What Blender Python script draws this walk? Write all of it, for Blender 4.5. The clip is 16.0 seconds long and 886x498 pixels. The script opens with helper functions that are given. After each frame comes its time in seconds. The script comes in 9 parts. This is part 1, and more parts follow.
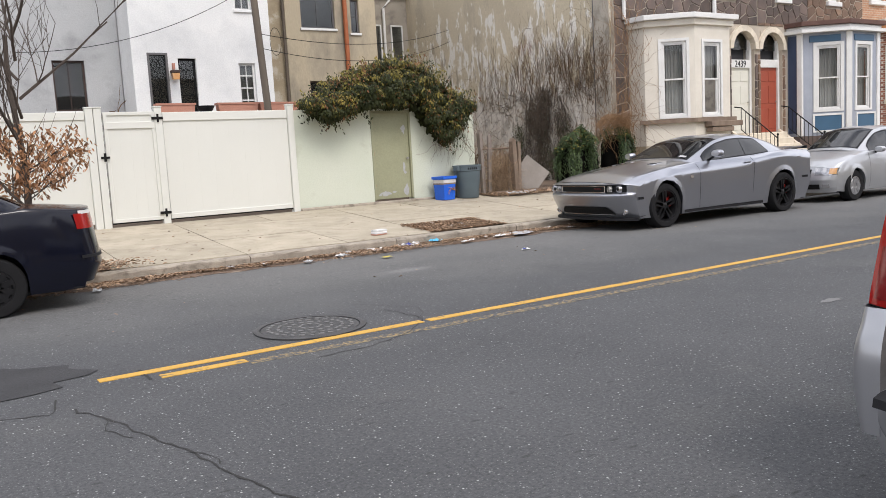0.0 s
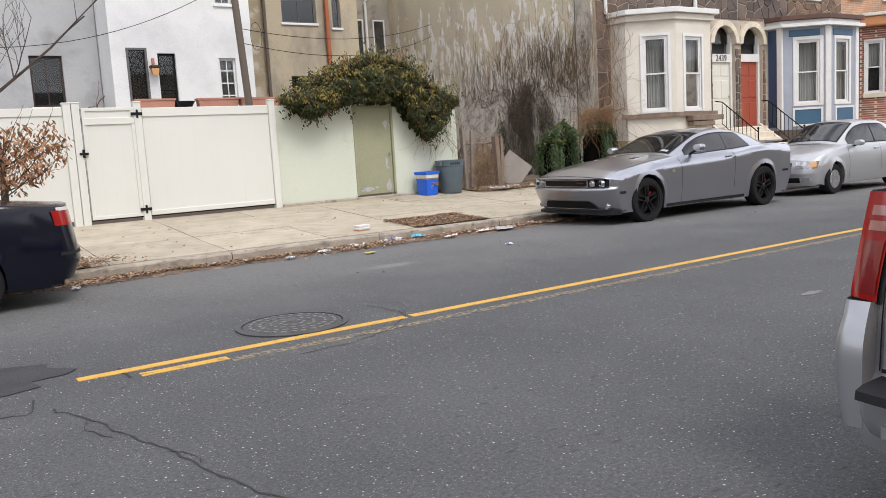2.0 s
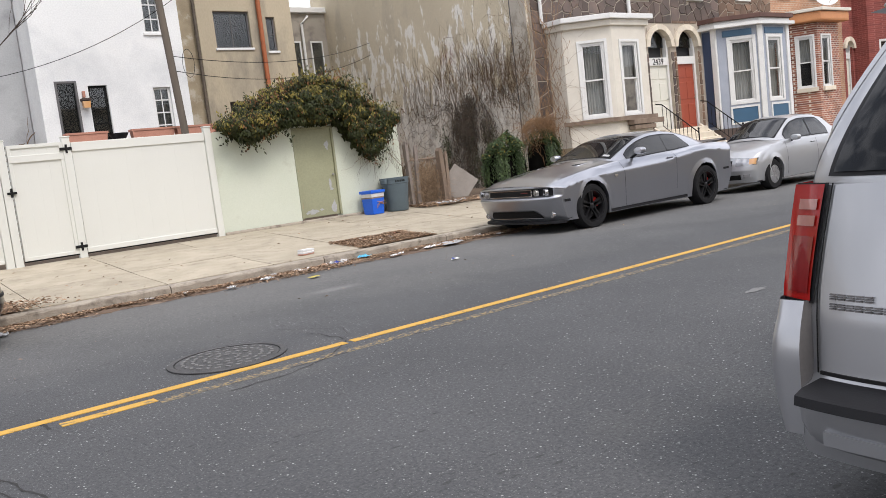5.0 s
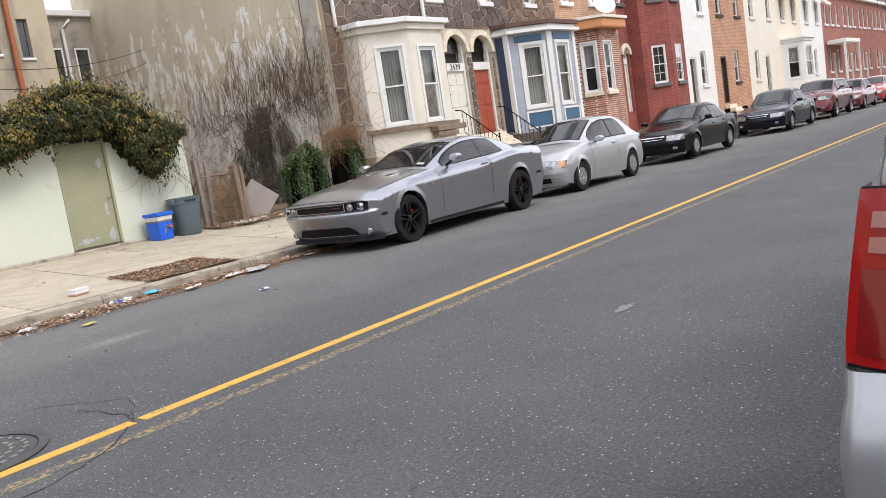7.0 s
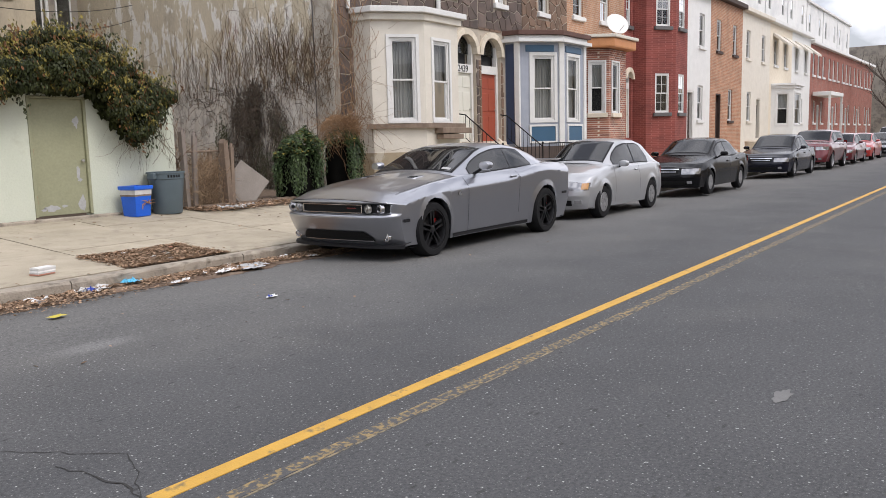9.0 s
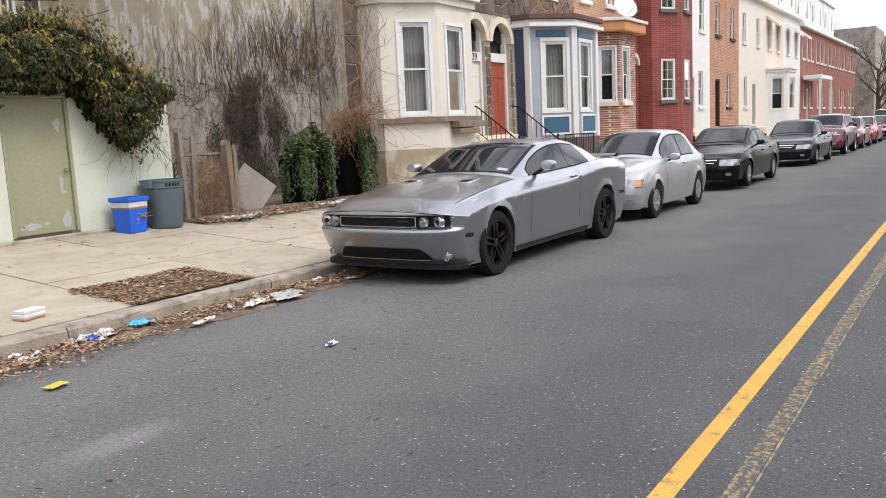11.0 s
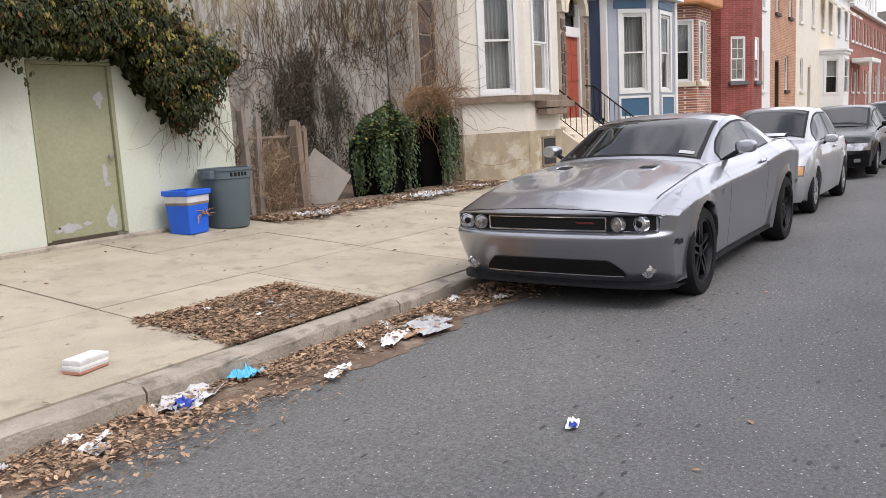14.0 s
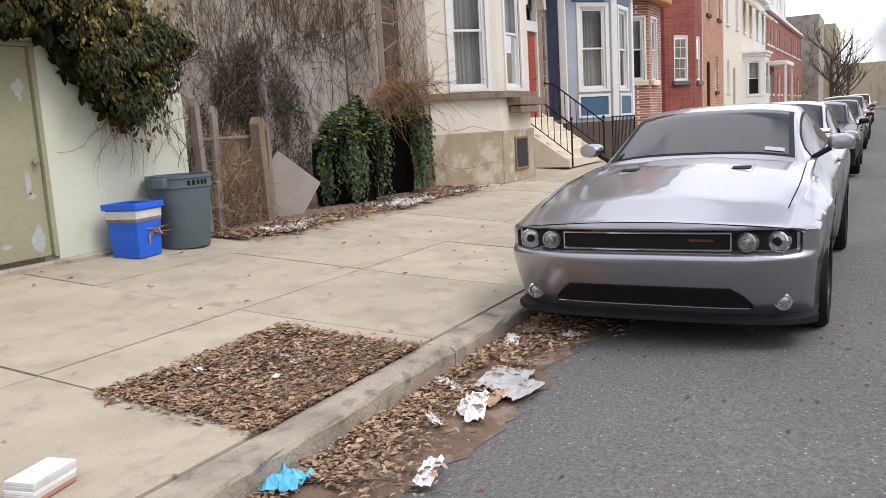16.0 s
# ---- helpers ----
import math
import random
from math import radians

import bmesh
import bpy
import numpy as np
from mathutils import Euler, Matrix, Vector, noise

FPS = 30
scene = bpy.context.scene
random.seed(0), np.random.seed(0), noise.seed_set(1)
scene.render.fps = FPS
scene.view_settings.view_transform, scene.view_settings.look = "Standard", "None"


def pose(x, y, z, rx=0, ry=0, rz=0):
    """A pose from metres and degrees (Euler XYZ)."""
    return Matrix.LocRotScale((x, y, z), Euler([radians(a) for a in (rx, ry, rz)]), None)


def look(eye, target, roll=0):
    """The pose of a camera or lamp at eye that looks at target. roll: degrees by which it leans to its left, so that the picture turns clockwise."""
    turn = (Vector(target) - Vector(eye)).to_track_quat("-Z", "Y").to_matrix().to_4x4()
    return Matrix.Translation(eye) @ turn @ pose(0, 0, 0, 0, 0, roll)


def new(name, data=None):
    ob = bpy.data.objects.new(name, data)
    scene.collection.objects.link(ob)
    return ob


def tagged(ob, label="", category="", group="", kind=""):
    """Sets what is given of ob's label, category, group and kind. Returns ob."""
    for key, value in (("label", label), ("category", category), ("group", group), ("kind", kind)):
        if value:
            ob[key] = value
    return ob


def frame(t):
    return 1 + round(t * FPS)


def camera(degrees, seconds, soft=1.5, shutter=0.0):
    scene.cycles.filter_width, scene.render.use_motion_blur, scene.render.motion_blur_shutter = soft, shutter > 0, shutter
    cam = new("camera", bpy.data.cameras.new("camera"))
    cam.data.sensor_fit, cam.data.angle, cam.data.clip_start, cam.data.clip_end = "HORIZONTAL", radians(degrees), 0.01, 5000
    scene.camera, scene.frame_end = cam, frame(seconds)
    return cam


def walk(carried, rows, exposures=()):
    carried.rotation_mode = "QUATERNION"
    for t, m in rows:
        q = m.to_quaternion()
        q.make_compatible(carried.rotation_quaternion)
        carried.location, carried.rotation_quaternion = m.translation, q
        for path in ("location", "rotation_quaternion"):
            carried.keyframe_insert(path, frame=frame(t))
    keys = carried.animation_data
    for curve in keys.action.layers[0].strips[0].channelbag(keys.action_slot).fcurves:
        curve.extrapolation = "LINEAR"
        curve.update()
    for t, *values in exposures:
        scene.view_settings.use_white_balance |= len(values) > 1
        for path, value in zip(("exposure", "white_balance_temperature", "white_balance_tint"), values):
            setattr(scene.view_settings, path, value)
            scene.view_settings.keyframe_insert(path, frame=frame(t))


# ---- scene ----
cam = camera(57.2, 16.0, soft=0.85)
# seconds, eye, a point looked at, lean
ROWS = [
    (0, (0.124, 0.271, 1.393), (1.197, 1.943, 1.16), -3.2),
    (0.5, (0.128, 0.281, 1.4), (1.193, 1.959, 1.177), -3.2),
    (1, (0.128, 0.279, 1.392), (1.178, 1.964, 1.154), -3.3),
    (1.5, (0.128, 0.281, 1.381), (1.207, 1.949, 1.148), -3.2),
    (2, (0.142, 0.291, 1.389), (1.248, 1.94, 1.142), -3.4),
    (2.5, (0.165, 0.29, 1.394), (1.303, 1.917, 1.154), -3.7),
    (3, (0.224, 0.237, 1.385), (1.326, 1.888, 1.143), -5.9),
    (3.2, (0.228, 0.234, 1.378), (1.338, 1.882, 1.147), -6.2),
    (5.3, (0.487, 0.439, 1.365), (1.73, 1.992, 1.155), -6.9),
    (5.5, (0.581, 0.54, 1.35), (1.92, 2.011, 1.144), -7.6),
    (6, (0.728, 0.877, 1.276), (2.284, 2.118, 1.078), -6.8),
    (6.5, (0.922, 1.146, 1.374), (2.484, 2.352, 1.044), -10.2),
    (7, (1.113, 1.475, 1.379), (2.659, 2.718, 1.124), -8.7),
    (7.5, (1.199, 1.855, 1.377), (2.844, 2.978, 1.198), -8.7),
    (8, (1.405, 2.224, 1.495), (3.083, 3.307, 1.391), -5.4),
    (8.5, (1.504, 2.698, 1.462), (3.182, 3.785, 1.406), -2.7),
    (9, (1.685, 3.106, 1.474), (3.3, 4.256, 1.216), -1.5),
    (9.5, (1.858, 3.478, 1.556), (3.344, 4.784, 1.261), -2.8),
    (10, (1.985, 3.982, 1.572), (3.558, 5.188, 1.298), -2.0),
    (10.2, (2.108, 4.222, 1.575), (3.71, 5.376, 1.257), -1.6),
    (12.3, (3.004, 5.944, 1.498), (4.695, 6.997, 1.325), -4.3),
    (12.5, (3.053, 6.135, 1.466), (4.76, 7.157, 1.259), -3.0),
    (13, (3.3, 6.562, 1.446), (4.993, 7.591, 1.175), -2.4),
    (13.5, (3.535, 6.995, 1.51), (5.163, 8.13, 1.258), -3.3),
    (14, (3.715, 7.454, 1.485), (5.344, 8.574, 1.184), -3.1),
    (14.5, (3.914, 7.932, 1.519), (5.51, 9.098, 1.215), -5.2),
    (15, (4.086, 8.379, 1.463), (5.742, 9.483, 1.265), -4.1),
    (15.5, (4.278, 8.789, 1.438), (5.964, 9.827, 1.158), -4.2),
    (16, (4.55, 9.154, 1.449), (6.289, 10.093, 1.147), -3.4),
]
walk(cam, [(t, look(eye, aim, lean)) for t, eye, aim, lean in ROWS],
     exposures=[(0, 0.02, 6500, 14), (5.5, 0.02, 6500, 14), (6.5, 0.06, 6500, 14), (7, 0.15, 6500, 14), (8, 0.24, 6500, 14), (9, -0.16, 6500, 15), (9.5, 0.03, 6500, 14), (10, 0.08, 6500, 14), (12.5, 0.07, 6500, 14), (14.5, -0.03, 6500, 16), (16, -0.05, 6500, 15)])

# ---- light ----
world = bpy.data.worlds.new("sky")
scene.world = world
world.use_nodes = True
wn, wl = world.node_tree.nodes, world.node_tree.links
wn.clear()
SUN_AZ, SUN_EL = radians(180), radians(52)      # azimuth from +y towards +x
sky = wn.new("ShaderNodeTexSky")
sky.sky_type, sky.sun_disc = "NISHITA", False
sky.sun_elevation, sky.sun_rotation = SUN_EL, SUN_AZ
sky.dust_density, sky.air_density = 3.0, 1.0
coord = wn.new("ShaderNodeTexCoord")
cl = wn.new("ShaderNodeTexNoise")
cl.inputs["Scale"].default_value, cl.inputs["Detail"].default_value = 4.6, 7.0
mp = wn.new("ShaderNodeMapping")
mp.inputs["Scale"].default_value = (1, 1, 1.5)
wl.new(coord.outputs["Generated"], mp.inputs["Vector"])
wl.new(mp.outputs["Vector"], cl.inputs["Vector"])
cr = wn.new("ShaderNodeValToRGB")
cr.color_ramp.elements[0].position, cr.color_ramp.elements[0].color = 0.41, (0.3, 0.3, 0.3, 1)
cr.color_ramp.elements[1].position, cr.color_ramp.elements[1].color = 0.53, (1, 1, 1, 1)
wl.new(cl.outputs["Fac"], cr.inputs["Fac"])
mixc = wn.new("ShaderNodeMixRGB")
mixc.inputs["Color2"].default_value = (16.4, 17.0, 18.0, 1)
wl.new(cr.outputs["Color"], mixc.inputs["Fac"])
wl.new(sky.outputs["Color"], mixc.inputs["Color1"])
bg = wn.new("ShaderNodeBackground")
bg.inputs["Strength"].default_value = 0.1
wl.new(mixc.outputs["Color"], bg.inputs["Color"])
wo = wn.new("ShaderNodeOutputWorld")
wl.new(bg.outputs["Background"], wo.inputs["Surface"])
sun = new("sun", bpy.data.lights.new("sun", "SUN"))
sun.data.energy, sun.data.angle, sun.data.color = 1.75, radians(22), (1.0, 0.96, 0.9)
sun.rotation_euler = (radians(90) - SUN_EL, 0, math.pi - SUN_AZ)

# ---- materials ----
def mat(name, c1, c2=None, rough=0.7, scale=6.0, bump=0.15, fine=60.0, metal=0.0, spread=0.5, rnd=0.0, coat=0.0,
        stretch=(1, 1, 1), c3=None, scale3=1.2, lo3=0.52, hi3=0.62, spec=0.5, grain=0.3):
    """Two-scale surface: broad noise between c1 and c2, fine grain in colour and relief, blotches of c3, piece-to-piece spread rnd."""
    m = bpy.data.materials.new(name)
    m.use_nodes = True
    n, l = m.node_tree.nodes, m.node_tree.links
    b = n["Principled BSDF"]
    b.inputs["Roughness"].default_value, b.inputs["Metallic"].default_value = rough, metal
    b.inputs["Coat Weight"].default_value, b.inputs["Coat Roughness"].default_value = coat, 0.03
    b.inputs["Specular IOR Level"].default_value = spec
    geo = n.new("ShaderNodeNewGeometry")
    mp = n.new("ShaderNodeMapping")
    mp.inputs["Scale"].default_value = stretch
    l.new(geo.outputs["Position"], mp.inputs["Vector"])
    big = n.new("ShaderNodeTexNoise")
    big.inputs["Scale"].default_value, big.inputs["Detail"].default_value = scale, 5
    l.new(mp.outputs["Vector"], big.inputs["Vector"])
    small = n.new("ShaderNodeTexNoise")
    small.inputs["Scale"].default_value, small.inputs["Detail"].default_value = fine, 3
    l.new(mp.outputs["Vector"], small.inputs["Vector"])
    ramp = n.new("ShaderNodeMapRange")
    ramp.inputs["From Min"].default_value, ramp.inputs["From Max"].default_value = 0.5 - spread / 2, 0.5 + spread / 2
    l.new(big.outputs["Fac"], ramp.inputs["Value"])
    mx = n.new("ShaderNodeMixRGB")
    c2 = c2 or tuple(v * 0.8 for v in c1)
    mx.inputs["Color1"].default_value, mx.inputs["Color2"].default_value = (*c1, 1), (*c2, 1)
    l.new(ramp.outputs["Result"], mx.inputs["Fac"])
    last = mx.outputs["Color"]
    if c3:
        sp = n.new("ShaderNodeTexNoise")
        sp.inputs["Scale"].default_value, sp.inputs["Detail"].default_value, sp.inputs["Roughness"].default_value = scale3, 8, 0.62
        l.new(mp.outputs["Vector"], sp.inputs["Vector"])
        r3 = n.new("ShaderNodeMapRange")
        r3.inputs["From Min"].default_value, r3.inputs["From Max"].default_value = lo3, hi3
        l.new(sp.outputs["Fac"], r3.inputs["Value"])
        m3 = n.new("ShaderNodeMixRGB")
        m3.inputs["Color2"].default_value = (*c3, 1)
        l.new(r3.outputs["Result"], m3.inputs["Fac"])
        l.new(last, m3.inputs["Color1"])
        last = m3.outputs["Color"]
    hs = n.new("ShaderNodeHueSaturation")
    ad = n.new("ShaderNodeMath")
    ad.operation = "MULTIPLY_ADD"
    ad.inputs[1].default_value, ad.inputs[2].default_value = grain, 1 - grain / 2
    l.new(small.outputs["Fac"], ad.inputs[0])
    val = ad.outputs[0]
    if rnd:
        oi = n.new("ShaderNodeObjectInfo")
        isl = geo.outputs["Random Per Island"]
        sm = n.new("ShaderNodeMath")
        sm.operation = "ADD"
        l.new(oi.outputs["Random"], sm.inputs[0])
        l.new(isl, sm.inputs[1])
        fr = n.new("ShaderNodeMath")
        fr.operation = "FRACT"
        l.new(sm.outputs[0], fr.inputs[0])
        rr = n.new("ShaderNodeMath")
        rr.operation = "MULTIPLY_ADD"
        rr.inputs[1].default_value, rr.inputs[2].default_value = 2 * rnd, 1 - rnd
        l.new(fr.outputs[0], rr.inputs[0])
        mu = n.new("ShaderNodeMath")
        mu.operation = "MULTIPLY"
        l.new(val, mu.inputs[0])
        l.new(rr.outputs[0], mu.inputs[1])
        val = mu.outputs[0]
    l.new(val, hs.inputs["Value"])
    l.new(last, hs.inputs["Color"])
    l.new(hs.outputs["Color"], b.inputs["Base Color"])
    if bump:
        bp = n.new("ShaderNodeBump")
        bp.inputs["Strength"].default_value, bp.inputs["Distance"].default_value = bump, 0.01
        l.new(small.outputs["Fac"], bp.inputs["Height"])
        l.new(bp.outputs["Normal"], b.inputs["Normal"])
    return m


def brick_mat(name, c1, c2, mortar, rough=0.85):
    m = bpy.data.materials.new(name)
    m.use_nodes = True
    n, l = m.node_tree.nodes, m.node_tree.links
    b = n["Principled BSDF"]
    b.inputs["Roughness"].default_value = rough
    geo = n.new("ShaderNodeNewGeometry")
    sep = n.new("ShaderNodeSeparateXYZ")
    l.new(geo.outputs["Position"], sep.inputs["Vector"])
    ad = n.new("ShaderNodeMath")
    l.new(sep.outputs["X"], ad.inputs[0])
    l.new(sep.outputs["Y"], ad.inputs[1])
    com = n.new("ShaderNodeCombineXYZ")
    l.new(ad.outputs[0], com.inputs["X"])
    l.new(sep.outputs["Z"], com.inputs["Y"])
    br = n.new("ShaderNodeTexBrick")
    br.inputs["Color1"].default_value, br.inputs["Color2"].default_value, br.inputs["Mortar"].default_value = (*c1, 1), (*c2, 1), (*mortar, 1)
    br.inputs["Scale"].default_value, br.inputs["Mortar Size"].default_value = 1.0, 0.008
    br.inputs["Brick Width"].default_value, br.inputs["Row Height"].default_value = 0.21, 0.075
    l.new(com.outputs["Vector"], br.inputs["Vector"])
    no = n.new("ShaderNodeTexNoise")
    no.inputs["Scale"].default_value, no.inputs["Detail"].default_value = 1.7, 7
    l.new(geo.outputs["Position"], no.inputs["Vector"])
    hs = n.new("ShaderNodeHueSaturation")
    ma = n.new("ShaderNodeMath")
    ma.operation = "MULTIPLY_ADD"
    ma.inputs[1].default_value, ma.inputs[2].default_value = 0.9, 0.55
    l.new(no.outputs["Fac"], ma.inputs[0])
    l.new(ma.outputs[0], hs.inputs["Value"])
    l.new(br.outputs["Color"], hs.inputs["Color"])
    l.new(hs.outputs["Color"], b.inputs["Base Color"])
    bp = n.new("ShaderNodeBump")
    bp.inputs["Strength"].default_value, bp.inputs["Distance"].default_value, bp.invert = 0.6, 0.01, True
    l.new(br.outputs["Fac"], bp.inputs["Height"])
    l.new(bp.outputs["Normal"], b.inputs["Normal"])
    return m


def glass_mat(name, tint, see, rough=0.02, ior=1.55):
    """A pane: part of the light goes straight through, tinted, the rest is a mirror-like gloss."""
    m = bpy.data.materials.new(name)
    m.use_nodes = True
    n, l = m.node_tree.nodes, m.node_tree.links
    n.remove(n["Principled BSDF"])
    tr, df, gl = n.new("ShaderNodeBsdfTransparent"), n.new("ShaderNodeBsdfDiffuse"), n.new("ShaderNodeBsdfGlossy")
    tr.inputs["Color"].default_value = (*tint, 1)
    df.inputs["Color"].default_value = (0.015, 0.017, 0.02, 1)
    gl.inputs["Roughness"].default_value = rough
    m1, m2, fr = n.new("ShaderNodeMixShader"), n.new("ShaderNodeMixShader"), n.new("ShaderNodeFresnel")
    m1.inputs["Fac"].default_value = see
    fr.inputs["IOR"].default_value = ior
    l.new(df.outputs[0], m1.inputs[1])
    l.new(tr.outputs[0], m1.inputs[2])
    l.new(fr.outputs[0], m2.inputs["Fac"])
    l.new(m1.outputs[0], m2.inputs[1])
    l.new(gl.outputs[0], m2.inputs[2])
    l.new(m2.outputs[0], n["Material Output"].inputs["Surface"])
    return m


def asphalt_mat():
    m = mat("asphalt", (0.08, 0.082, 0.085), (0.058, 0.06, 0.063), rough=0.85, scale=0.9, bump=0.5, fine=140, spread=0.5,
            c3=(0.095, 0.095, 0.093), scale3=0.55, lo3=0.55, hi3=0.75)
    n, l = m.node_tree.nodes, m.node_tree.links
    b = n["Principled BSDF"]
    src = b.inputs["Base Color"].links[0].from_socket
    geo = n.new("ShaderNodeNewGeometry")
    vo = n.new("ShaderNodeTexVoronoi")
    vo.inputs["Scale"].default_value = 74
    l.new(geo.outputs["Position"], vo.inputs["Vector"])
    rg = n.new("ShaderNodeMapRange")
    rg.inputs["From Min"].default_value, rg.inputs["From Max"].default_value = 0.3, 0.16
    l.new(vo.outputs["Distance"], rg.inputs["Value"])
    sp = n.new("ShaderNodeSeparateColor")
    l.new(vo.outputs["Color"], sp.inputs["Color"])
    gt = n.new("ShaderNodeMath")
    gt.operation, gt.inputs[1].default_value = "POWER", 2.2
    l.new(sp.outputs["Red"], gt.inputs[0])
    mu = n.new("ShaderNodeMath")
    mu.operation = "MULTIPLY"
    l.new(rg.outputs["Result"], mu.inputs[0])
    l.new(gt.outputs[0], mu.inputs[1])
    mx = n.new("ShaderNodeMixRGB")
    mx.inputs["Color2"].default_value = (0.27, 0.27, 0.265, 1)
    l.new(mu.outputs[0], mx.inputs["Fac"])
    # worn, dusty lane where cars park along the kerb
    sepp = n.new("ShaderNodeSeparateXYZ")
    l.new(geo.outputs["Position"], sepp.inputs["Vector"])
    wob = n.new("ShaderNodeTexNoise")
    wob.inputs["Scale"].default_value, wob.inputs["Detail"].default_value = 0.7, 6
    l.new(geo.outputs["Position"], wob.inputs["Vector"])
    sh = n.new("ShaderNodeMath")
    sh.operation, sh.inputs[1].default_value = "MULTIPLY_ADD", 3.0
    l.new(wob.outputs["Fac"], sh.inputs[0])
    l.new(sepp.outputs["Y"], sh.inputs[2])
    lane = n.new("ShaderNodeMapRange")
    lane.inputs["From Min"].default_value, lane.inputs["From Max"].default_value, lane.inputs["To Max"].default_value = 8.4, 11.4, 0.55
    l.new(sh.outputs[0], lane.inputs["Value"])
    md = n.new("ShaderNodeMixRGB")
    md.inputs["Color2"].default_value = (0.185, 0.182, 0.172, 1)
    l.new(lane.outputs["Result"], md.inputs["Fac"])
    l.new(src, md.inputs["Color1"])
    l.new(md.outputs["Color"], mx.inputs["Color1"])
    vo2 = n.new("ShaderNodeTexVoronoi")
    vo2.inputs["Scale"].default_value = 1.0
    mp2 = n.new("ShaderNodeMapping")
    mp2.inputs["Scale"].default_value = (9, 24, 24)
    l.new(geo.outputs["Position"], mp2.inputs["Vector"])
    l.new(mp2.outputs["Vector"], vo2.inputs["Vector"])
    fl = n.new("ShaderNodeMapRange")
    fl.inputs["From Min"].default_value, fl.inputs["From Max"].default_value = 0.34, 0.2
    l.new(vo2.outputs["Distance"], fl.inputs["Value"])
    s2 = n.new("ShaderNodeSeparateColor")
    l.new(vo2.outputs["Color"], s2.inputs["Color"])
    g2 = n.new("ShaderNodeMath")
    g2.operation, g2.inputs[1].default_value = "GREATER_THAN", 0.945
    l.new(s2.outputs["Red"], g2.inputs[0])
    m2 = n.new("ShaderNodeMath")
    m2.operation = "MULTIPLY"
    l.new(fl.outputs["Result"], m2.inputs[0])
    l.new(g2.outputs[0], m2.inputs[1])
    pit = n.new("ShaderNodeMixRGB")
    pit.inputs["Color2"].default_value = (0.045, 0.045, 0.046, 1)
    l.new(m2.outputs[0], pit.inputs["Fac"])
    l.new(mx.outputs["Color"], pit.inputs["Color1"])
    vo3 = n.new("ShaderNodeTexVoronoi")
    vo3.inputs["Scale"].default_value = 27
    l.new(geo.outputs["Position"], vo3.inputs["Vector"])
    ch = n.new("ShaderNodeMapRange")
    ch.inputs["From Min"].default_value, ch.inputs["From Max"].default_value = 0.17, 0.1
    l.new(vo3.outputs["Distance"], ch.inputs["Value"])
    s3 = n.new("ShaderNodeSeparateColor")
    l.new(vo3.outputs["Color"], s3.inputs["Color"])
    g3 = n.new("ShaderNodeMath")
    g3.operation, g3.inputs[1].default_value = "GREATER_THAN", 0.6
    l.new(s3.outputs["Green"], g3.inputs[0])
    m3 = n.new("ShaderNodeMath")
    m3.operation = "MULTIPLY"
    l.new(ch.outputs["Result"], m3.inputs[0])
    l.new(g3.outputs[0], m3.inputs[1])
    chip = n.new("ShaderNodeMixRGB")
    chip.inputs["Color2"].default_value = (0.42, 0.42, 0.41, 1)
    l.new(m3.outputs[0], chip.inputs["Fac"])
    l.new(pit.outputs["Color"], chip.inputs["Color1"])
    # one dusty spill of dried cement
    mp3 = n.new("ShaderNodeMapping")
    mp3.inputs["Location"].default_value, mp3.inputs["Scale"].default_value = (-5.1 * 2.0, -8.85 * 4.5, 0), (2.0, 4.5, 0)
    l.new(geo.outputs["Position"], mp3.inputs["Vector"])
    ln3 = n.new("ShaderNodeVectorMath")
    ln3.operation = "LENGTH"
    l.new(mp3.outputs["Vector"], ln3.inputs[0])
    r4 = n.new("ShaderNodeMapRange")
    r4.interpolation_type = "SMOOTHSTEP"
    r4.inputs["From Min"].default_value, r4.inputs["From Max"].default_value, r4.inputs["To Max"].default_value = 1.0, 0.2, 0.55
    l.new(ln3.outputs["Value"], r4.inputs["Value"])
    sp4 = n.new("ShaderNodeMixRGB")
    sp4.inputs["Color2"].default_value = (0.23, 0.23, 0.225, 1)
    l.new(r4.outputs["Result"], sp4.inputs["Fac"])
    l.new(chip.outputs["Color"], sp4.inputs["Color1"])
    gr = n.new("ShaderNodeTexNoise")
    gr.inputs["Scale"].default_value, gr.inputs["Detail"].default_value, gr.inputs["Roughness"].default_value = 46, 6, 0.8
    l.new(geo.outputs["Position"], gr.inputs["Vector"])
    gm = n.new("ShaderNodeMapRange")
    gm.inputs["From Min"].default_value, gm.inputs["From Max"].default_value = 0.3, 0.7
    gm.inputs["To Min"].default_value, gm.inputs["To Max"].default_value = 0.36, 1.6
    l.new(gr.outputs["Fac"], gm.inputs["Value"])
    gh = n.new("ShaderNodeHueSaturation")
    l.new(gm.outputs["Result"], gh.inputs["Value"])
    l.new(sp4.outputs["Color"], gh.inputs["Color"])
    l.new(gh.outputs["Color"], b.inputs["Base Color"])
    return m


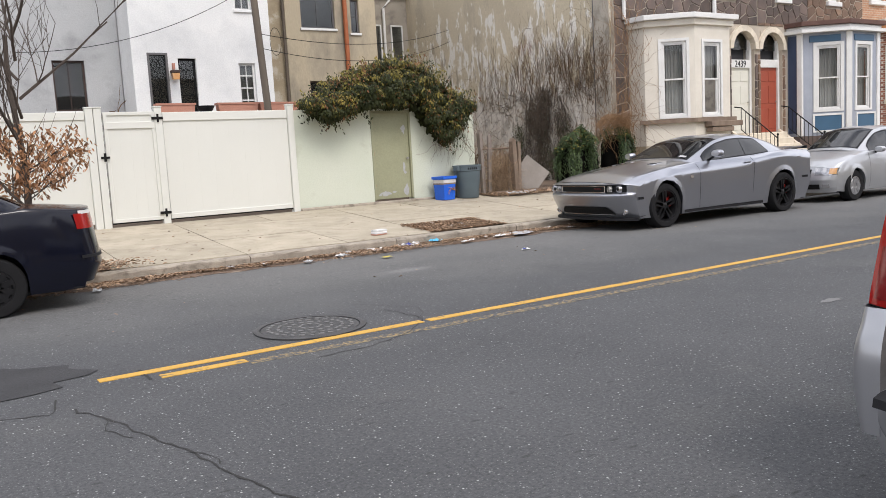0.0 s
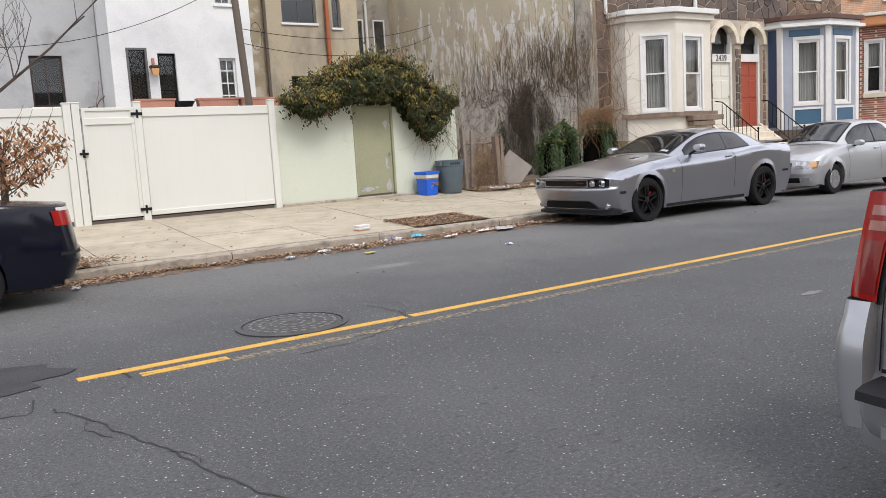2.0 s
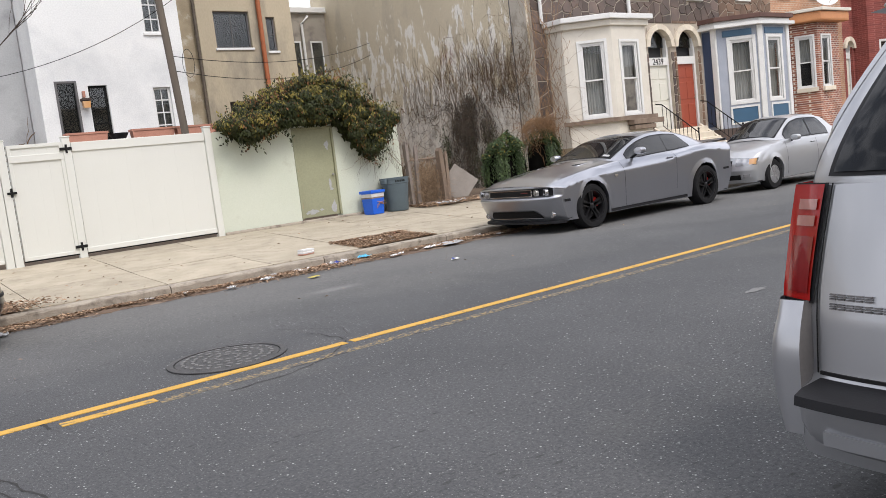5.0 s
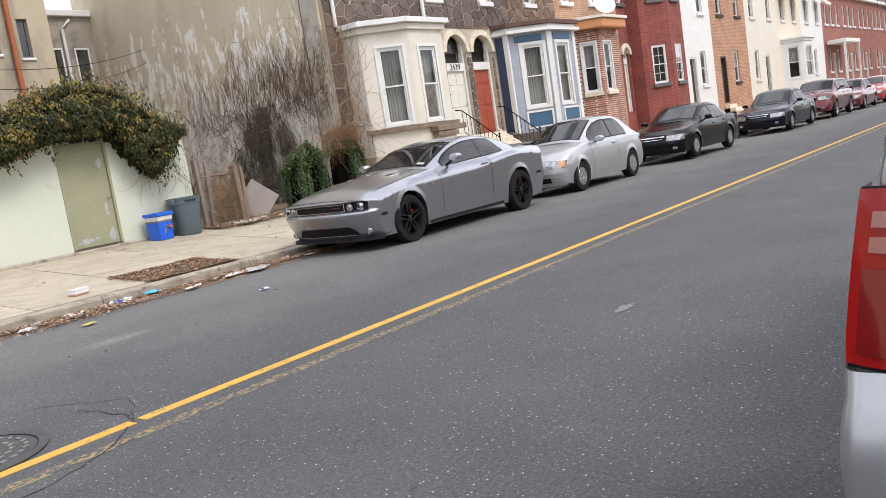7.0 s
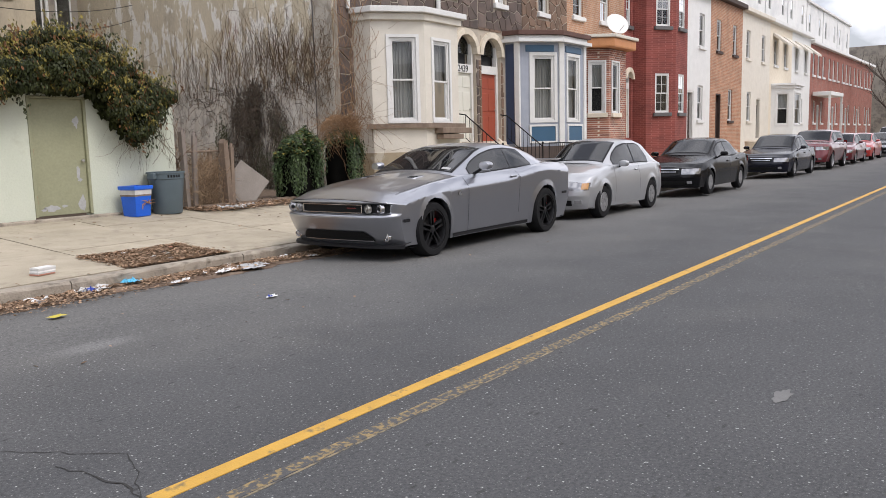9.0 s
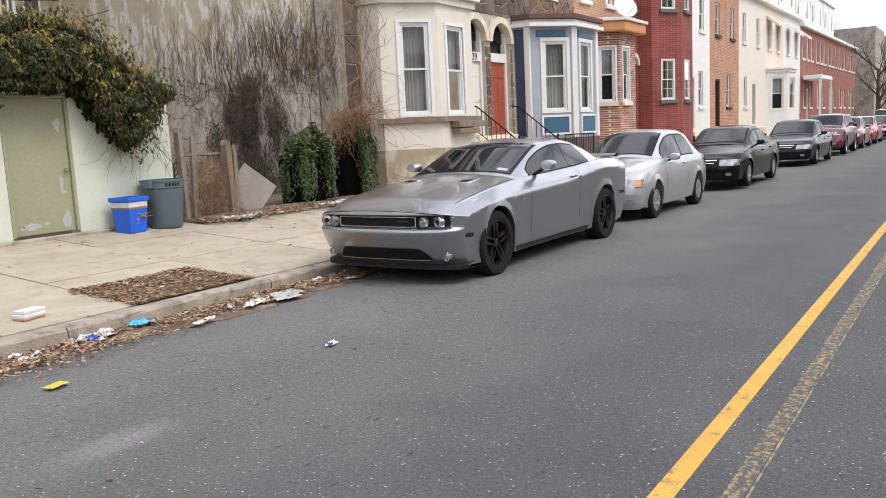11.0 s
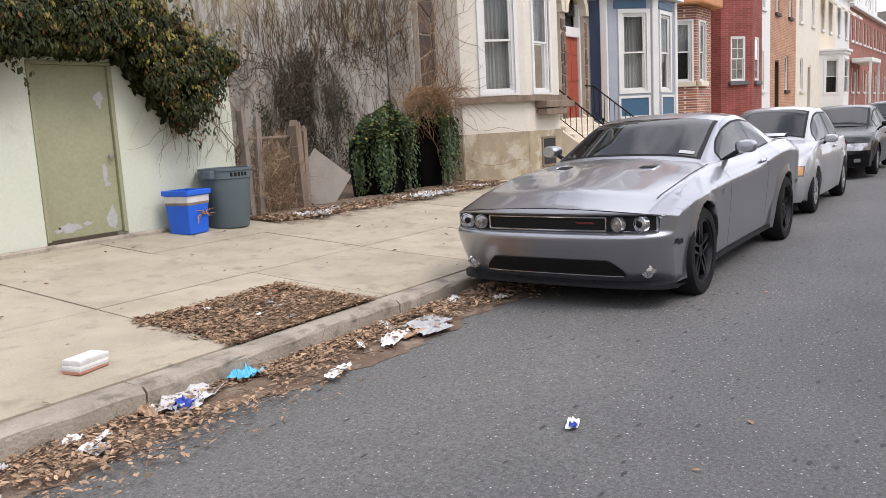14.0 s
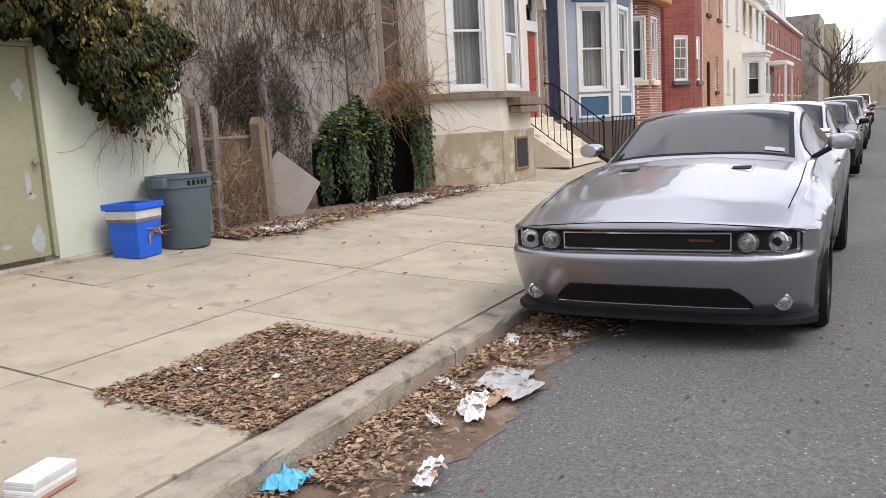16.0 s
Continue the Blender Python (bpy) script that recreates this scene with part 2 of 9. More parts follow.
M_ASPHALT = asphalt_mat()
M_PATCH = mat("asphalt_patch", (0.028, 0.028, 0.03), (0.048, 0.048, 0.05), 0.9, 3, 0.8, 90)
M_CRACK = mat("crack_dirt", (0.036, 0.035, 0.034), rough=0.95, bump=0)
M_DUST = mat("road_dust", (0.2, 0.2, 0.195), (0.14, 0.14, 0.14), 0.95, 4, 0.2, 120)
M_YELLOW = mat("yellow_paint", (0.62, 0.36, 0.06), (0.5, 0.29, 0.05), 0.7, 5, 0.3, 120, c3=(0.22, 0.16, 0.07), scale3=9, lo3=0.58, hi3=0.66)
M_YELLOW2 = mat("worn_yellow_paint", (0.36, 0.25, 0.1), (0.22, 0.17, 0.09), 0.8, 9, 0.3, 120, c3=(0.075, 0.076, 0.078), scale3=26, lo3=0.42, hi3=0.52)
M_SLAB = mat("concrete_slab", (0.455, 0.4, 0.308), (0.365, 0.32, 0.24), 0.92, 2.2, 0.4, 75, rnd=0.07, spread=0.35, c3=(0.25, 0.21, 0.165), scale3=4.5, lo3=0.53, hi3=0.82)
M_KERB = mat("kerb_concrete", (0.42, 0.37, 0.3), (0.28, 0.245, 0.2), 0.92, 3.5, 0.9, 45, rnd=0.08, spread=0.35, c3=(0.16, 0.135, 0.105), scale3=7, lo3=0.54, hi3=0.72)
M_DIRT = mat("dirt", (0.17, 0.12, 0.085), (0.11, 0.08, 0.055), 1.0, 5, 0.9, 40)
M_LEAF = mat("dry_leaves", (0.4, 0.275, 0.175), (0.24, 0.155, 0.1), 0.85, 12, 0.1, 60, rnd=0.55)
M_LITTER = mat("litter_paper", (0.75, 0.75, 0.74), (0.6, 0.6, 0.6), 0.6, 9, 0.1, 50, rnd=0.2)
M_BLUE_PLASTIC = mat("blue_plastic", (0.012, 0.13, 0.72), (0.012, 0.11, 0.6), 0.35, 4, 0.05, 60)
M_CYAN = mat("cyan_plastic", (0.1, 0.5, 0.75), rough=0.4)
M_YELLOWBIT = mat("yellow_card", (0.6, 0.5, 0.06), rough=0.6)
M_IRON = mat("cast_iron", (0.085, 0.083, 0.083), (0.05, 0.05, 0.052), 0.6, 8, 0.4, 90, metal=0.3)
M_VINYL = mat("white_vinyl", (0.7, 0.705, 0.65), (0.665, 0.67, 0.62), 0.45, 0.8, 0.02, 40, grain=0.03)
M_BLACK = mat("black_metal", (0.008, 0.008, 0.008), rough=0.7, spec=0.25, bump=0.05)
M_MINT = mat("mint_paint", (0.57, 0.615, 0.505), (0.62, 0.645, 0.55), 0.8, 0.9, 0.35, 35, c3=(0.5, 0.52, 0.42), scale3=1.6, lo3=0.58, hi3=0.72, grain=0.12)
M_DOORGREEN = mat("olive_door_paint", (0.33, 0.335, 0.215), (0.285, 0.29, 0.185), 0.5, 1.5, 0.1, 30)
M_CHIP = mat("bare_primer", (0.45, 0.46, 0.46), (0.38, 0.38, 0.38), 0.7, 20, 0.1, 60)
M_STEEL = mat("worn_steel", (0.55, 0.54, 0.5), rough=0.3, metal=0.9, bump=0.05)
M_STUCCO_W = mat("white_stucco", (0.8, 0.8, 0.78), (0.72, 0.73, 0.72), 0.9, 0.7, 0.4, 30, c3=(0.6, 0.61, 0.61), scale3=0.5, lo3=0.52, hi3=0.7)
M_STUCCO_T = mat("tan_stucco", (0.5, 0.43, 0.31), (0.42, 0.36, 0.26), 0.9, 0.7, 0.4, 30, stretch=(1, 1, 0.4), c3=(0.25, 0.225, 0.18), scale3=0.9, lo3=0.5, hi3=0.7)
M_RUST = mat("rust_pipe", (0.42, 0.13, 0.05), (0.33, 0.1, 0.04), 0.7, 5, 0.2, 40)
M_BROWNWOOD = mat("brown_deck_wood", (0.06, 0.035, 0.027), (0.04, 0.025, 0.02), 0.7, 5, 0.2, 40)
M_TERRA = mat("terracotta", (0.5, 0.24, 0.17), (0.42, 0.2, 0.14), 0.8, 4, 0.15, 60)
M_POLE = mat("weathered_pole", (0.16, 0.13, 0.1), (0.1, 0.085, 0.07), 0.9, 4, 0.5, 40, stretch=(1, 1, 0.15))
def gable_mat():
    """Tan stucco, flaking pale in drips, with a band of older grey plaster along the foot."""
    m = mat("peeling_stucco", (0.66, 0.585, 0.435), (0.55, 0.48, 0.35), 0.95, 0.6, 0.6, 25, stretch=(1, 1, 0.4), c3=(0.45, 0.395, 0.3), scale3=1.1, lo3=0.52, hi3=0.7)
    n, l = m.node_tree.nodes, m.node_tree.links
    b = n["Principled BSDF"]
    geo = n.new("ShaderNodeNewGeometry")
    sep = n.new("ShaderNodeSeparateXYZ")
    l.new(geo.outputs["Position"], sep.inputs["Vector"])

    def cloud(scale, stretch, detail=8, rough=0.65):
        mp = n.new("ShaderNodeMapping")
        mp.inputs["Scale"].default_value = stretch
        l.new(geo.outputs["Position"], mp.inputs["Vector"])
        t = n.new("ShaderNodeTexNoise")
        t.inputs["Scale"].default_value, t.inputs["Detail"].default_value, t.inputs["Roughness"].default_value = scale, detail, rough
        l.new(mp.outputs["Vector"], t.inputs["Vector"])
        return t.outputs["Fac"]

    def ramp(src, a, c, lo=0.0, hi=1.0):
        r = n.new("ShaderNodeMapRange")
        r.inputs["From Min"].default_value, r.inputs["From Max"].default_value = a, c
        r.inputs["To Min"].default_value, r.inputs["To Max"].default_value = lo, hi
        l.new(src, r.inputs["Value"])
        return r.outputs["Result"]

    def both(op, a, c):
        t = n.new("ShaderNodeMath")
        t.operation = op
        for k, v in enumerate((a, c)):
            if isinstance(v, (int, float)):
                t.inputs[k].default_value = v
            else:
                l.new(v, t.inputs[k])
        return t.outputs[0]

    def over(base, colour, fac):
        t = n.new("ShaderNodeMixRGB")
        l.new(fac, t.inputs["Fac"])
        l.new(base, t.inputs["Color1"])
        t.inputs["Color2"].default_value = (*colour, 1)
        return t.outputs["Color"]

    c = b.inputs["Base Color"].links[0].from_socket
    z = sep.outputs["Z"]
    worn = both("ADD", ramp(z, 6.6, 3.9, -0.035, 0.1), ramp(cloud(0.5, (1, 1, 1), 3), 0.35, 0.65, -0.05, 0.05))
    c = over(c, (0.84, 0.815, 0.75), ramp(both("ADD", cloud(3.2, (1, 1, 0.42)), worn), 0.575, 0.595, 0.0, 0.92))
    c = over(c, (0.3, 0.26, 0.2), ramp(both("ADD", cloud(5.5, (1, 1, 0.2)), worn), 0.64, 0.68, 0.0, 0.65))
    edge = both("ADD", z, ramp(cloud(1.3, (1, 1, 1)), 0.3, 0.7, -0.22, 0.22))
    foot = ramp(edge, 3.05, 2.95)
    c = over(c, (0.64, 0.595, 0.52), both("MULTIPLY", foot, 0.8))
    c = over(c, (0.24, 0.21, 0.175), both("MULTIPLY", ramp(cloud(2.4, (1, 1, 0.5)), 0.52, 0.62), both("MULTIPLY", foot, 0.65)))
    c = over(c, (0.74, 0.71, 0.64), both("MULTIPLY", ramp(cloud(2.1, (1, 1, 0.8)), 0.57, 0.59), both("MULTIPLY", foot, 0.7)))
    grain = ramp(cloud(38, (1, 1, 1), 4), 0.3, 0.7, 0.78, 1.22)
    hs = n.new("ShaderNodeHueSaturation")
    l.new(grain, hs.inputs["Value"])
    l.new(c, hs.inputs["Color"])
    l.new(hs.outputs["Color"], b.inputs["Base Color"])
    return m


M_GABLE = gable_mat()
M_GREYPLASTER = mat("grey_plaster", (0.4, 0.37, 0.31), (0.28, 0.25, 0.21), 0.95, 0.8, 0.5, 25, c3=(0.2, 0.18, 0.16), scale3=1.6, lo3=0.5, hi3=0.64)
M_STONE = mat("brown_fieldstone", (0.16, 0.115, 0.095), (0.085, 0.07, 0.064), 0.85, 2.5, 0.5, 30, rnd=0.35)
M_STONE2 = mat("tan_fieldstone", (0.24, 0.155, 0.105), (0.16, 0.105, 0.075), 0.85, 2.5, 0.5, 30, rnd=0.3)
M_MORTAR = mat("pale_mortar", (0.5, 0.44, 0.36), (0.38, 0.33, 0.27), 0.95, 3, 0.4, 50)
M_CREAM = mat("cream_paint", (0.71, 0.67, 0.585), (0.63, 0.59, 0.51), 0.6, 2.5, 0.1, 40, c3=(0.6, 0.54, 0.44), scale3=1.7, lo3=0.6, hi3=0.75)
M_WHITE = mat("white_paint", (0.74, 0.74, 0.72), (0.67, 0.67, 0.65), 0.5, 3, 0.08, 40)
M_SANDSTONE = mat("sandstone_base", (0.42, 0.35, 0.24), (0.3, 0.245, 0.165), 0.9, 3.5, 0.4, 40, c3=(0.5, 0.45, 0.36), scale3=2.2)
M_OLDWOOD = mat("old_wood", (0.26, 0.2, 0.15), (0.16, 0.115, 0.085), 0.9, 6, 0.5, 50, stretch=(1, 1, 0.25))
M_REDDOOR = mat("red_door_paint", (0.36, 0.075, 0.04), (0.31, 0.065, 0.035), 0.45, 3, 0.08, 40)
M_PALEDOOR = mat("pale_door_paint", (0.7, 0.69, 0.61), (0.64, 0.63, 0.55), 0.5, 3, 0.08, 40)
M_STUCCO_G = mat("grey_stained_stucco", (0.47, 0.48, 0.48), (0.37, 0.38, 0.385), 0.9, 0.8, 0.4, 30, c3=(0.28, 0.285, 0.29), scale3=0.9, lo3=0.5, hi3=0.7)
M_BLUEPAINT = mat("pale_slate_paint", (0.36, 0.39, 0.45), (0.3, 0.33, 0.39), 0.5, 3, 0.08, 40)
M_NAVY = mat("navy_paint", (0.04, 0.062, 0.12), (0.032, 0.05, 0.1), 0.5, 3, 0.08, 40)
M_TEAL = mat("blue_panel_paint", (0.05, 0.125, 0.215), (0.045, 0.11, 0.185), 0.45, 3, 0.05, 40)
M_ROOF = mat("slate_roof", (0.06, 0.06, 0.066), (0.1, 0.1, 0.105), 0.8, 5, 0.4, 40)
M_BROWNROOF = mat("brown_mansard", (0.1, 0.055, 0.045), (0.14, 0.075, 0.06), 0.85, 4, 0.4, 40)
M_ORANGE = mat("orange_cornice", (0.6, 0.27, 0.11), (0.52, 0.22, 0.09), 0.6, 4, 0.1, 40)
M_BRICK_T = brick_mat("tan_brick", (0.44, 0.24, 0.14), (0.37, 0.19, 0.11), (0.45, 0.38, 0.3))
M_BRICK_M = brick_mat("mixed_brick", (0.4, 0.16, 0.1), (0.2, 0.08, 0.06), (0.6, 0.54, 0.46))
M_BRICK_R = brick_mat("painted_red_brick", (0.25, 0.062, 0.048), (0.185, 0.045, 0.037), (0.3, 0.1, 0.08))
M_BRICK_O = brick_mat("orange_brick", (0.44, 0.21, 0.115), (0.34, 0.155, 0.088), (0.5, 0.4, 0.3))
M_BRICK_D = brick_mat("dark_red_brick", (0.3, 0.09, 0.06), (0.24, 0.07, 0.05), (0.3, 0.2, 0.16))
M_GREYTRIM = mat("grey_trim", (0.13, 0.125, 0.125), rough=0.7)
M_CURTAIN = mat("grey_curtain", (0.42, 0.42, 0.4), (0.34, 0.34, 0.33), 0.95, 8, 0.1, 60, stretch=(6, 6, 0.4))
# near-black that paints the missing light of interiors behind the windows
M_DARKROOM = mat("unlit_room_shade", (0.03, 0.03, 0.032), rough=0.9, bump=0)
M_PRIVACY = glass_mat("navy_privacy_glass", (0.05, 0.055, 0.08), 0.35, 0.01, 1.38)
M_PANE = glass_mat("window_glass", (0.9, 0.92, 0.92), 0.9)
M_CARGLASS = glass_mat("tinted_car_glass", (0.16, 0.17, 0.19), 0.6, 0.01, 1.72)
M_RUBBER = mat("tyre_rubber", (0.016, 0.016, 0.017), rough=0.9, spec=0.2, bump=0.2, fine=120)
M_BLACKPL = mat("black_plastic", (0.014, 0.014, 0.016), rough=0.6, spec=0.25, bump=0.1, fine=150)
M_RIMBLACK = mat("black_alloy", (0.02, 0.02, 0.022), rough=0.3, metal=0.4, bump=0)
M_RIMSILVER = mat("silver_alloy", (0.5, 0.5, 0.51), rough=0.35, metal=0.85, bump=0)
M_CHROME = mat("chrome", (0.75, 0.75, 0.76), rough=0.1, metal=1.0, bump=0)
M_LAMPGLASS = mat("lamp_lens", (0.45, 0.45, 0.46), rough=0.06, metal=0.7, bump=0, coat=1)
M_AMBER = mat("amber_lens", (0.7, 0.38, 0.16), rough=0.1, coat=1, bump=0)
M_REDLENS = mat("red_lens", (0.36, 0.012, 0.01), (0.27, 0.01, 0.008), rough=0.12, coat=0.4, spec=0.3, bump=0)
M_SMOKELENS = mat("smoked_lens", (0.4, 0.16, 0.13), rough=0.15, coat=1, bump=0)
M_REDCALIPER = mat("red_caliper", (0.6, 0.03, 0.02), rough=0.4, bump=0)


def paint(name, c, metal=0.6, rough=0.32):
    return mat(name, c, tuple(v * 0.96 for v in c), rough, 1.5, 0.0, 300, metal, coat=0.9, grain=0.06)


P_SILVER = paint("silver_grey_car_paint", (0.385, 0.395, 0.43), 0.92, 0.3)
P_LIGHT = paint("light_silver_car_paint", (0.46, 0.47, 0.485), 0.6, 0.38)
P_BLACK = mat("black_car_paint", (0.004, 0.004, 0.005), rough=0.16, bump=0, coat=0.0, spec=0.3)
P_NAVY = mat("navy_car_paint", (0.004, 0.005, 0.013), rough=0.14, bump=0, coat=0.0, spec=0.4)
P_MAROON = paint("maroon_car_paint", (0.14, 0.012, 0.018), 0.3, 0.28)
P_RED = paint("red_car_paint", (0.42, 0.03, 0.025), 0.2, 0.3)
P_WHITE = paint("white_car_paint", (0.75, 0.75, 0.75), 0.0, 0.35)
P_VAN = paint("van_silver_paint", (0.4, 0.405, 0.42), 0.75, 0.34)
M_GREYBIN = mat("grey_bin_plastic", (0.1, 0.135, 0.155), (0.085, 0.115, 0.13), 0.5, 4, 0.1, 60)
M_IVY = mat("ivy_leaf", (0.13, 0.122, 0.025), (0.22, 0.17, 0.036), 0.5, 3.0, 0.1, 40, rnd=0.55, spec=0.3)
M_IVYD = mat("shaded_ivy_leaf", (0.022, 0.03, 0.009), (0.04, 0.045, 0.013), 0.5, 3.0, 0.1, 40, rnd=0.5, spec=0.22)
M_IVYR = mat("rust_ivy_leaf", (0.12, 0.05, 0.022), (0.17, 0.09, 0.03), 0.6, 3.0, 0.1, 40, rnd=0.5, spec=0.25)
M_GUTTER = mat("gutter_dirt", (0.2, 0.135, 0.095), (0.13, 0.088, 0.062), 1.0, 7, 1.0, 55, c3=(0.26, 0.2, 0.15), scale3=4)
M_IVYG = mat("dark_ivy_leaf", (0.022, 0.042, 0.014), (0.068, 0.1, 0.036), 0.5, 3.0, 0.1, 40, rnd=0.6, spec=0.25)
M_VINE = mat("dead_vine", (0.22, 0.15, 0.09), (0.14, 0.095, 0.06), 0.9, 5, 0.2, 60, rnd=0.35)
M_STRAW = mat("straw_brush", (0.4, 0.29, 0.185), (0.24, 0.165, 0.105), 0.9, 5, 0.2, 60, rnd=0.45)
M_VOID = mat("inner_shade_black", (0.008, 0.008, 0.007), rough=1.0, spec=0.05, bump=0)
M_HEADGLASS = mat("headlamp_glass", (0.2, 0.19, 0.18), (0.34, 0.33, 0.32), 0.08, 30, 0, 60, metal=0.6, coat=1)
M_VINEO = mat("orange_dead_vine", (0.31, 0.185, 0.095), (0.2, 0.12, 0.065), 0.9, 5, 0.2, 60, rnd=0.35)
M_BARK = mat("bark", (0.1, 0.08, 0.065), (0.07, 0.055, 0.045), 0.95, 8, 0.6, 40, stretch=(1, 1, 0.3))
M_TANLEAF = mat("tan_oak_leaf", (0.4, 0.22, 0.11), (0.3, 0.15, 0.075), 0.8, 9, 0.1, 60, rnd=0.4)
M_PLY = mat("weathered_plywood", (0.3, 0.27, 0.24), (0.22, 0.195, 0.17), 0.9, 3, 0.3, 50)
M_PLANKGREY = mat("grey_old_board", (0.27, 0.23, 0.2), (0.18, 0.15, 0.13), 0.9, 6, 0.5, 50, stretch=(1, 1, 0.2))

# ---- mesh tools ----
class B:
    """Collects vertices and faces."""

    def __init__(self):
        self.v, self.f = [], []

    def add(self, vs, fs):
        o = len(self.v)
        self.v += [tuple(p) for p in vs]
        self.f += [tuple(i + o for i in f) for f in fs]
        return self

    def box(self, x0, x1, y0, y1, z0, z1, c=0.0):
        if c:
            def ring(d, z):
                return [(x0 + d, y0 + c, z), (x0 + c, y0 + d, z), (x1 - c, y0 + d, z), (x1 - d, y0 + c, z), (x1 - d, y1 - c, z), (x1 - c, y1 - d, z), (x0 + c, y1 - d, z), (x0 + d, y1 - c, z)]
            vs = [(x0 + c, y0 + c, z0), (x1 - c, y0 + c, z0), (x1 - c, y1 - c, z0), (x0 + c, y1 - c, z0)]
            lo, hi = ring(0, z0 + c), ring(0, z1 - c)
            top = [(x0 + c, y0 + c, z1), (x1 - c, y0 + c, z1), (x1 - c, y1 - c, z1), (x0 + c, y1 - c, z1)]
            fs = [(3, 2, 1, 0), (20, 21, 22, 23)]
            for i in range(8):
                j = (i + 1) % 8
                fs.append((4 + i, 4 + j, 12 + j, 12 + i))
            for k in range(4):
                a, b = 2 * k, 2 * k + 1
                n = (2 * k + 2) % 8
                fs += [(k, 4 + b, 4 + a), (k, (k + 1) % 4, 4 + n, 4 + b), (20 + k, 12 + a, 12 + b), (20 + k, 12 + b, 12 + n, 20 + (k + 1) % 4)]
            return self.add(vs + lo + hi + top, fs)
        vs = [(x0, y0, z0), (x1, y0, z0), (x1, y1, z0), (x0, y1, z0), (x0, y0, z1), (x1, y0, z1), (x1, y1, z1), (x0, y1, z1)]
        return self.add(vs, [(3, 2, 1, 0), (4, 5, 6, 7), (0, 1, 5, 4), (1, 2, 6, 5), (2, 3, 7, 6), (3, 0, 4, 7)])

    def ring(self, x0, x1, z0, z1, t, y0, y1, tb=None):
        """An upright rectangular frame of width t (tb at the bottom)."""
        tb = t if tb is None else tb
        o = [(x0, z0), (x1, z0), (x1, z1), (x0, z1)]
        i = [(x0 + t, z0 + tb), (x1 - t, z0 + tb), (x1 - t, z1 - t), (x0 + t, z1 - t)]
        vs = [(x, y, z) for y in (y0, y1) for x, z in o + i]
        fs = []
        for k in range(4):
            n = (k + 1) % 4
            fs += [(k, n, 4 + n, 4 + k), (8 + n, 8 + k, 12 + k, 12 + n), (n, k, 8 + k, 8 + n), (4 + k, 4 + n, 12 + n, 12 + k)]
        return self.add(vs, fs)

    def prism(self, poly, axis, a, b):
        """A polygon of (u, w) pushed along an axis from a to b."""
        def at(u, w, d):
            return {"x": (d, u, w), "y": (u, d, w), "z": (u, w, d)}[axis]
        n = len(poly)
        vs = [at(u, w, a) for u, w in poly] + [at(u, w, b) for u, w in poly]
        fs = [tuple(range(n))[::-1], tuple(range(n, 2 * n))] + [(i, (i + 1) % n, n + (i + 1) % n, n + i) for i in range(n)]
        return self.add(vs, fs)

    def tube(self, pts, r0, r1=None, k=6):
        r1 = r0 if r1 is None else r1
        pts = [Vector(p) for p in pts]
        vs, fs, m = [], [], len(pts)
        for i, p in enumerate(pts):
            d = (pts[min(i + 1, m - 1)] - pts[max(i - 1, 0)])
            d = d.normalized() if d.length > 1e-6 else Vector((0, 0, 1))
            s = d.cross(Vector((0.31, 0.2, 0.93)) if abs(d.z) < 0.9 else Vector((1, 0.1, 0))).normalized()
            u = d.cross(s)
            r = r0 + (r1 - r0) * i / max(1, m - 1)
            vs += [p + (s * math.cos(6.2832 * j / k) + u * math.sin(6.2832 * j / k)) * r for j in range(k)]
        for i in range(m - 1):
            fs += [(i * k + j, i * k + (j + 1) % k, (i + 1) * k + (j + 1) % k, (i + 1) * k + j) for j in range(k)]
        fs += [tuple(range(k))[::-1], tuple((m - 1) * k + j for j in range(k))]
        return self.add(vs, fs)

    def lathe(self, prof, axis="z", c=(0, 0, 0), k=24, close=False):
        """A profile of (radius, height) turned round an axis."""
        vs, fs, m = [], [], len(prof)
        for r, h in prof:
            for j in range(k):
                a, b = r * math.cos(6.28319 * j / k), r * math.sin(6.28319 * j / k)
                p = {"z": (a, b, h), "y": (a, h, b), "x": (h, a, b)}[axis]
                vs.append((p[0] + c[0], p[1] + c[1], p[2] + c[2]))
        for i in range(m if close else m - 1):
            i2 = (i + 1) % m
            fs += [(i * k + j, i * k + (j + 1) % k, i2 * k + (j + 1) % k, i2 * k + j) for j in range(k)]
        if not close:
            fs += [tuple(range(k))[::-1], tuple((m - 1) * k + j for j in range(k))]
        return self.add(vs, fs)

    def grid(self, rows, wrap=False):
        n = len(rows[0])
        vs = [p for r in rows for p in r]
        fs = []
        for i in range(len(rows) - 1):
            for j in range(n if wrap else n - 1):
                fs.append((i * n + j, i * n + (j + 1) % n, (i + 1) * n + (j + 1) % n, (i + 1) * n + j))
        return self.add(vs, fs)

    def moved(self, m):
        self.v = [tuple(m @ Vector(p)) for p in self.v]
        return self


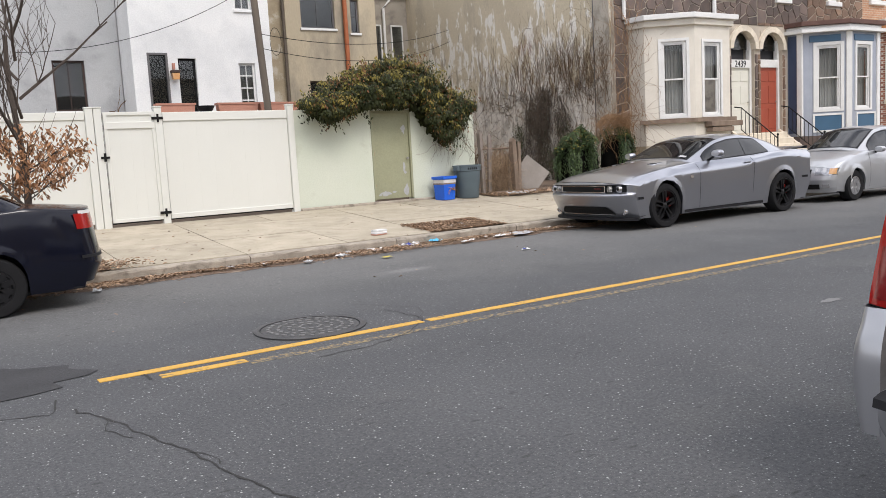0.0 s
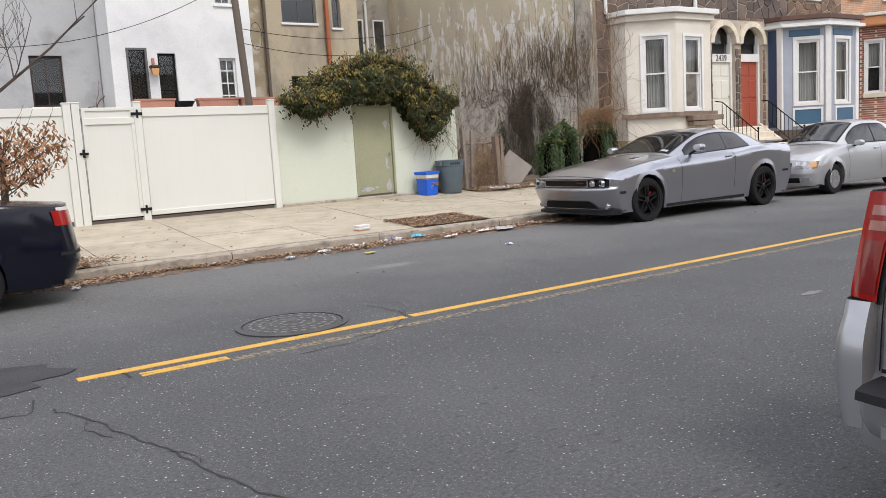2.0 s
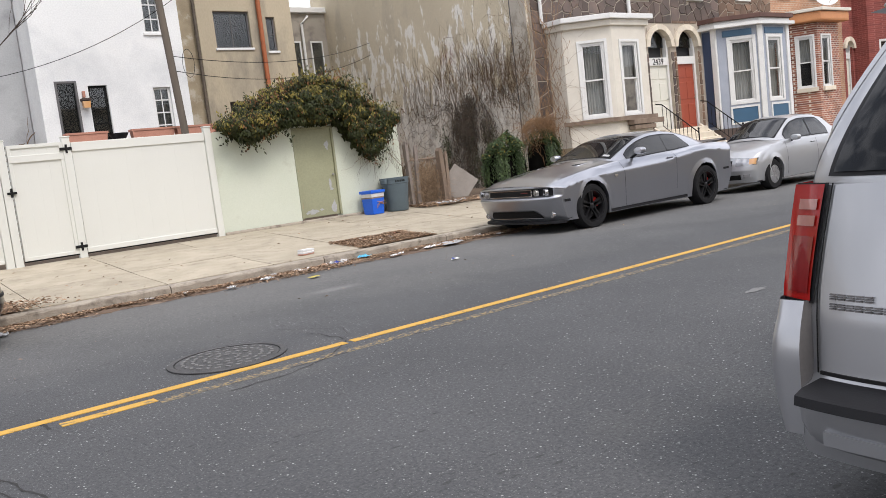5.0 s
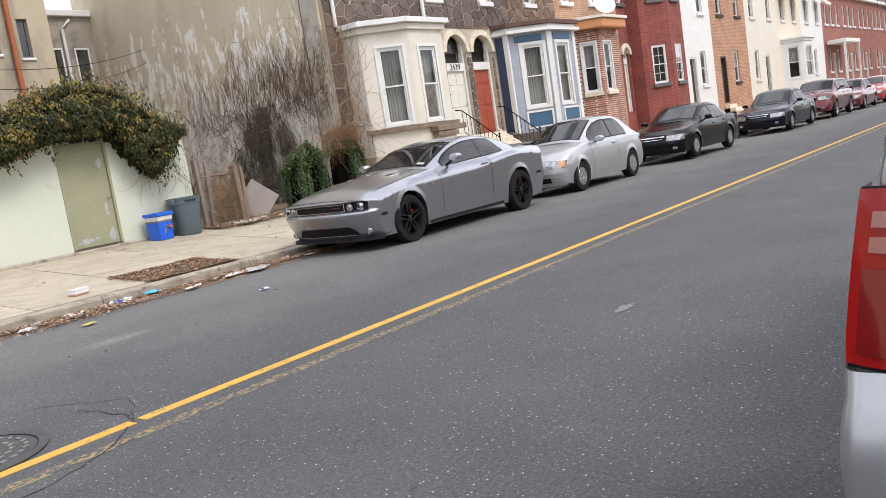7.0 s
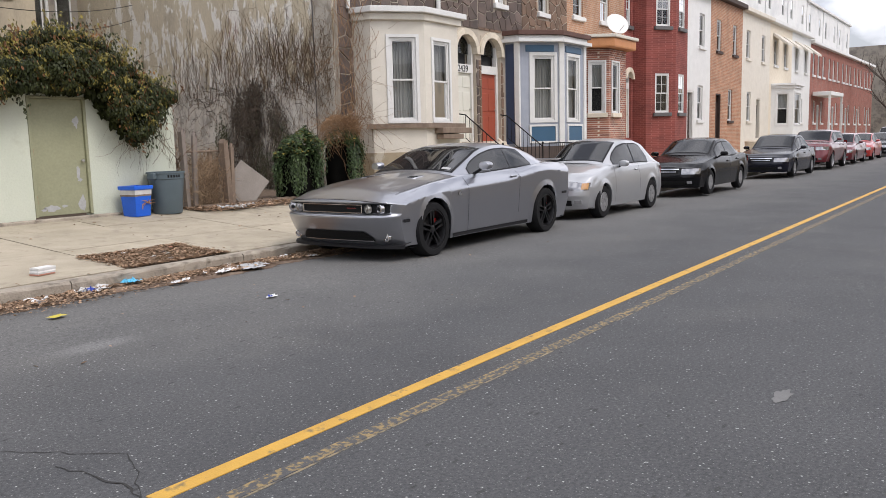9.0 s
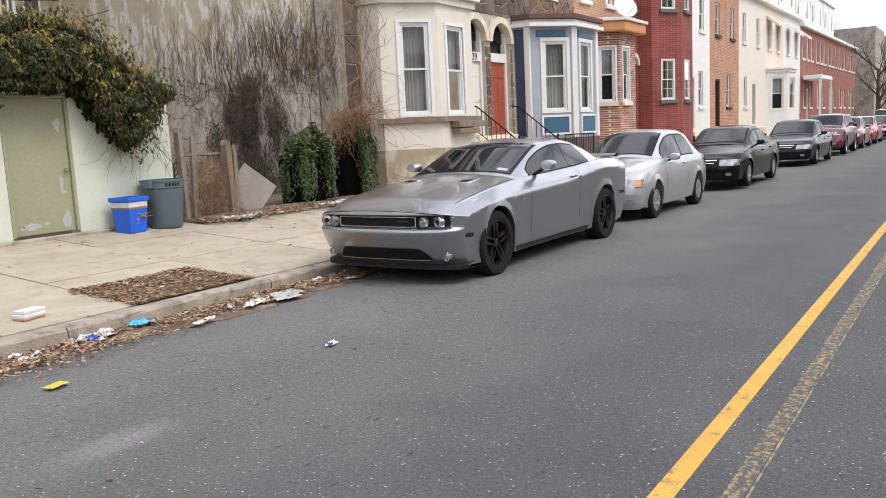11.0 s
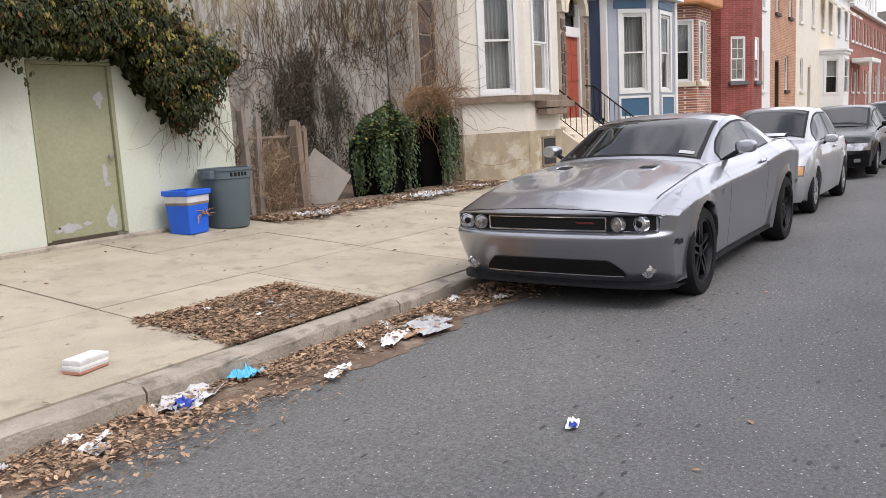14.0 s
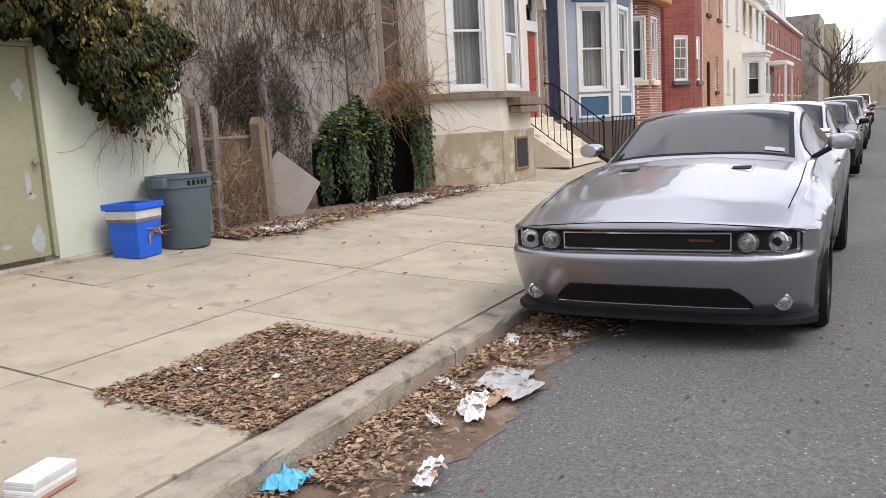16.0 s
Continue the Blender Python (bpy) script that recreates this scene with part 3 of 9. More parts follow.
def data_of(name, b, material, smooth=False, bevel=0.0):
    me = bpy.data.meshes.new(name)
    bm = bmesh.new()
    vs = [bm.verts.new(p) for p in b.v]
    for f in b.f:
        if len(set(f)) > 2:
            try:
                bm.faces.new([vs[i] for i in f])
            except ValueError:
                pass
    if smooth:
        bmesh.ops.remove_doubles(bm, verts=bm.verts[:], dist=1e-5)
    bmesh.ops.recalc_face_normals(bm, faces=bm.faces[:])
    if bevel:
        ed = [e for e in bm.edges if len(e.link_faces) == 2 and e.calc_face_angle() > 0.6]
        bmesh.ops.bevel(bm, geom=ed, offset=bevel, segments=2, affect="EDGES", profile=0.6)
    bm.to_mesh(me)
    bm.free()
    for mm in (material if isinstance(material, (list, tuple)) else [material]):
        me.materials.append(mm)
    if smooth:
        me.polygons.foreach_set("use_smooth", [True] * len(me.polygons))
        me.set_sharp_from_angle(angle=radians(38))
    return me


def thing(name, loc, label, category, group="", rz=0.0, kind=""):
    ob = new(name)
    ob.empty_display_size = 0.2
    ob.matrix_basis = pose(*loc, 0, 0, rz)
    return tagged(ob, label, category, group, kind)


def part(name, b, material, parent, label="", smooth=False, bevel=0.0, world=False):
    """One mesh under a thing or a part. world: the vertices are in world places."""
    if world:
        o = parent.matrix_basis.translation if parent.parent is None else parent.parent.matrix_basis.translation
        b.v = [(p[0] - o[0], p[1] - o[1], p[2] - o[2]) for p in b.v]
    ob = new(name, data_of(name, b, material, smooth, bevel))
    ob.parent = parent
    return tagged(ob, label)


def solo(name, b, material, label="", category="", group="", kind="", smooth=False, bevel=0.0, loc=None):
    """One mesh that is a thing of its own."""
    if loc:
        b.v = [(p[0] - loc[0], p[1] - loc[1], p[2] - loc[2]) for p in b.v]
    ob = new(name, data_of(name, b, material, smooth, bevel))
    if loc:
        ob.location = loc
    return tagged(ob, label, category, group, kind)


def wall_boxes(b, x0, x1, z0, z1, y0, y1, holes):
    """A wall in one piece with rectangular openings (x0, x1, z0, z1) through it."""
    xs = sorted({x0, x1, *[v for h in holes for v in h[:2] if x0 < v < x1]})
    zs = sorted({z0, z1, *[v for h in holes for v in h[2:4] if z0 < v < z1]})
    nx, nz = len(xs) - 1, len(zs) - 1
    solid = {(i, j) for i in range(nx) for j in range(nz)
             if not any(h[0] < (xs[i] + xs[i + 1]) / 2 < h[1] and h[2] < (zs[j] + zs[j + 1]) / 2 < h[3] for h in holes)}
    used, vs, fs = {}, [], []

    def v(i, j, k):
        if (i, j, k) not in used:
            used[i, j, k] = len(vs)
            vs.append((xs[i], (y0, y1)[k], zs[j]))
        return used[i, j, k]

    for i, j in solid:
        fs.append((v(i, j, 0), v(i + 1, j, 0), v(i + 1, j + 1, 0), v(i, j + 1, 0)))
        fs.append((v(i, j + 1, 1), v(i + 1, j + 1, 1), v(i + 1, j, 1), v(i, j, 1)))
        if (i - 1, j) not in solid:
            fs.append((v(i, j, 1), v(i, j, 0), v(i, j + 1, 0), v(i, j + 1, 1)))
        if (i + 1, j) not in solid:
            fs.append((v(i + 1, j, 0), v(i + 1, j, 1), v(i + 1, j + 1, 1), v(i + 1, j + 1, 0)))
        if (i, j - 1) not in solid:
            fs.append((v(i, j, 1), v(i + 1, j, 1), v(i + 1, j, 0), v(i, j, 0)))
        if (i, j + 1) not in solid:
            fs.append((v(i, j + 1, 0), v(i + 1, j + 1, 0), v(i + 1, j + 1, 1), v(i, j + 1, 1)))
    return b.add(vs, fs)


def jitter(rng, a):
    return rng.uniform(-a, a)

# ---- ground, road, walls ----
FY = 16.4                    # plane of the house fronts
KY = 11.42                   # kerb edge


def sz(y):
    """Height of the far pavement."""
    return float(np.interp(y, [KY, 12.7, 15.8, 30], [0.1, 0.17, 0.4, 0.45]))


solo("ground", B().add([(-900, -900, -0.06), (1200, -900, -0.06), (1200, 900, -0.06), (-900, 900, -0.06)], [(0, 1, 2, 3)]), M_DIRT, "bare brown earth under the city block", "ground", kind="structure")
road = B()
ys = [-0.5, 1, 3.5, 6.0, 8.5, 10.4, KY + 0.05]
zs = [-0.02, 0.0, 0.0, 0.0, 0.0, -0.02, -0.05]
xs = [-60, -20, -5, 0, 5, 10, 15, 20, 30, 45, 70, 120, 220]
road.grid([[(x, y, z) for y, z in zip(ys, zs)] for x in xs])
solo("road", road, M_ASPHALT, "worn grey asphalt street with cracks and stains", "road", kind="structure", smooth=True)
near = B().box(-60, 220, -6, -0.72, -0.05, 0.12)
solo("pavement_near", near, M_SLAB, "concrete pavement along the near kerb", "pavement", kind="structure")
solo("kerb_near", B().box(-60, 220, -0.72, -0.5, -0.06, 0.12, 0.02), M_KERB, "low concrete kerb", "kerb", kind="structure")
# made-up unseen blocks, sized for reflections in the cars and sky fill
for i in range(12):
    x0 = -40 + i * 13
    solo("unseen_block_opposite", B().box(x0, x0 + 12.9, -18, -9, -0.05, 6.0 + (i * 7 % 3) * 0.8), M_STUCCO_T if i % 3 else M_GREYPLASTER, "made-up stucco block across the street, unseen, for reflections", "building", kind="structure")
lot = B()
lot.grid([[(x, y, sz(y) + 0.02 * math.sin(x * 1.7 + y)) for y in (15.7, 17, 19, 24, 32)] for x in (-30, 0, 4, 8, 11, 12, 13, 14, 15, 16.35)])
solo("lot_soil", lot, M_DIRT, "bare soil yard behind the boundary wall", "ground", kind="structure", smooth=True)
solo("lot_back", B().box(-30, 16.2, 32, 32.3, -0.05, 5), M_STUCCO_T, "plain stucco wall closing the yards", "wall", kind="structure")

# double yellow line, with the newer strip complete and the older one worn away
ln = B()
for x0, x1 in ((1.02, 3.58), (3.64, 12), (12, 40), (40, 200)):
    ln.box(x0, x1, 6.0, 6.1, 0.0, 0.004)
line = solo("line_yellow", ln, M_YELLOW, "solid yellow centre line painted on asphalt", "road marking", kind="structure")
l2 = B()
l2.box(1.38, 1.98, 5.8, 5.9, 0.0, 0.004)
solo("line_yellow_short", l2, M_YELLOW, "short remnant of the second yellow line", "road marking", kind="structure")
l3 = B()
l3.box(1.98, 60, 5.745, 5.83, 0.0, 0.003)
solo("line_yellow_worn", l3, M_YELLOW2, "worn second yellow line, mostly rubbed away", "road marking", kind="structure")

solo("line_edge", B().box(1.98, 60, 5.728, 5.74, 0.0, 0.003), mat("line_edge_paint", (0.36, 0.29, 0.17), (0.2, 0.17, 0.12), 0.8, 9, 0.2, 120, c3=(0.08, 0.08, 0.08), scale3=8, lo3=0.46, hi3=0.56), "thin pale rim of the worn yellow line", "road marking", kind="structure")

# patch, dust and cracks
rng = random.Random(4)


def blob(cx, cy, rx, ry, z, n=28, rough=0.18):
    b = B()
    ps = []
    for i in range(n):
        a = 6.28319 * i / n
        k = 1 + jitter(rng, rough)
        ps.append((cx + rx * k * math.cos(a), cy + ry * k * math.sin(a), z))
    return b.add([(cx, cy, z)] + ps, [(0, i + 1, (i + 1) % n + 1) for i in range(n)])


solo("road_patch", blob(0.2, 6.5, 0.85, 0.5, 0.005), M_PATCH, "dark asphalt repair patch", "road patch", kind="structure")
for cx, cy, rx, ry in ((6.43, 4.14, 0.13, 0.045),):
    solo("road_stain", blob(cx, cy, rx, ry, 0.004, 22, 0.3), M_DUST, "pale dusty stain on asphalt", "road stain", kind="structure")


def crack(pts, w=0.012, seed=1):
    r = random.Random(seed)
    path = []
    for (ax, ay), (bx, by) in zip(pts, pts[1:]):
        k = max(2, int(math.hypot(bx - ax, by - ay) / 0.06))
        path += [(ax + (bx - ax) * i / k + jitter(r, 0.016), ay + (by - ay) * i / k + jitter(r, 0.016)) for i in range(k)]
    b = B()
    rows = []
    for i, (x, y) in enumerate(path):
        q = path[min(i + 1, len(path) - 1)]
        p = path[max(i - 1, 0)]
        dx, dy = q[0] - p[0], q[1] - p[1]
        s = math.hypot(dx, dy) or 1
        ww = w * (0.5 + r.random())
        rows.append([(x - dy / s * ww, y + dx / s * ww, 0.003), (x + dy / s * ww, y - dx / s * ww, 0.003)])
    b.grid(rows)
    solo("road_crack", b, M_CRACK, "dark crack in the asphalt", "road crack", kind="structure")


crack([(0.77, 5.44), (0.9, 5.11), (1.03, 4.59), (1.12, 4.23), (1.18, 3.86), (1.27, 3.48), (1.45, 3.0)], 0.006, 2)
crack([(0.39, 5.54), (0.65, 5.44), (0.73, 5.81)], 0.005, 3)
crack([(0.9, 5.11), (0.86, 4.9), (0.95, 4.6)], 0.003, 13)
crack([(1.12, 4.23), (1.2, 4.1), (1.19, 3.9)], 0.003, 14)
crack([(3.62, 6.78), (3.66, 6.3), (3.62, 6.11), (3.26, 5.75), (2.86, 5.58), (2.32, 5.55)], 0.005, 4)
crack([(3.62, 6.1), (3.9, 6.6), (3.5, 7.3)], 0.003, 5)
crack([(1.3, 6.15), (1.32, 5.75)], 0.012, 6)

# manhole cover: dished ring and lugs
mh = thing("manhole_cover", (2.79, 6.56, 0.004), "round cast iron manhole cover set in asphalt", "manhole")
part("frame_ring", B().lathe([(0.47, 0.0), (0.47, 0.008), (0.42, 0.01), (0.42, 0.0)], k=40, close=True), M_IRON, mh, smooth=False)
part("lid", B().lathe([(0.41, 0.0), (0.41, 0.006), (0.2, 0.007), (0.02, 0.007)], k=40), M_IRON, mh)
lug = B()
for r_, n_ in ((0.09, 8), (0.18, 14), (0.27, 22), (0.35, 28)):
    for i in range(n_):
        a = 6.28319 * (i + 0.3 * (n_ % 3)) / n_
        u = B().box(-0.022, 0.022, -0.012, 0.012, 0.006, 0.014).moved(pose(r_ * math.cos(a), r_ * math.sin(a), 0, 0, 0, math.degrees(a) + (55 if i % 2 else 90)))
        lug.add(u.v, u.f)
part("lug", lug, mat("dusty_iron", (0.2, 0.2, 0.195), (0.14, 0.14, 0.138), 0.8, 8, 0.3, 90), mh, "raised pattern of iron lugs")["kind"] = "stuff"

# bed under the paving slabs
solo("pavement_bed", B().grid([[(x, y, sz(y) - 0.02) for y in (KY + 0.05, 12.7, 15.8, 17)] for x in (-60, 220)]), M_DIRT, "dirt bed under paving", "pavement", kind="structure")
far = B().grid([[(x, y, sz(y)) for y in (KY + 0.2, 12.7, 15.8, FY + 0.1)] for x in (43.2, 60, 100, 220)])
solo("pavement_far", far, M_SLAB, "pale concrete pavement", "pavement", kind="structure")
far = B().grid([[(x, y, sz(y)) for y in (KY + 0.2, 12.7, 15.8)] for x in (-60, -9.35)])
solo("pavement_left", far, M_SLAB, "pale concrete pavement", "pavement", kind="structure")

# ---- boundary wall with door ----
WY = 15.75
bw = B()
wall_boxes(bw, 6.66, 11.08, 0.3, 2.42, WY, WY + 0.22, [(8.4, 9.38, 0.3, 2.38)])
wall_mint = solo("wall_boundary", bw, M_MINT, "pale mint painted masonry wall", "wall", kind="structure", bevel=0.012)
solo("ledge", B().box(6.66, 11.1, WY - 0.09, WY - 0.002, 0.3, 0.445, 0.02), M_KERB, "mossy concrete ledge along the wall foot", "ledge", kind="structure")
dr = thing("door_1", (8.4, WY, 0.48), "olive green painted steel door with chipped paint, closed", "door", kind="structure")
part("leaf", B().box(0.05, 0.93, 0.03, 0.08, 0.0, 1.86, 0.006), M_DOORGREEN, dr)
fr = B().box(0, 0.048, -0.01, 0.12, -0.01, 1.9).box(0.932, 0.98, -0.01, 0.12, -0.01, 1.9).box(0.048, 0.932, -0.01, 0.12, 1.862, 1.9)
part("frame", fr, M_DOORGREEN, dr, bevel=0.006)
part("knob", B().lathe([(0.012, 0), (0.012, -0.03), (0.028, -0.04), (0.03, -0.055), (0.02, -0.068), (0.004, -0.07)], axis="y", c=(0.86, 0.03, 0.86), k=16), M_STEEL, dr, "worn steel knob", smooth=True)
for z in (0.2, 0.95, 1.6):
    part("hinge", B().tube([(0.05, 0.02, z), (0.05, 0.02, z + 0.13)], 0.013, k=8), M_RUST, dr)
rng = random.Random(9)
for cx, cz, rx, rz in ((0.3, 0.12, 0.13, 0.05), (0.16, 0.1, 0.04, 0.03), (0.82, 0.16, 0.06, 0.12), (0.78, 0.68, 0.035, 0.12), (0.8, 0.55, 0.04, 0.03), (0.8, 1.5, 0.05, 0.09), (0.5, 0.14, 0.05, 0.02)):
    b = B()
    ps = [(cx + rx * (1 + jitter(rng, 0.4)) * math.cos(a * 0.45), 0.0285, cz + rz * (1 + jitter(rng, 0.4)) * math.sin(a * 0.45)) for a in range(14)]
    part("paint_chip", b.add(ps, [tuple(range(14))]), M_CHIP, dr, "grey chipped patch")

# ---- white vinyl fence ----
fx = thing("fence", (1.4, WY, 0.45), "white vinyl panel fence with gate posts", "fence")
H = 2.02


def post(x, w=0.13, h=H + 0.05):
    p = part("post", B().box(x - w / 2, x + w / 2, -0.06, 0.07, -0.12, h, 0.008), M_VINYL, fx)
    part("post_cap", B().box(x - w / 2 - 0.01, x + w / 2 + 0.01, -0.07, 0.08, h, h + 0.025, 0.008), M_VINYL, p)


def panel(x0, x1, z0=0.03):
    part("rail", B().box(x0, x1, -0.03, 0.035, H - 0.15, H - 0.01, 0.006), M_VINYL, fx)
    part("rail", B().box(x0, x1, -0.03, 0.035, z0, z0 + 0.06, 0.006), M_VINYL, fx)
    n = max(2, int((x1 - x0) / 0.29))
    for i in range(n):
        a, b_ = x0 + (x1 - x0) * i / n, x0 + (x1 - x0) * (i + 1) / n
        part("board", B().box(a + 0.0001, b_ - 0.0001, -0.008, 0.012, z0 + 0.05, H - 0.14, 0.0004), M_VINYL, fx)


for x in (-2.6, -0.3, 1.42, 1.56, 2.6, 5.18):
    post(x)
panel(-2.53, -0.37)
panel(-0.23, 1.35)
gate = thing("gate", (3.02, WY, 0.45), "white vinyl pedestrian gate with black hinges, closed", "gate")
part("gate_frame", B().ring(0.03, 0.92, 0.024, H - 0.02, 0.06, -0.035, 0.03), M_VINYL, gate, bevel=0.006)
for i in range(4):
    part("board", B().box(0.09 + i * 0.1925, 0.2823 + i * 0.1925, -0.012, 0.012, 0.08, H - 0.08, 0.0004), M_VINYL, gate)
part("rail", B().box(0.03, 0.92, -0.04, 0.034, H - 0.32, H - 0.2, 0.006), M_VINYL, gate)
part("bottom_strip", B().box(0.03, 0.95, -0.02, 0.02, 0.0, 0.022), M_BLACK, gate)
part("edge_rod", B().box(-0.012, 0.012, -0.05, -0.03, 0.05, H - 0.03), M_BLACK, gate)
part("edge_rod", B().box(0.955, 0.975, -0.05, -0.03, 0.05, H - 0.03), M_BLACK, gate)
for z in (0.12, H - 0.17):
    h = part("hinge", B().box(0.86, 1.06, -0.075, -0.045, z, z + 0.05).box(0.95, 0.985, -0.08, -0.04, z - 0.05, z + 0.1), M_BLACK, gate, "black strap hinge", bevel=0.005)
part("latch", B().box(-0.07, 0.08, -0.08, -0.045, 1.18, 1.22).box(-0.02, 0.02, -0.085, -0.045, 1.13, 1.28), M_BLACK, gate, "black gate latch", bevel=0.005)
drive = thing("gate", (4.08, WY, 0.45), "wide white vinyl driveway gate panel, closed", "gate")
part("rail", B().box(0, 2.43, -0.035, 0.03, H - 0.2, H - 0.04, 0.006), M_VINYL, drive)
part("rail", B().box(0, 2.43, -0.035, 0.03, 0.022, 0.11, 0.006), M_VINYL, drive)
for i in range(8):
    part("board", B().box(0.005 + i * 0.303, 0.3078 + i * 0.303, -0.01, 0.014, 0.1, H - 0.19, 0.0004), M_VINYL, drive)
part("bottom_strip", B().box(0, 2.43, -0.02, 0.02, 0.0, 0.02), M_BLACK, drive)

# ---- houses behind the yards ----
wb = thing("house", (4.85, 21, 0.4), "white stucco rear house with dark doors and windows", "house")
b2 = B()
wall_boxes(b2, 21.3, 30, 0.4, 10, -5.1, -4.85, [])
b2.v = [(-y, x, z) for x, y, z in b2.v]
b = B()
wall_boxes(b, 4.85, 8.4, 0.4, 10, 21, 21.3, [(5.2, 5.69, 1.9, 4.22), (5.94, 6.38, 2.3, 4.1), (7.48, 7.92, 2.75, 4.0), (7.5, 7.94, 5.35, 6.4)])
part("wall", b, M_STUCCO_W, wb, world=True)
part("side_wall", b2, M_STUCCO_W, wb, world=True)
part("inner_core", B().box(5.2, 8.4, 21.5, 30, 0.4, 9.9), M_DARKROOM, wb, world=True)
part("roof", B().box(4.75, 8.5, 20.9, 30, 10, 10.2), M_ROOF, wb, world=True)


def rear_window(parent, x0, x1, z0, z1, y, frame, cols=2, rows_=2, name="window"):
    w = part(name, B().ring(x0, x1, z0, z1, 0.05, y + 0.08, y + 0.14), frame, parent, world=True)
    for i in range(1, cols):
        x = x0 + (x1 - x0) * i / cols
        part("glazing_bar", B().box(x - 0.012, x + 0.012, y + 0.09, y + 0.12, z0, z1), frame, w, world=True)
    for i in range(1, rows_):
        z = z0 + (z1 - z0) * i / rows_
        part("glazing_bar", B().box(x0, x1, y + 0.085, y + 0.125, z - 0.014, z + 0.014), frame, w, world=True)
    part("pane", B().box(x0 + 0.03, x1 - 0.03, y + 0.1, y + 0.108, z0 + 0.03, z1 - 0.03), M_PANE, w, world=True)
    # sheet behind the pane: painted room shade, or a pale curtain for white frames
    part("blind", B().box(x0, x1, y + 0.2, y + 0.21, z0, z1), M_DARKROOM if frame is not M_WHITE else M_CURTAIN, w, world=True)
    part("sill", B().box(x0 - 0.05, x1 + 0.05, y - 0.05, y + 0.1, z0 - 0.07, z0, 0.01), M_STUCCO_W, w, world=True)
    return w


rear_window(wb, 5.94, 6.38, 2.3, 4.1, 21, M_BLACK, 1, 2)
rear_window(wb, 7.48, 7.92, 2.75, 4.0, 21, M_WHITE, 2, 4)
rear_window(wb, 7.5, 7.94, 5.35, 6.4, 21, M_WHITE, 2, 3)
d = part("door", B().ring(5.2, 5.69, 1.9, 4.22, 0.05, 20.98, 21.1), M_GREYTRIM, wb, "dark ironwork storm door", world=True)
part("pane", B().box(5.25, 5.64, 21.06, 21.07, 1.9, 4.17), M_PANE, d, world=True)
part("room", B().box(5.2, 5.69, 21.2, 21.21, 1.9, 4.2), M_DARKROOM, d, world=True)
for i in range(9):
    for x, dz_ in ((5.29, 0.0), (5.47, 0.1)):
        part("scroll", B().tube([(x + 0.15 * (1 + math.cos(a * 0.7)) * 0.5, 21.045, 2.1 + i * 0.23 + dz_ + 0.09 * math.sin(a * 0.7)) for a in range(10)], 0.008, k=5), M_BLACK, d, world=True)
b = B()
wall_boxes(b, -6.0, 4.83, 0.4, 10, 22.2, 22.5, [(3.24, 3.98, 2.93, 4.16), (3.24, 3.98, 6.2, 7.6)])
part("wing_wall", b, M_STUCCO_G, wb, "grey stained stucco wing", world=True)
part("wing_core", B().box(-6.0, 4.8, 22.75, 30, 0.4, 9.9), M_DARKROOM, wb, world=True)
part("wing_roof", B().box(-6.1, 4.74, 22.1, 30, 10, 10.2), M_ROOF, wb, world=True)
rear_window(wb, 3.24, 3.98, 2.93, 4.16, 22.2, M_BROWNWOOD, 2, 1)
rear_window(wb, 3.24, 3.98, 6.2, 7.6, 22.2, M_BROWNWOOD, 2, 1)
lamp = thing("wall_lantern", (5.81, 20.98, 3.72), "brass box wall lantern beside the door", "wall lamp")
part("bracket", B().box(-0.03, 0.03, -0.06, 0.02, 0.1, 0.25, 0.005), M_TERRA, lamp)
part("shade", B().prism([(-0.09, 0.0), (0.09, 0.0), (0.07, -0.16), (-0.07, -0.16)], "y", -0.2, -0.05), M_AMBER, lamp)
part("cap", B().box(-0.11, 0.11, -0.22, -0.03, 0.0, 0.07, 0.015), M_BROWNWOOD, lamp)

tb = thing("house", (9.6, 23, 0.4), "tan stucco rear house with rusty downpipe and rooftop deck", "house")
b = B()
wall_boxes(b, 9.7, 12.7, 0.4, 8.0, 23, 23.3, [(10.2, 11.3, 5.3, 6.35), (10.35, 11.2, 2.4, 3.75), (11.84, 12.12, 5.2, 6.2)])
part("wall", b, M_STUCCO_T, tb, world=True, bevel=0.02)
part("rear_block", B().box(9.7, 12.7, 23.45, 30, 0.4, 7.95), M_STUCCO_T, tb, world=True)
part("side_block", B().box(8.42, 9.69, 23.08, 30, 0.4, 7.2), M_SANDSTONE, tb, world=True)
part("cornice", B().box(9.6, 12.8, 22.9, 30.1, 8.0, 8.15, 0.02), M_STUCCO_W, tb, world=True)
part("cornice", B().box(8.42, 9.69, 23.0, 30.1, 7.2, 7.4, 0.02), M_STUCCO_W, tb, world=True)
rear_window(tb, 10.2, 11.3, 5.3, 6.35, 23, M_GREYTRIM, 2, 1)
rear_window(tb, 10.35, 11.2, 2.4, 3.75, 23, M_BROWNWOOD, 1, 1)
rear_window(tb, 11.84, 12.12, 5.2, 6.2, 23, M_GREYTRIM, 1, 2)
part("downpipe", B().tube([(11.6, 22.9, 0.5), (11.6, 22.9, 7.4), (11.45, 22.95, 7.8)], 0.07, k=10), M_RUST, tb, "orange rust-coloured downpipe", smooth=True, world=True)
part("downpipe", B().tube([(9.62, 22.95, 0.5), (9.62, 22.95, 7.7)], 0.045, k=8), M_POLE, tb, smooth=True, world=True)
part("deck", B().box(8.4, 12.8, 22.8, 28, 8.15, 8.5), M_BROWNWOOD, tb, "dark brown timber deck", world=True)
for i in range(36):
    x = 8.45 + i * 0.123
    part("baluster", B().box(x, x + 0.04, 22.82, 22.86, 8.5, 9.35), M_BROWNWOOD, tb, world=True)
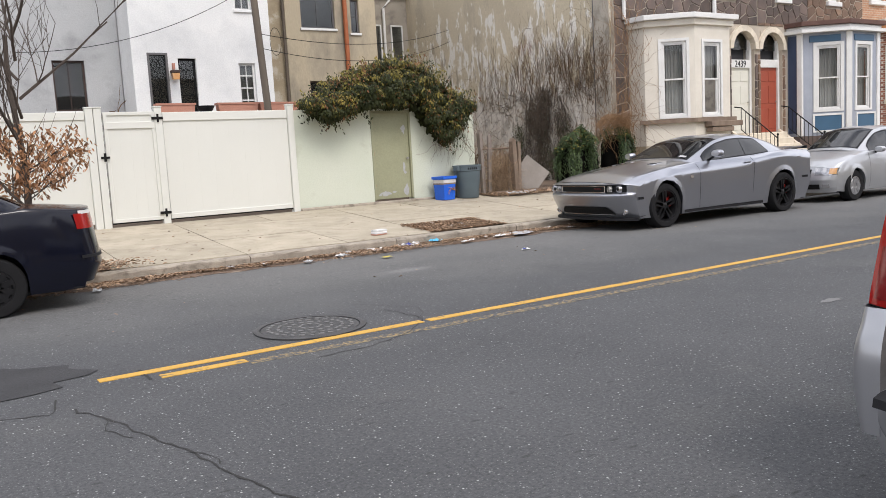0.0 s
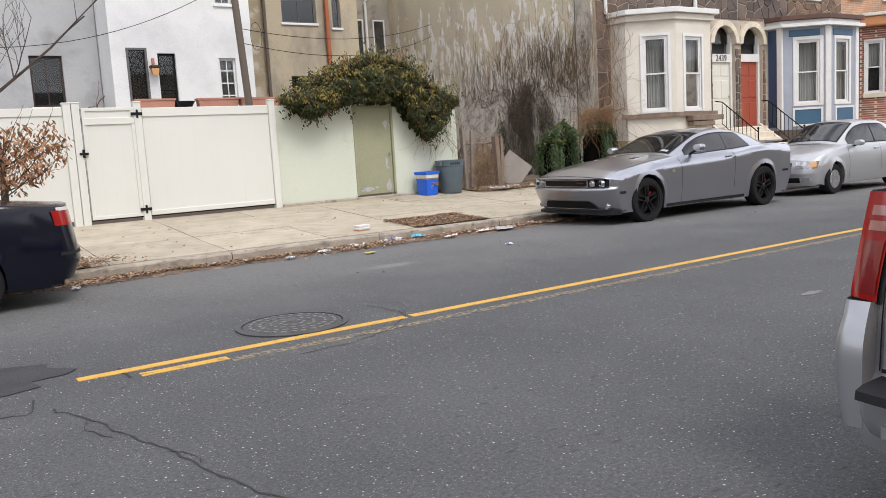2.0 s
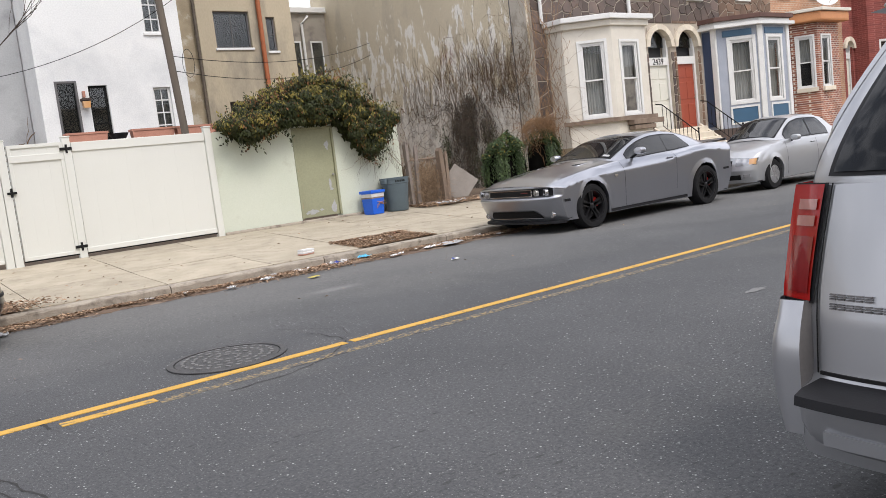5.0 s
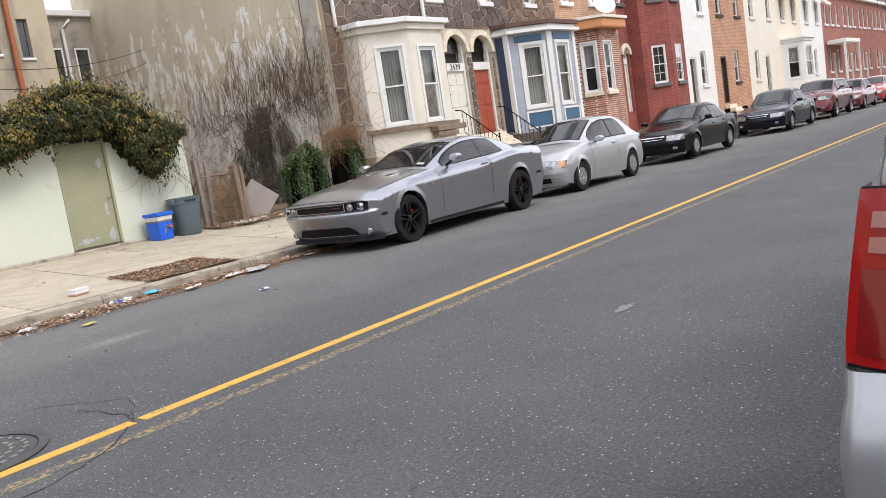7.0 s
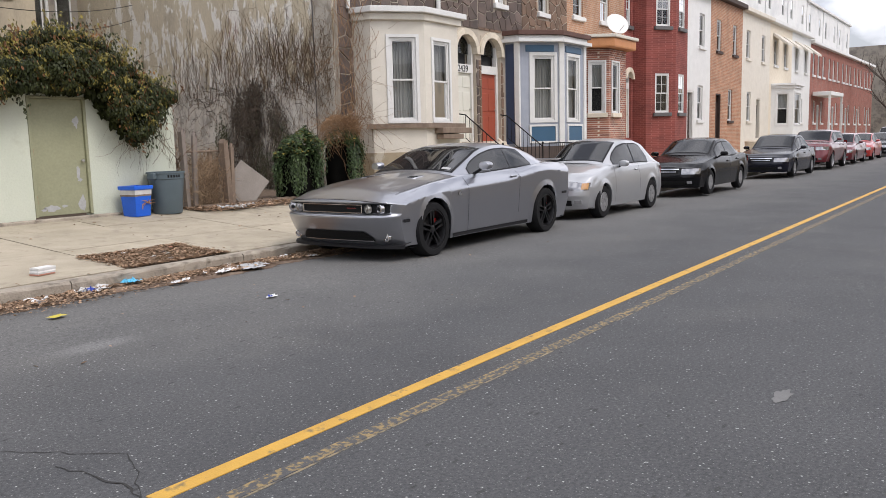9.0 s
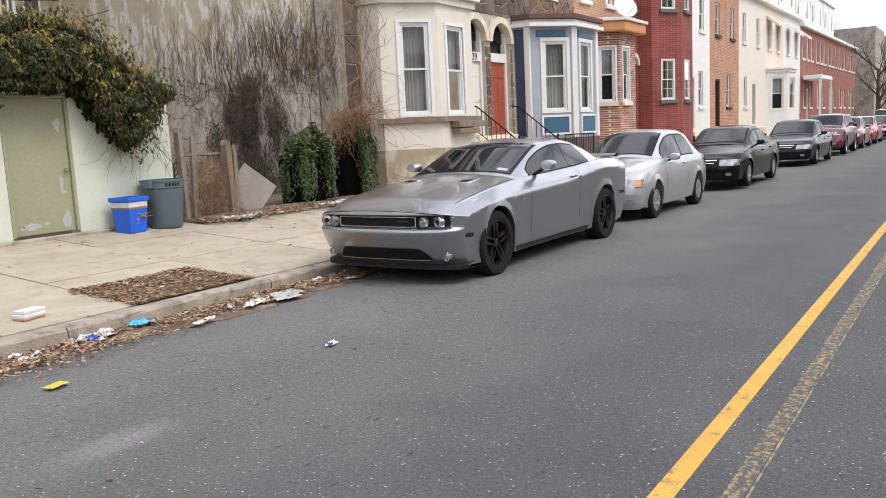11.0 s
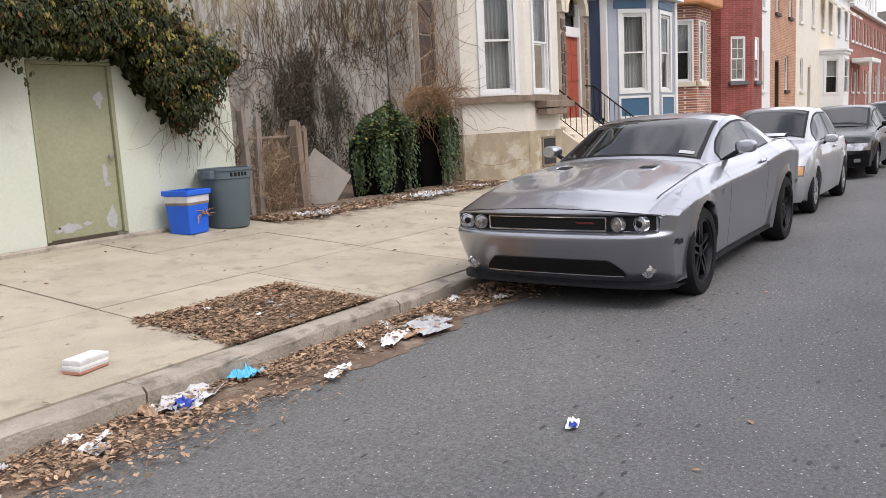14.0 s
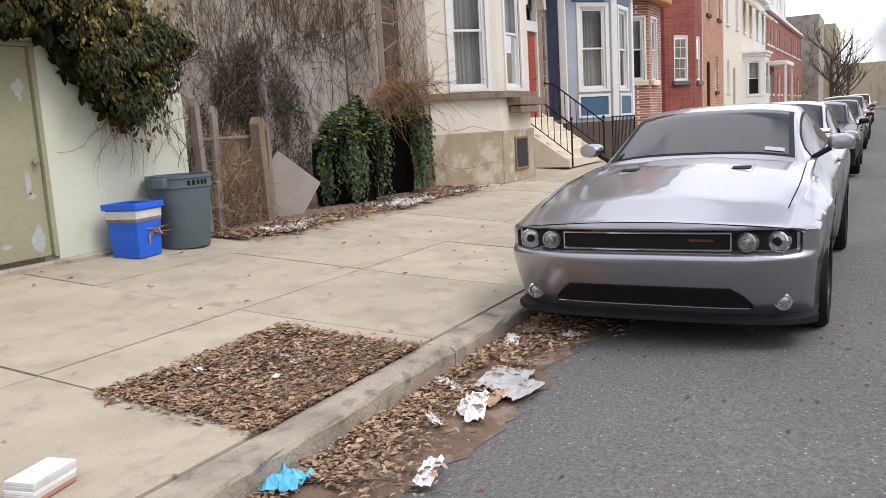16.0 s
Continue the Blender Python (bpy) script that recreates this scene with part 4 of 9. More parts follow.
part("handrail", B().box(8.4, 12.8, 22.78, 22.9, 9.35, 9.45, 0.01), M_BROWNWOOD, tb, world=True)
for x in (8.42, 9.85, 11.3, 12.7):
    part("deck_post", B().box(x, x + 0.1, 22.8, 22.9, 8.5, 9.5, 0.01), M_BROWNWOOD, tb, world=True)
part("side_screen", B().box(12.72, 12.78, 22.9, 28, 8.5, 9.4), M_BROWNWOOD, tb, world=True)
gb = thing("house", (13.6, 27, 0.4), "grey rear extensions with white downpipes", "house")
b = B().box(12.9, 16.25, 27, 34, 0.4, 7.2)
part("wall", b, M_GREYPLASTER, gb, world=True)
part("roof_edge", B().box(12.85, 16.28, 26.85, 34, 7.2, 7.4, 0.02), M_WHITE, gb, world=True)
for x in (13.15, 14.3, 15.2):
    part("downpipe", B().tube([(x, 26.9, 0.5), (x, 26.9, 6.8), (x + 0.3, 26.95, 7.1)], 0.05, k=8), M_WHITE, gb, smooth=True, world=True)
for x in (13.5, 14.6, 15.5):
    rw = part("window", B().ring(x, x + 0.5, 4.6, 6.2, 0.05, 26.95, 27.0), M_WHITE, gb, world=True)
    part("pane", B().box(x + 0.04, x + 0.46, 26.97, 26.98, 4.64, 6.16), M_PANE, rw, world=True)

# utility pole, wires, planters on the wall behind the fence
up = thing("utility_pole", (6.72, 17.5, 0.4), "weathered leaning wooden utility pole", "utility pole")
part("shaft", B().tube([(0.22, 0, 0), (0.06, 0, 3), (-0.3, 0, 9.5)], 0.085, 0.07, 12), M_POLE, up, smooth=True)
part("cable_coil", B().tube([(0.36 + 0.13 * math.cos(a * 0.5), -0.1, 3.62 + 0.3 * math.sin(a * 0.5)) for a in range(26)], 0.004, k=5), M_BLACK, up)


def wire(a, c, sag, r=0.008):
    b = B().tube([(a[0] + (c[0] - a[0]) * t, a[1] + (c[1] - a[1]) * t, a[2] + (c[2] - a[2]) * t - 4 * sag * t * (1 - t)) for t in [i / 16 for i in range(17)]], r, k=5)
    solo("cable", b, M_BLACK, "thin black overhead cable", "cable", loc=a)


wire((2.3, 20.5, 4.1), (8.5, 20.9, 6.3), 0.5)
wire((6.7, 17.5, 4.2), (16.1, 24, 5.6), 0.35)
wire((6.7, 17.5, 3.9), (16.1, 24, 5.2), 0.45)
yw = solo("yard_wall", B().box(1.0, 8.2, 17.9, 18.1, 0.4, 2.53, 0.02), M_STUCCO_W, "low white stucco yard wall", "wall", kind="structure")


def planter(x0, x1, y, z):
    t = thing("planter_box", ((x0 + x1) / 2, y, z), "terracotta trough planter on the yard wall", "planter", "planters")
    w = (x1 - x0) / 2
    part("trough", B().prism([(-w * 0.94, 0), (w * 0.94, 0), (w, 0.2), (-w, 0.2)], "y", -0.11, 0.11), M_TERRA, t, bevel=0.01)
    part("rim", B().ring(-w - 0.015, w + 0.015, -0.125, 0.125, 0.03, 0.19, 0.23).moved(Matrix(((1, 0, 0, 0), (0, 0, 1, 0), (0, 1, 0, 0), (0, 0, 0, 1)))), M_TERRA, t)
    part("soil", B().box(-w * 0.95, w * 0.95, -0.1, 0.1, 0.15, 0.18), M_DIRT, t)


planter(4.55, 5.35, 18.0, 2.53)
planter(5.85, 6.75, 18.0, 2.53)
planter(6.8, 7.7, 18.0, 2.53)
pot = thing("flower_pot", (5.6, 18.0, 2.53), "small black bowl planter on the yard wall", "planter")
part("bowl", B().lathe([(0.1, 0), (0.13, 0.05), (0.18, 0.14), (0.2, 0.17), (0.185, 0.17), (0.15, 0.1), (0.02, 0.08)], k=20), M_BLACKPL, pot, smooth=True)

# ---- row houses ----
SWAP = Matrix(((1, 0, 0, 0), (0, 0, 1, 0), (0, 1, 0, 0), (0, 0, 0, 1)))


def seg(p, q):
    """Pose of a wall piece that runs from p to q in plan: x along it, y inwards."""
    a = math.degrees(math.atan2(q[1] - p[1], q[0] - p[0]))
    return pose(p[0], p[1], 0, 0, 0, a), math.hypot(q[0] - p[0], q[1] - p[1])


def put(b, m, parent):
    o = parent.matrix_basis.translation if parent.parent is None else parent.parent.matrix_basis.translation
    return b.moved(Matrix.Translation(-o) @ m)


def sash_window(parent, m, x0, x1, z0, z1, frame=None, sill=None, depth=0.1, cols=1, curtain=True, surround=0.0, rows_=1):
    """A double-hung window in an opening of a wall whose outer face is y = 0 of m."""
    frame = frame or M_WHITE
    zm = z0 + (z1 - z0) * 0.5
    b = B().ring(x0, x1, z0, z1, 0.055, depth - 0.04, depth + 0.06)
    w = part("window", put(b, m, parent), frame, parent)
    if surround:
        part("casing", put(B().ring(x0 - surround, x1 + surround, z0 - surround * 0.6, z1 + surround, surround, -0.03, 0.03, surround * 0.6), m, parent), frame, w)
    for k, (a, c, dy) in enumerate(((z0 + 0.05, zm + 0.02, 0.02), (zm - 0.02, z1 - 0.05, -0.012))):
        s = B().ring(x0 + 0.05, x1 - 0.05, a, c, 0.04, depth + dy - 0.012, depth + dy + 0.02)
        for i in range(1, cols):
            x = x0 + (x1 - x0) * i / cols
            s.box(x - 0.009, x + 0.009, depth + dy - 0.006, depth + dy + 0.014, a, c)
        for i in range(1, rows_):
            z = a + (c - a) * i / rows_
            s.box(x0 + 0.06, x1 - 0.06, depth + dy - 0.006, depth + dy + 0.014, z - 0.009, z + 0.009)
        part("sash", put(s, m, parent), frame, w)
        part("pane", put(B().add([(x0 + 0.08, depth + dy, a + 0.035), (x1 - 0.08, depth + dy, a + 0.035), (x1 - 0.08, depth + dy, c - 0.035), (x0 + 0.08, depth + dy, c - 0.035)], [(0, 1, 2, 3)]), m, parent), M_PANE, w).visible_shadow = False
    if sill:
        part("sill", put(B().box(x0 - 0.1, x1 + 0.1, -0.1, depth, z0 - 0.15, z0, 0.012), m, parent), sill, w)
    if curtain:
        rows = [[(x0 + (x1 - x0) * i / 28, depth + 0.14 + 0.018 * math.sin(i * 1.9) + 0.01 * math.sin(i * 0.7), z) for i in range(29)] for z in (zm + (0 if curtain == 2 else -(zm - z0)), z1)]
        part("curtain", put(B().grid(rows), m, parent), M_CURTAIN, w, smooth=True)
    # near-black sheet paints the unlit interior
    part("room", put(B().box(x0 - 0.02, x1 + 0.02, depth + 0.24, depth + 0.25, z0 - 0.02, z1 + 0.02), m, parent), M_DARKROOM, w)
    return w


def lintel(parent, m, x0, x1, z, material, rise=0.12, h=0.26):
    """A shallow arched stone lintel over an opening."""
    n = 10
    top, bot = [], []
    for i in range(n + 1):
        t = i / n
        x = x0 - 0.14 + (x1 - x0 + 0.28) * t
        bot.append((x, z + rise * math.sin(math.pi * t) * 0.6))
        top.append((x, z + h + rise * math.sin(math.pi * t)))
    b = B().prism(bot + top[::-1], "y", -0.07, 0.05)
    for a, c in ((x0 - 0.2, x0 - 0.05), (x1 + 0.05, x1 + 0.2)):
        part("lintel_stop", put(B().box(a, c, -0.065, 0.05, z - 0.2, z + 0.12, 0.008), m, parent), material, parent)
    part("lintel", put(b, m, parent), material, parent)


def clip(poly, a, b, c):
    """Keeps the part of a convex polygon where a x + b y <= c."""
    out = []
    for i in range(len(poly)):
        p, q = poly[i], poly[(i + 1) % len(poly)]
        dp, dq = a * p[0] + b * p[1] - c, a * q[0] + b * q[1] - c
        if dp <= 0:
            out.append(p)
        if dp * dq < 0:
            t = dp / (dp - dq)
            out.append((p[0] + (q[0] - p[0]) * t, p[1] + (q[1] - p[1]) * t))
    return out


def area(p):
    return abs(sum(p[i][0] * p[(i + 1) % len(p)][1] - p[(i + 1) % len(p)][0] * p[i][1] for i in range(len(p)))) / 2


def stones(parent, wall, m, x0, x1, z0, z1, holes, material, size=0.42, gap=0.018, seed=1, most=290):
    """Irregular field stones, each its own piece, proud of the mortar."""
    r = random.Random(seed)
    nx, nz = int((x1 - x0) / size), int((z1 - z0) / (size * 0.85))
    pts = [(x0 + (i + 0.5 + jitter(r, 0.42)) * (x1 - x0) / nx, z0 + (j + 0.5 + jitter(r, 0.42)) * (z1 - z0) / nz) for i in range(nx) for j in range(nz)]
    count = 0
    for k, p in enumerate(pts):
        cell = [(x0, z0), (x1, z0), (x1, z1), (x0, z1)]
        for q in pts:
            if q is not p and abs(q[0] - p[0]) < 3 * size and abs(q[1] - p[1]) < 3 * size:
                dx, dz = q[0] - p[0], q[1] - p[1]
                s = math.hypot(dx, dz)
                cell = clip(cell, dx / s, dz / s, (dx * (p[0] + q[0]) / 2 + dz * (p[1] + q[1]) / 2) / s - gap / 2)
                if len(cell) < 3:
                    break
        pieces = [cell]
        for h in holes:
            nxt = []
            for c in pieces:
                if len(c) < 3:
                    continue
                if max(v[0] for v in c) <= h[0] or min(v[0] for v in c) >= h[1] or max(v[1] for v in c) <= h[2] or min(v[1] for v in c) >= h[3]:
                    nxt.append(c)
                    continue
                nxt += [clip(c, 1, 0, h[0]), clip(c, -1, 0, -h[1])]
                mid = clip(clip(c, -1, 0, -h[0]), 1, 0, h[1])
                nxt += [clip(mid, 0, 1, h[2]), clip(mid, 0, -1, -h[3])]
            pieces = nxt
        for c in pieces:
            if len(c) < 3 or area(c) < 0.008 or count >= most:
                continue
            cx, cz = sum(v[0] for v in c) / len(c), sum(v[1] for v in c) / len(c)
            d = -0.014 - r.random() * 0.02
            n = len(c)
            inner = [(cx + (v[0] - cx) * 0.9, d, cz + (v[1] - cz) * 0.9) for v in c]
            outer = [(v[0], -0.004, v[1]) for v in c]
            mid_ = [(cx + (v[0] - cx) * 0.985, d * 0.7, cz + (v[1] - cz) * 0.985) for v in c]
            b = B().add(outer + mid_ + inner, [(i, (i + 1) % n, n + (i + 1) % n, n + i) for i in range(n)] + [(n + i, n + (i + 1) % n, 2 * n + (i + 1) % n, 2 * n + i) for i in range(n)] + [tuple(range(2 * n, 3 * n))])
            part("stone", put(b, m, parent), material, wall)
            count += 1


def facade(name, x0, x1, z1, material, holes, label, depth=11.5, z0=0.3):
    h = thing(name, (x0, FY, sz(FY)), label, "house", "row houses")
    b = B()
    wall_boxes(b, x0, x1, z0, z1, FY, FY + 0.3, holes)
    w = part("wall", put(b, Matrix(), h), material, h)
    part("side_wall", put(B().box(x0, x0 + 0.25, FY + 0.301, FY + depth, z0, z1), Matrix(), h), material, h)
    part("side_wall", put(B().box(x1 - 0.25, x1, FY + 0.301, FY + depth, z0, z1), Matrix(), h), material, h)
    part("back_wall", put(B().box(x0 + 0.251, x1 - 0.251, FY + depth - 0.3, FY + depth, z0, z1), Matrix(), h), material, h)
    return h, w


def mansard(h, x0, x1, z0, z1, material, trim, dormers=(), run=1.1, cornice=0.3, over=0.35, dw=0.8, dh=1.7, gable=False, side=None):
    c = B()
    c.box(x0, x1, FY - over, FY + 0.3, z0 - 0.12, z0 + 0.14)
    c.box(x0, x1, FY - over * 0.6, FY - 0.005, z0 - cornice, z0 - 0.12)
    part("cornice", put(c, Matrix(), h), trim, h, bevel=0.015)
    prof = [(FY - 0.15, z0 + 0.14), (FY + 0.25, z0 + 0.14 + (z1 - z0) * 0.45), (FY + run, z1), (FY + 11.5, z1), (FY + 11.5, z0 + 0.14)]
    part("roof", put(B().prism(prof, "x", x0 + 0.02, x1 - 0.02), Matrix(), h), material, h)
    for sx in (x0, x1 - 0.12):
        part("party_ridge", put(B().prism([(y - 0.16, z + 0.06) for y, z in prof[:3]] + [(FY + run + 0.3, z1 + 0.1), (FY + run + 0.3, z0), (FY - 0.15, z0)], "x", sx, sx + 0.12), Matrix(), h), side or trim, h)
    for dx in dormers:
        m = pose(dx - dw / 2, FY - 0.05, 0)
        zb = z0 + 0.35
        b = B()
        wall_boxes(b, 0, dw, zb, zb + dh, 0, 1.2, [(0.12, dw - 0.12, zb + 0.1, zb + dh - 0.15)])
        d = part("dormer", put(b, m, h), trim, h)
        if gable:
            roof = B().prism([(-0.15, zb + dh), (dw + 0.15, zb + dh), (dw / 2, zb + dh + 0.65)], "y", -0.18, 1.4)
        else:
            roof = B().box(-0.12, dw + 0.12, -0.15, 1.3, zb + dh, zb + dh + 0.14, 0.02)
        part("dormer_roof", put(roof, m, h), material if gable else trim, d)
        s = B().ring(0.13, dw - 0.13, zb + 0.11, zb + dh - 0.16, 0.05, 0.06, 0.11).box(0.13, dw - 0.13, 0.065, 0.105, zb + dh / 2 - 0.02, zb + dh / 2 + 0.02)
        part("sash", put(s, m, h), M_WHITE, d)
        part("pane", put(B().box(0.15, dw - 0.15, 0.085, 0.09, zb + 0.13, zb + dh - 0.18), m, h), M_PANE, d)
        part("room", put(B().box(0.12, dw - 0.12, 0.3, 0.31, zb + 0.1, zb + dh - 0.15), m, h), M_DARKROOM, d)


def bay(h, plan, z0, z1, material, wins, trim, base=None, zb=None, cornice=None, ch=0.3, co=0.18, sill=None, frame=None, surround=0.09, cols=1, rows_=1, curtain=True, inner=None):
    """A canted bay. wins: per plan segment a list of (x0, x1, z0, z1) along it."""
    bp = part("bay", put(B().prism([(p[0], p[1] + 0.12) for p in plan], "z", z1 - 0.1, z1 - 0.02), Matrix(), h), trim, h, "projecting bay window")
    for i in range(len(plan) - 1):
        m, ln_ = seg(plan[i], plan[i + 1])
        holes = wins[i]
        b = B()
        wall_boxes(b, 0.0, ln_, zb or z0, z1, 0.0, 0.14, holes)
        part("bay_wall", put(b, m, h), material, bp)
        if base:
            part("bay_base", put(B().box(-0.03, ln_ + 0.03, -0.04, 0.16, z0, zb), m, h), base, bp)
        for w in holes:
            sash_window(h, m, *w, frame=frame, sill=sill, depth=0.05, surround=surround, cols=cols, rows_=rows_, curtain=curtain)
    if cornice:
        for k, (zz0, zz1, o) in enumerate(((z1 - ch, z1 - ch * 0.45, co * 0.45), (z1 - ch * 0.45, z1, co))):
            cx = sum(p[0] for p in plan) / len(plan)
            out = [(p[0] + (o if p[0] > cx else -o), p[1] - (o if p[1] < FY - 0.3 else 0)) for p in plan]
            part("bay_cornice", put(B().prism(out, "z", zz0, zz1 + (0.0 if k else -0.003)), Matrix(), h), cornice if k else trim, bp, bevel=0.015)
    return bp


def arch_door(h, x0, x1, z0, zt, zr, leaf, trim, number="", panels=6):
    """A recessed door with transom board, fanlight arch and stone voussoirs."""
    w = x1 - x0
    cx, rad = (x0 + x1) / 2, (x1 - x0) / 2
    d = part("door", put(B().box(x0 + 0.09, x1 - 0.09, FY + 0.16, FY + 0.21, z0, zt, 0.004), Matrix(), h), leaf, h)
    pw = (w - 0.18) / 2
    for i in range(2):
        for (a, c) in ((0.1, 0.75), (0.9, 1.45), (1.58, min(1.9, zt - z0 - 0.08))):
            xa = x0 + 0.09 + i * pw + 0.06
            part("panel", put(B().box(xa, xa + pw - 0.12, FY + 0.145, FY + 0.17, z0 + a, z0 + c, 0.01), Matrix(), h), leaf, d)
    part("knob", put(B().lathe([(0.01, 0), (0.028, -0.03), (0.028, -0.05), (0.005, -0.06)], axis="y", c=(x1 - 0.15, FY + 0.16, z0 + 0.95), k=12), Matrix(), h), M_STEEL, d, smooth=True)
    fr = B().box(x0, x0 + 0.09, FY + 0.1, FY + 0.24, z0, zr).box(x1 - 0.09, x1, FY + 0.1, FY + 0.24, z0, zr)
    fr.box(x0 + 0.09, x1 - 0.09, FY + 0.09, FY + 0.24, zt, zt + 0.24)
    f = part("door_frame", put(fr, Matrix(), h), trim, h)
    part("fanlight", put(B().prism([(cx + (rad - 0.02) * math.cos(a * math.pi / 14), max(zr - rad, zt + 0.25) + (rad - 0.02) * math.sin(a * math.pi / 14)) for a in range(15)], "y", FY + 0.19, FY + 0.2), Matrix(), h), M_PANE, f)
    part("room", put(B().box(x0, x1, FY + 0.32, FY + 0.33, z0, zr), Matrix(), h), M_DARKROOM, f)
    n = 9
    zc = zr - rad
    for i in range(n):
        a0, a1 = math.pi * i / n + 0.003, math.pi * (i + 1) / n - 0.003
        ri, ro = rad - 0.02, rad + 0.145
        b = B().prism([(cx + ri * math.cos(a0), zc + ri * math.sin(a0)), (cx + ro * math.cos(a0), zc + ro * math.sin(a0)), (cx + ro * math.cos(a1), zc + ro * math.sin(a1)), (cx + ri * math.cos(a1), zc + ri * math.sin(a1))], "y", FY - 0.09, FY + 0.1)
        part("voussoir", put(b, Matrix(), h), M_SANDLIGHT, f)
    # spandrels fill the square head of the opening round the arch
    for s in (-1, 1):
        pts = [(cx + s * rad, zc), (cx + s * rad, zr + 0.02), (cx, zr + 0.02)] + [(cx + s * rad * math.cos(a * math.pi / 16), zc + rad * math.sin(a * math.pi / 16)) for a in range(8, 0, -1)]
        part("spandrel", put(B().prism(pts, "y", FY - 0.02, FY + 0.2), Matrix(), h), M_MORTAR, f)
    if number:
        cu = bpy.data.curves.new("house_number", "FONT")
        cu.body, cu.size, cu.extrude, cu.align_x = number, 0.27, 0.004, "CENTER"
        t = new("house_number", cu)
        o = h.matrix_basis.translation
        t.matrix_basis = Matrix.Translation((cx - o[0], FY + 0.085 - o[1], zt + 0.025 - o[2])) @ pose(0, 0, 0, 90, 0, 0)
        cu.materials.append(M_BLACK)
        t.parent = f
        tagged(t, "black house number 2439")


M_SANDLIGHT = mat("light_sandstone", (0.72, 0.65, 0.53), (0.62, 0.55, 0.44), 0.85, 5, 0.2, 50, rnd=0.1)
ID = Matrix()
FM = pose(0, FY, 0)

# house with the white bay
hA = [(17.42, 18.25, 5.61, 7.2), (20.6, 21.28, 5.64, 7.27), (21.16, 22.26, 1.5, 4.55), (17.1, 20.1, 0.5, 4.4)]
A, wA = facade("house", 16.3, 22.42, 8.0, M_MORTAR, hA, "dark fieldstone row house with a white canted bay and pale door")
sash_window(A, FM, *hA[0], sill=M_WHITE, depth=0.1, curtain=False)
sash_window(A, FM, *hA[1], sill=M_WHITE, depth=0.1, curtain=False)
lintel(A, FM, 17.42, 18.25, 7.2, M_SANDLIGHT)
lintel(A, FM, 20.6, 21.28, 7.27, M_SANDLIGHT)
arch_door(A, 21.16, 22.26, 1.5, 3.5, 4.6, M_PALEDOOR, M_WHITE, "2439")
pA = [(16.85, FY), (16.9, 15.9), (17.92, 15.06), (19.35, 15.06), (20.05, FY)]
l2_ = math.hypot(17.92 - 16.9, 15.9 - 15.06)
bay(A, pA, 0.35, 4.72, M_CREAM, [[], [(0.44, 1.1, 2.03, 4.02)], [(0.33, 1.02, 2.03, 3.98)], [(0.4, 1.0, 2.03, 3.98)]], M_CREAM, base=M_SANDSTONE, zb=1.28, cornice=M_WHITE, frame=M_WHITE, surround=0.075)
bp = [o for o in A.children if o.name.startswith("bay")][0]
part("bay_ledge", put(B().prism([(16.72, 15.95), (17.85, 14.93), (19.45, 14.93), (19.55, 15.1), (17.9, 15.1), (16.9, 15.95)], "z", 1.86, 1.97), ID, A), M_OLDWOOD, bp, "weathered wooden sill ledge")
part("bay_ledge", put(B().box(18.25, 19.55, 14.8, 15.05, 1.72, 1.86, 0.01).box(18.3, 19.2, 14.82, 15.04, 1.58, 1.7, 0.01), ID, A), M_OLDWOOD, bp, "broken wooden flower box")
# front cellar window in the sandstone base
part("cellar_window", put(B().ring(18.4, 19.0, 0.55, 1.15, 0.04, 14.99, 15.03), ID, A), M_OLDWOOD, bp, "old cellar window")
# the pane is near-black for the unlit cellar behind it
part("cellar_pane", put(B().box(18.43, 18.97, 15.0, 15.01, 0.58, 1.12), ID, A), M_DARKROOM, bp)
part("downpipe", put(B().tube([(16.62, FY - 0.08, 4.7), (16.62, FY - 0.08, 8.0)], 0.05, k=8), ID, A), M_WHITE, A, smooth=True)
part("downpipe", put(B().tube([(20.3, FY - 0.1, 4.75), (20.3, FY - 0.1, 8.2)], 0.06, k=8), ID, A), M_WHITE, A, smooth=True)
stone_holes = [(17.3, 18.37, 5.4, 7.6), (20.48, 21.4, 5.4, 7.65), (21.14, 22.28, 0.3, 4.6), (21.0, 22.42, 3.9, 4.78), (16.8, 20.1, 0.3, 4.72)]
gable = part("gable_wall", put(B().box(16.24, 16.298, FY + 0.1, FY + 11.5, 0.3, 10.9), ID, A), M_GABLE, A, "peeling tan stucco side wall")
part("plaster_strip", put(B().box(16.215, 16.24, FY + 0.1, FY + 0.68, 0.3, 5.75), ID, A), mat("cement_render", (0.52, 0.48, 0.41), (0.42, 0.385, 0.325), 0.95, 1.2, 0.5, 30, c3=(0.33, 0.3, 0.25), scale3=1.8), A, "grey cement strip beside the corner")
part("conduit", put(B().tube([(16.22, FY + 0.7, 0.35), (16.22, FY + 0.7, 5.8)], 0.016, k=6), ID, A), M_GREYTRIM, A, "thin dark conduit", smooth=True)
mansard(A, 16.3, 22.42, 8.05, 10.9, M_ROOF, M_WHITE, (18.1, 20.9))

# house with the blue bay
hB = [(23.4, 23.98, 5.64, 7.26), (26.15, 26.75, 5.68, 7.26), (22.56, 23.66, 1.5, 4.55), (24.2, 27.4, 0.5, 4.4)]
Bh, wB = facade("house", 22.42, 28.2, 8.0, M_MORTAR, hB, "brown fieldstone row house with a blue bay and red door")
sash_window(Bh, FM, *hB[0], sill=M_WHITE, depth=0.1, curtain=2)
sash_window(Bh, FM, *hB[1], sill=M_WHITE, depth=0.1, curtain=2)
lintel(Bh, FM, 23.4, 23.98, 7.26, M_SANDLIGHT)
